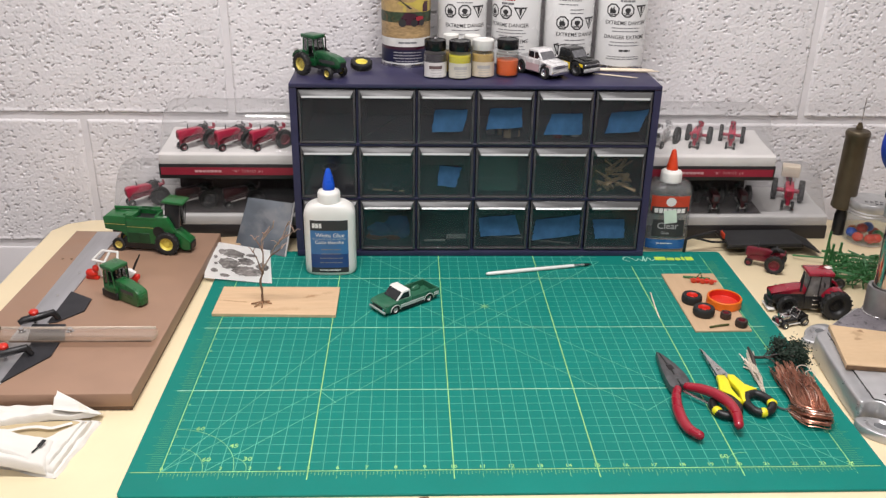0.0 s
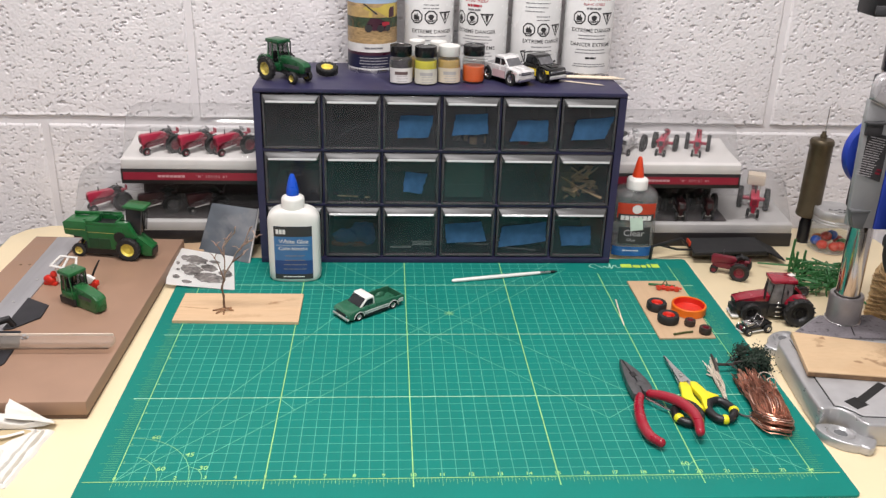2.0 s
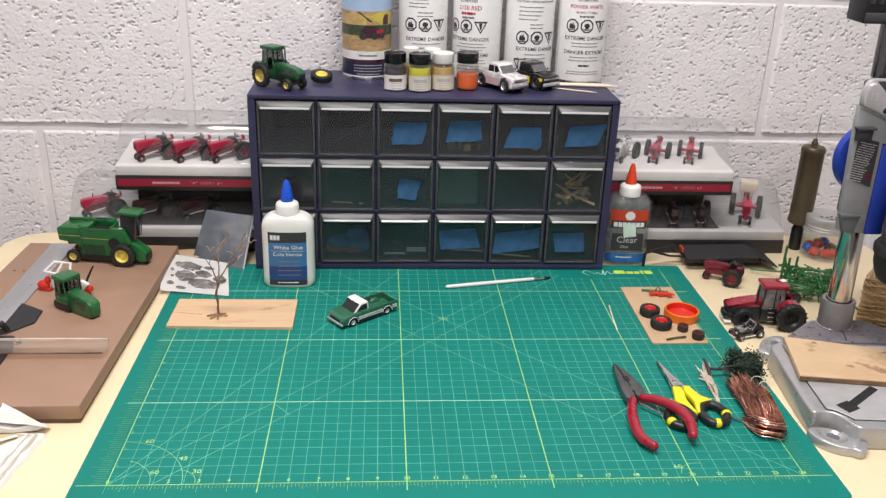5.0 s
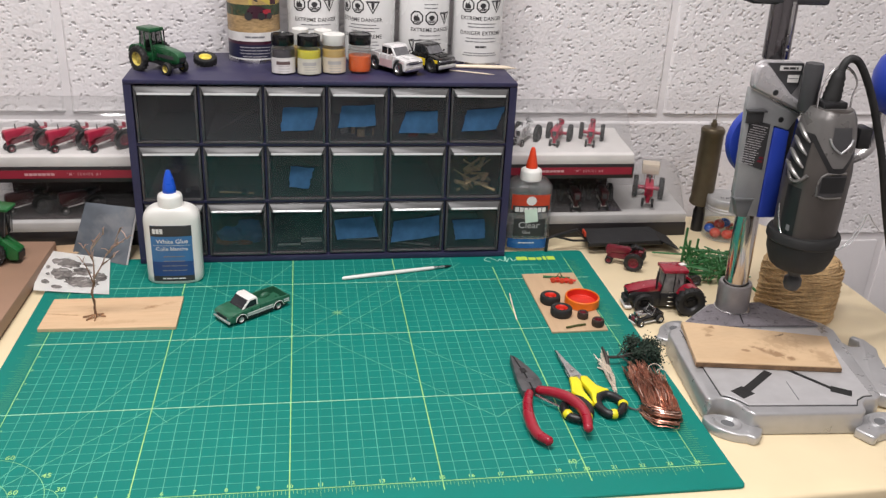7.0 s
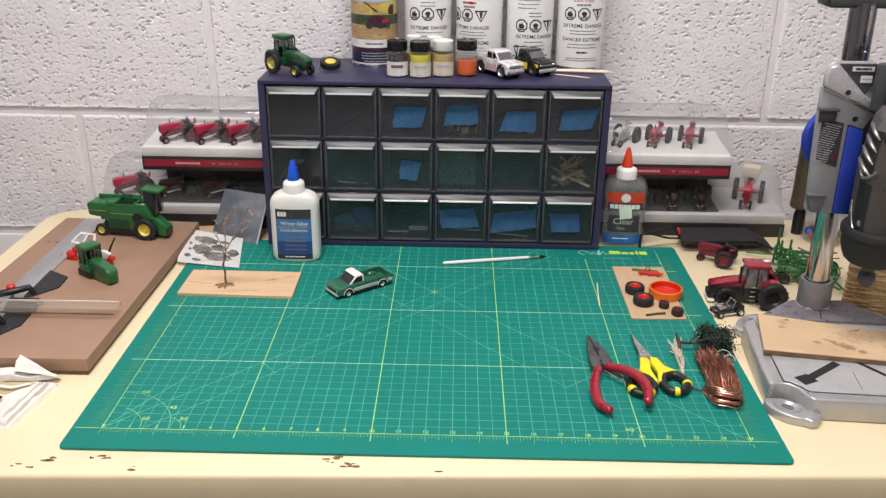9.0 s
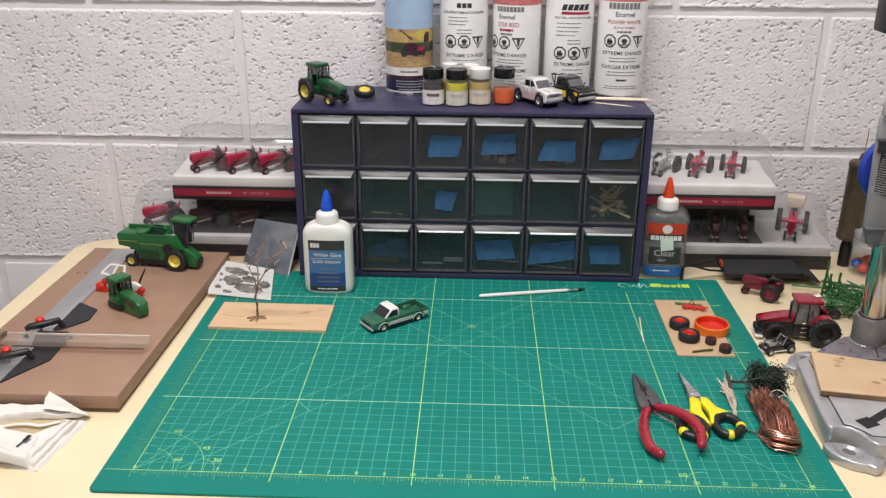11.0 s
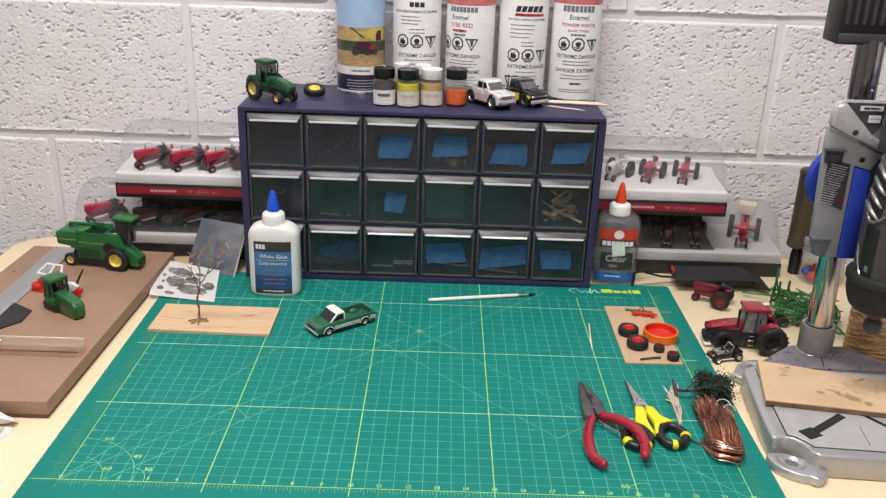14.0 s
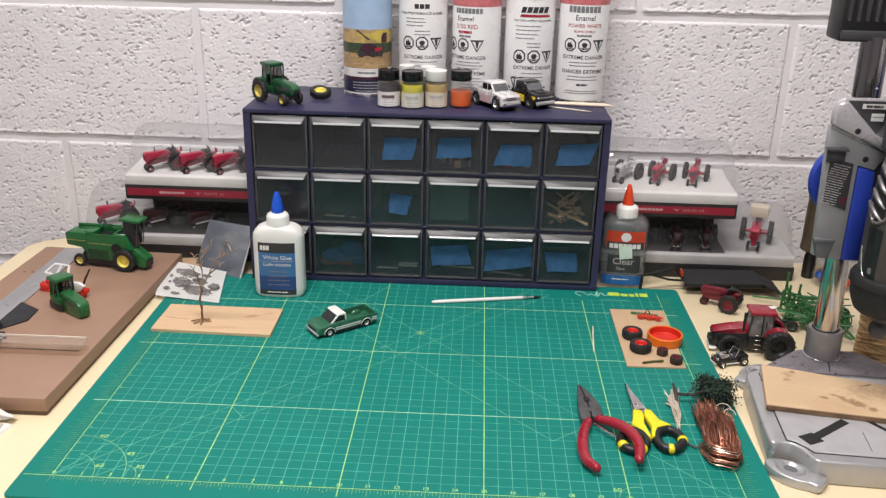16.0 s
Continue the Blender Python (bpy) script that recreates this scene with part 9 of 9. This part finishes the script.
def block_face(w, h, seed, sparse=0.0, step=0.0012):
    """The front of one block: soft edges, a gently uneven face and sharp little pits."""
    nx, ny = int(w / step), int(h / step)
    u, v = np.meshgrid(np.linspace(-w / 2, w / 2, nx + 1), np.linspace(-h / 2, h / 2, ny + 1))
    X, Y = u + seed * 3.7, v + seed * 1.3
    wob = 1.2 * (value_noise(X * 240, Y * 240, 5) - 0.5)
    n1 = value_noise(X * 215 + wob, Y * 330 + wob, 1)
    n2 = value_noise(X * 400, Y * 480, 2)
    n3 = value_noise(X * 22, Y * 22, 3)
    pit = np.clip((n1 * 0.62 + n2 * 0.38 - 0.772 - sparse + 0.12 * (n3 - 0.5)) / 0.022, 0, 1)
    big = np.clip((value_noise(X * 100 + wob, Y * 175 + wob, 7) * 0.72 + n2 * 0.28 - 0.842 - sparse) / 0.02, 0, 1)
    small = np.clip((value_noise(X * 430, Y * 500, 4) - 0.90 - sparse) / 0.04, 0, 1)
    d = 0.0036 * pit + 0.0032 * big + 0.0022 * small + 0.0012 * (n3 - 0.5) + 0.0006 * (n2 - 0.5)
    rim = np.minimum(np.minimum(u + w / 2, w / 2 - u), np.minimum(v + h / 2, h / 2 - v))
    ragged = 0.0025 + 0.002 * value_noise(X * 60, Y * 60, 6)
    under = np.clip(1 - (v + h / 2) / (ragged * 0.7), 0, 1)
    d = d + 0.0032 * np.clip(1 - rim / ragged, 0, 1) ** 1.6 - 0.0012 * np.clip(1 - np.abs((v + h / 2) / ragged - 1.2), 0, 1) + 0.002 * under ** 2
    verts = np.stack([u.ravel(), d.ravel(), v.ravel()], 1)
    a = (np.arange(ny)[:, None] * (nx + 1) + np.arange(nx)[None]).ravel()
    faces = np.stack([a, a + 1, a + nx + 2, a + nx + 1], 1)
    me = bpy.data.meshes.new("block")
    me.from_pydata(verts.tolist(), [], faces.tolist())
    me.shade_smooth()
    me.materials.append(WALL)
    return me


plain = part("t", box(UNIT - 0.012, 0.01, COURSE - 0.012, (0, 0.005, 0), 0.003), WALL, None)
plain_mesh = plain.data
bpy.data.objects.remove(plain)
for row in range(-4, 8):
    zc = 0.143 + COURSE * (row + 0.5)
    for col in range(-5, 6):
        xc = -0.345 + UNIT * (col + 0.5) + (UNIT * 0.489 if row % 2 else 0.0)
        near = -0.95 < xc < 1.0 and -1 <= row <= 1
        me = block_face(UNIT - 0.009, COURSE - 0.009, row * 13 + col * 7 + 60, 0.006 if xc > 0.25 else 0.0) if near else plain_mesh
        child("block", me, wall, pose(xc, WALL_Y + 0.0022, zc))
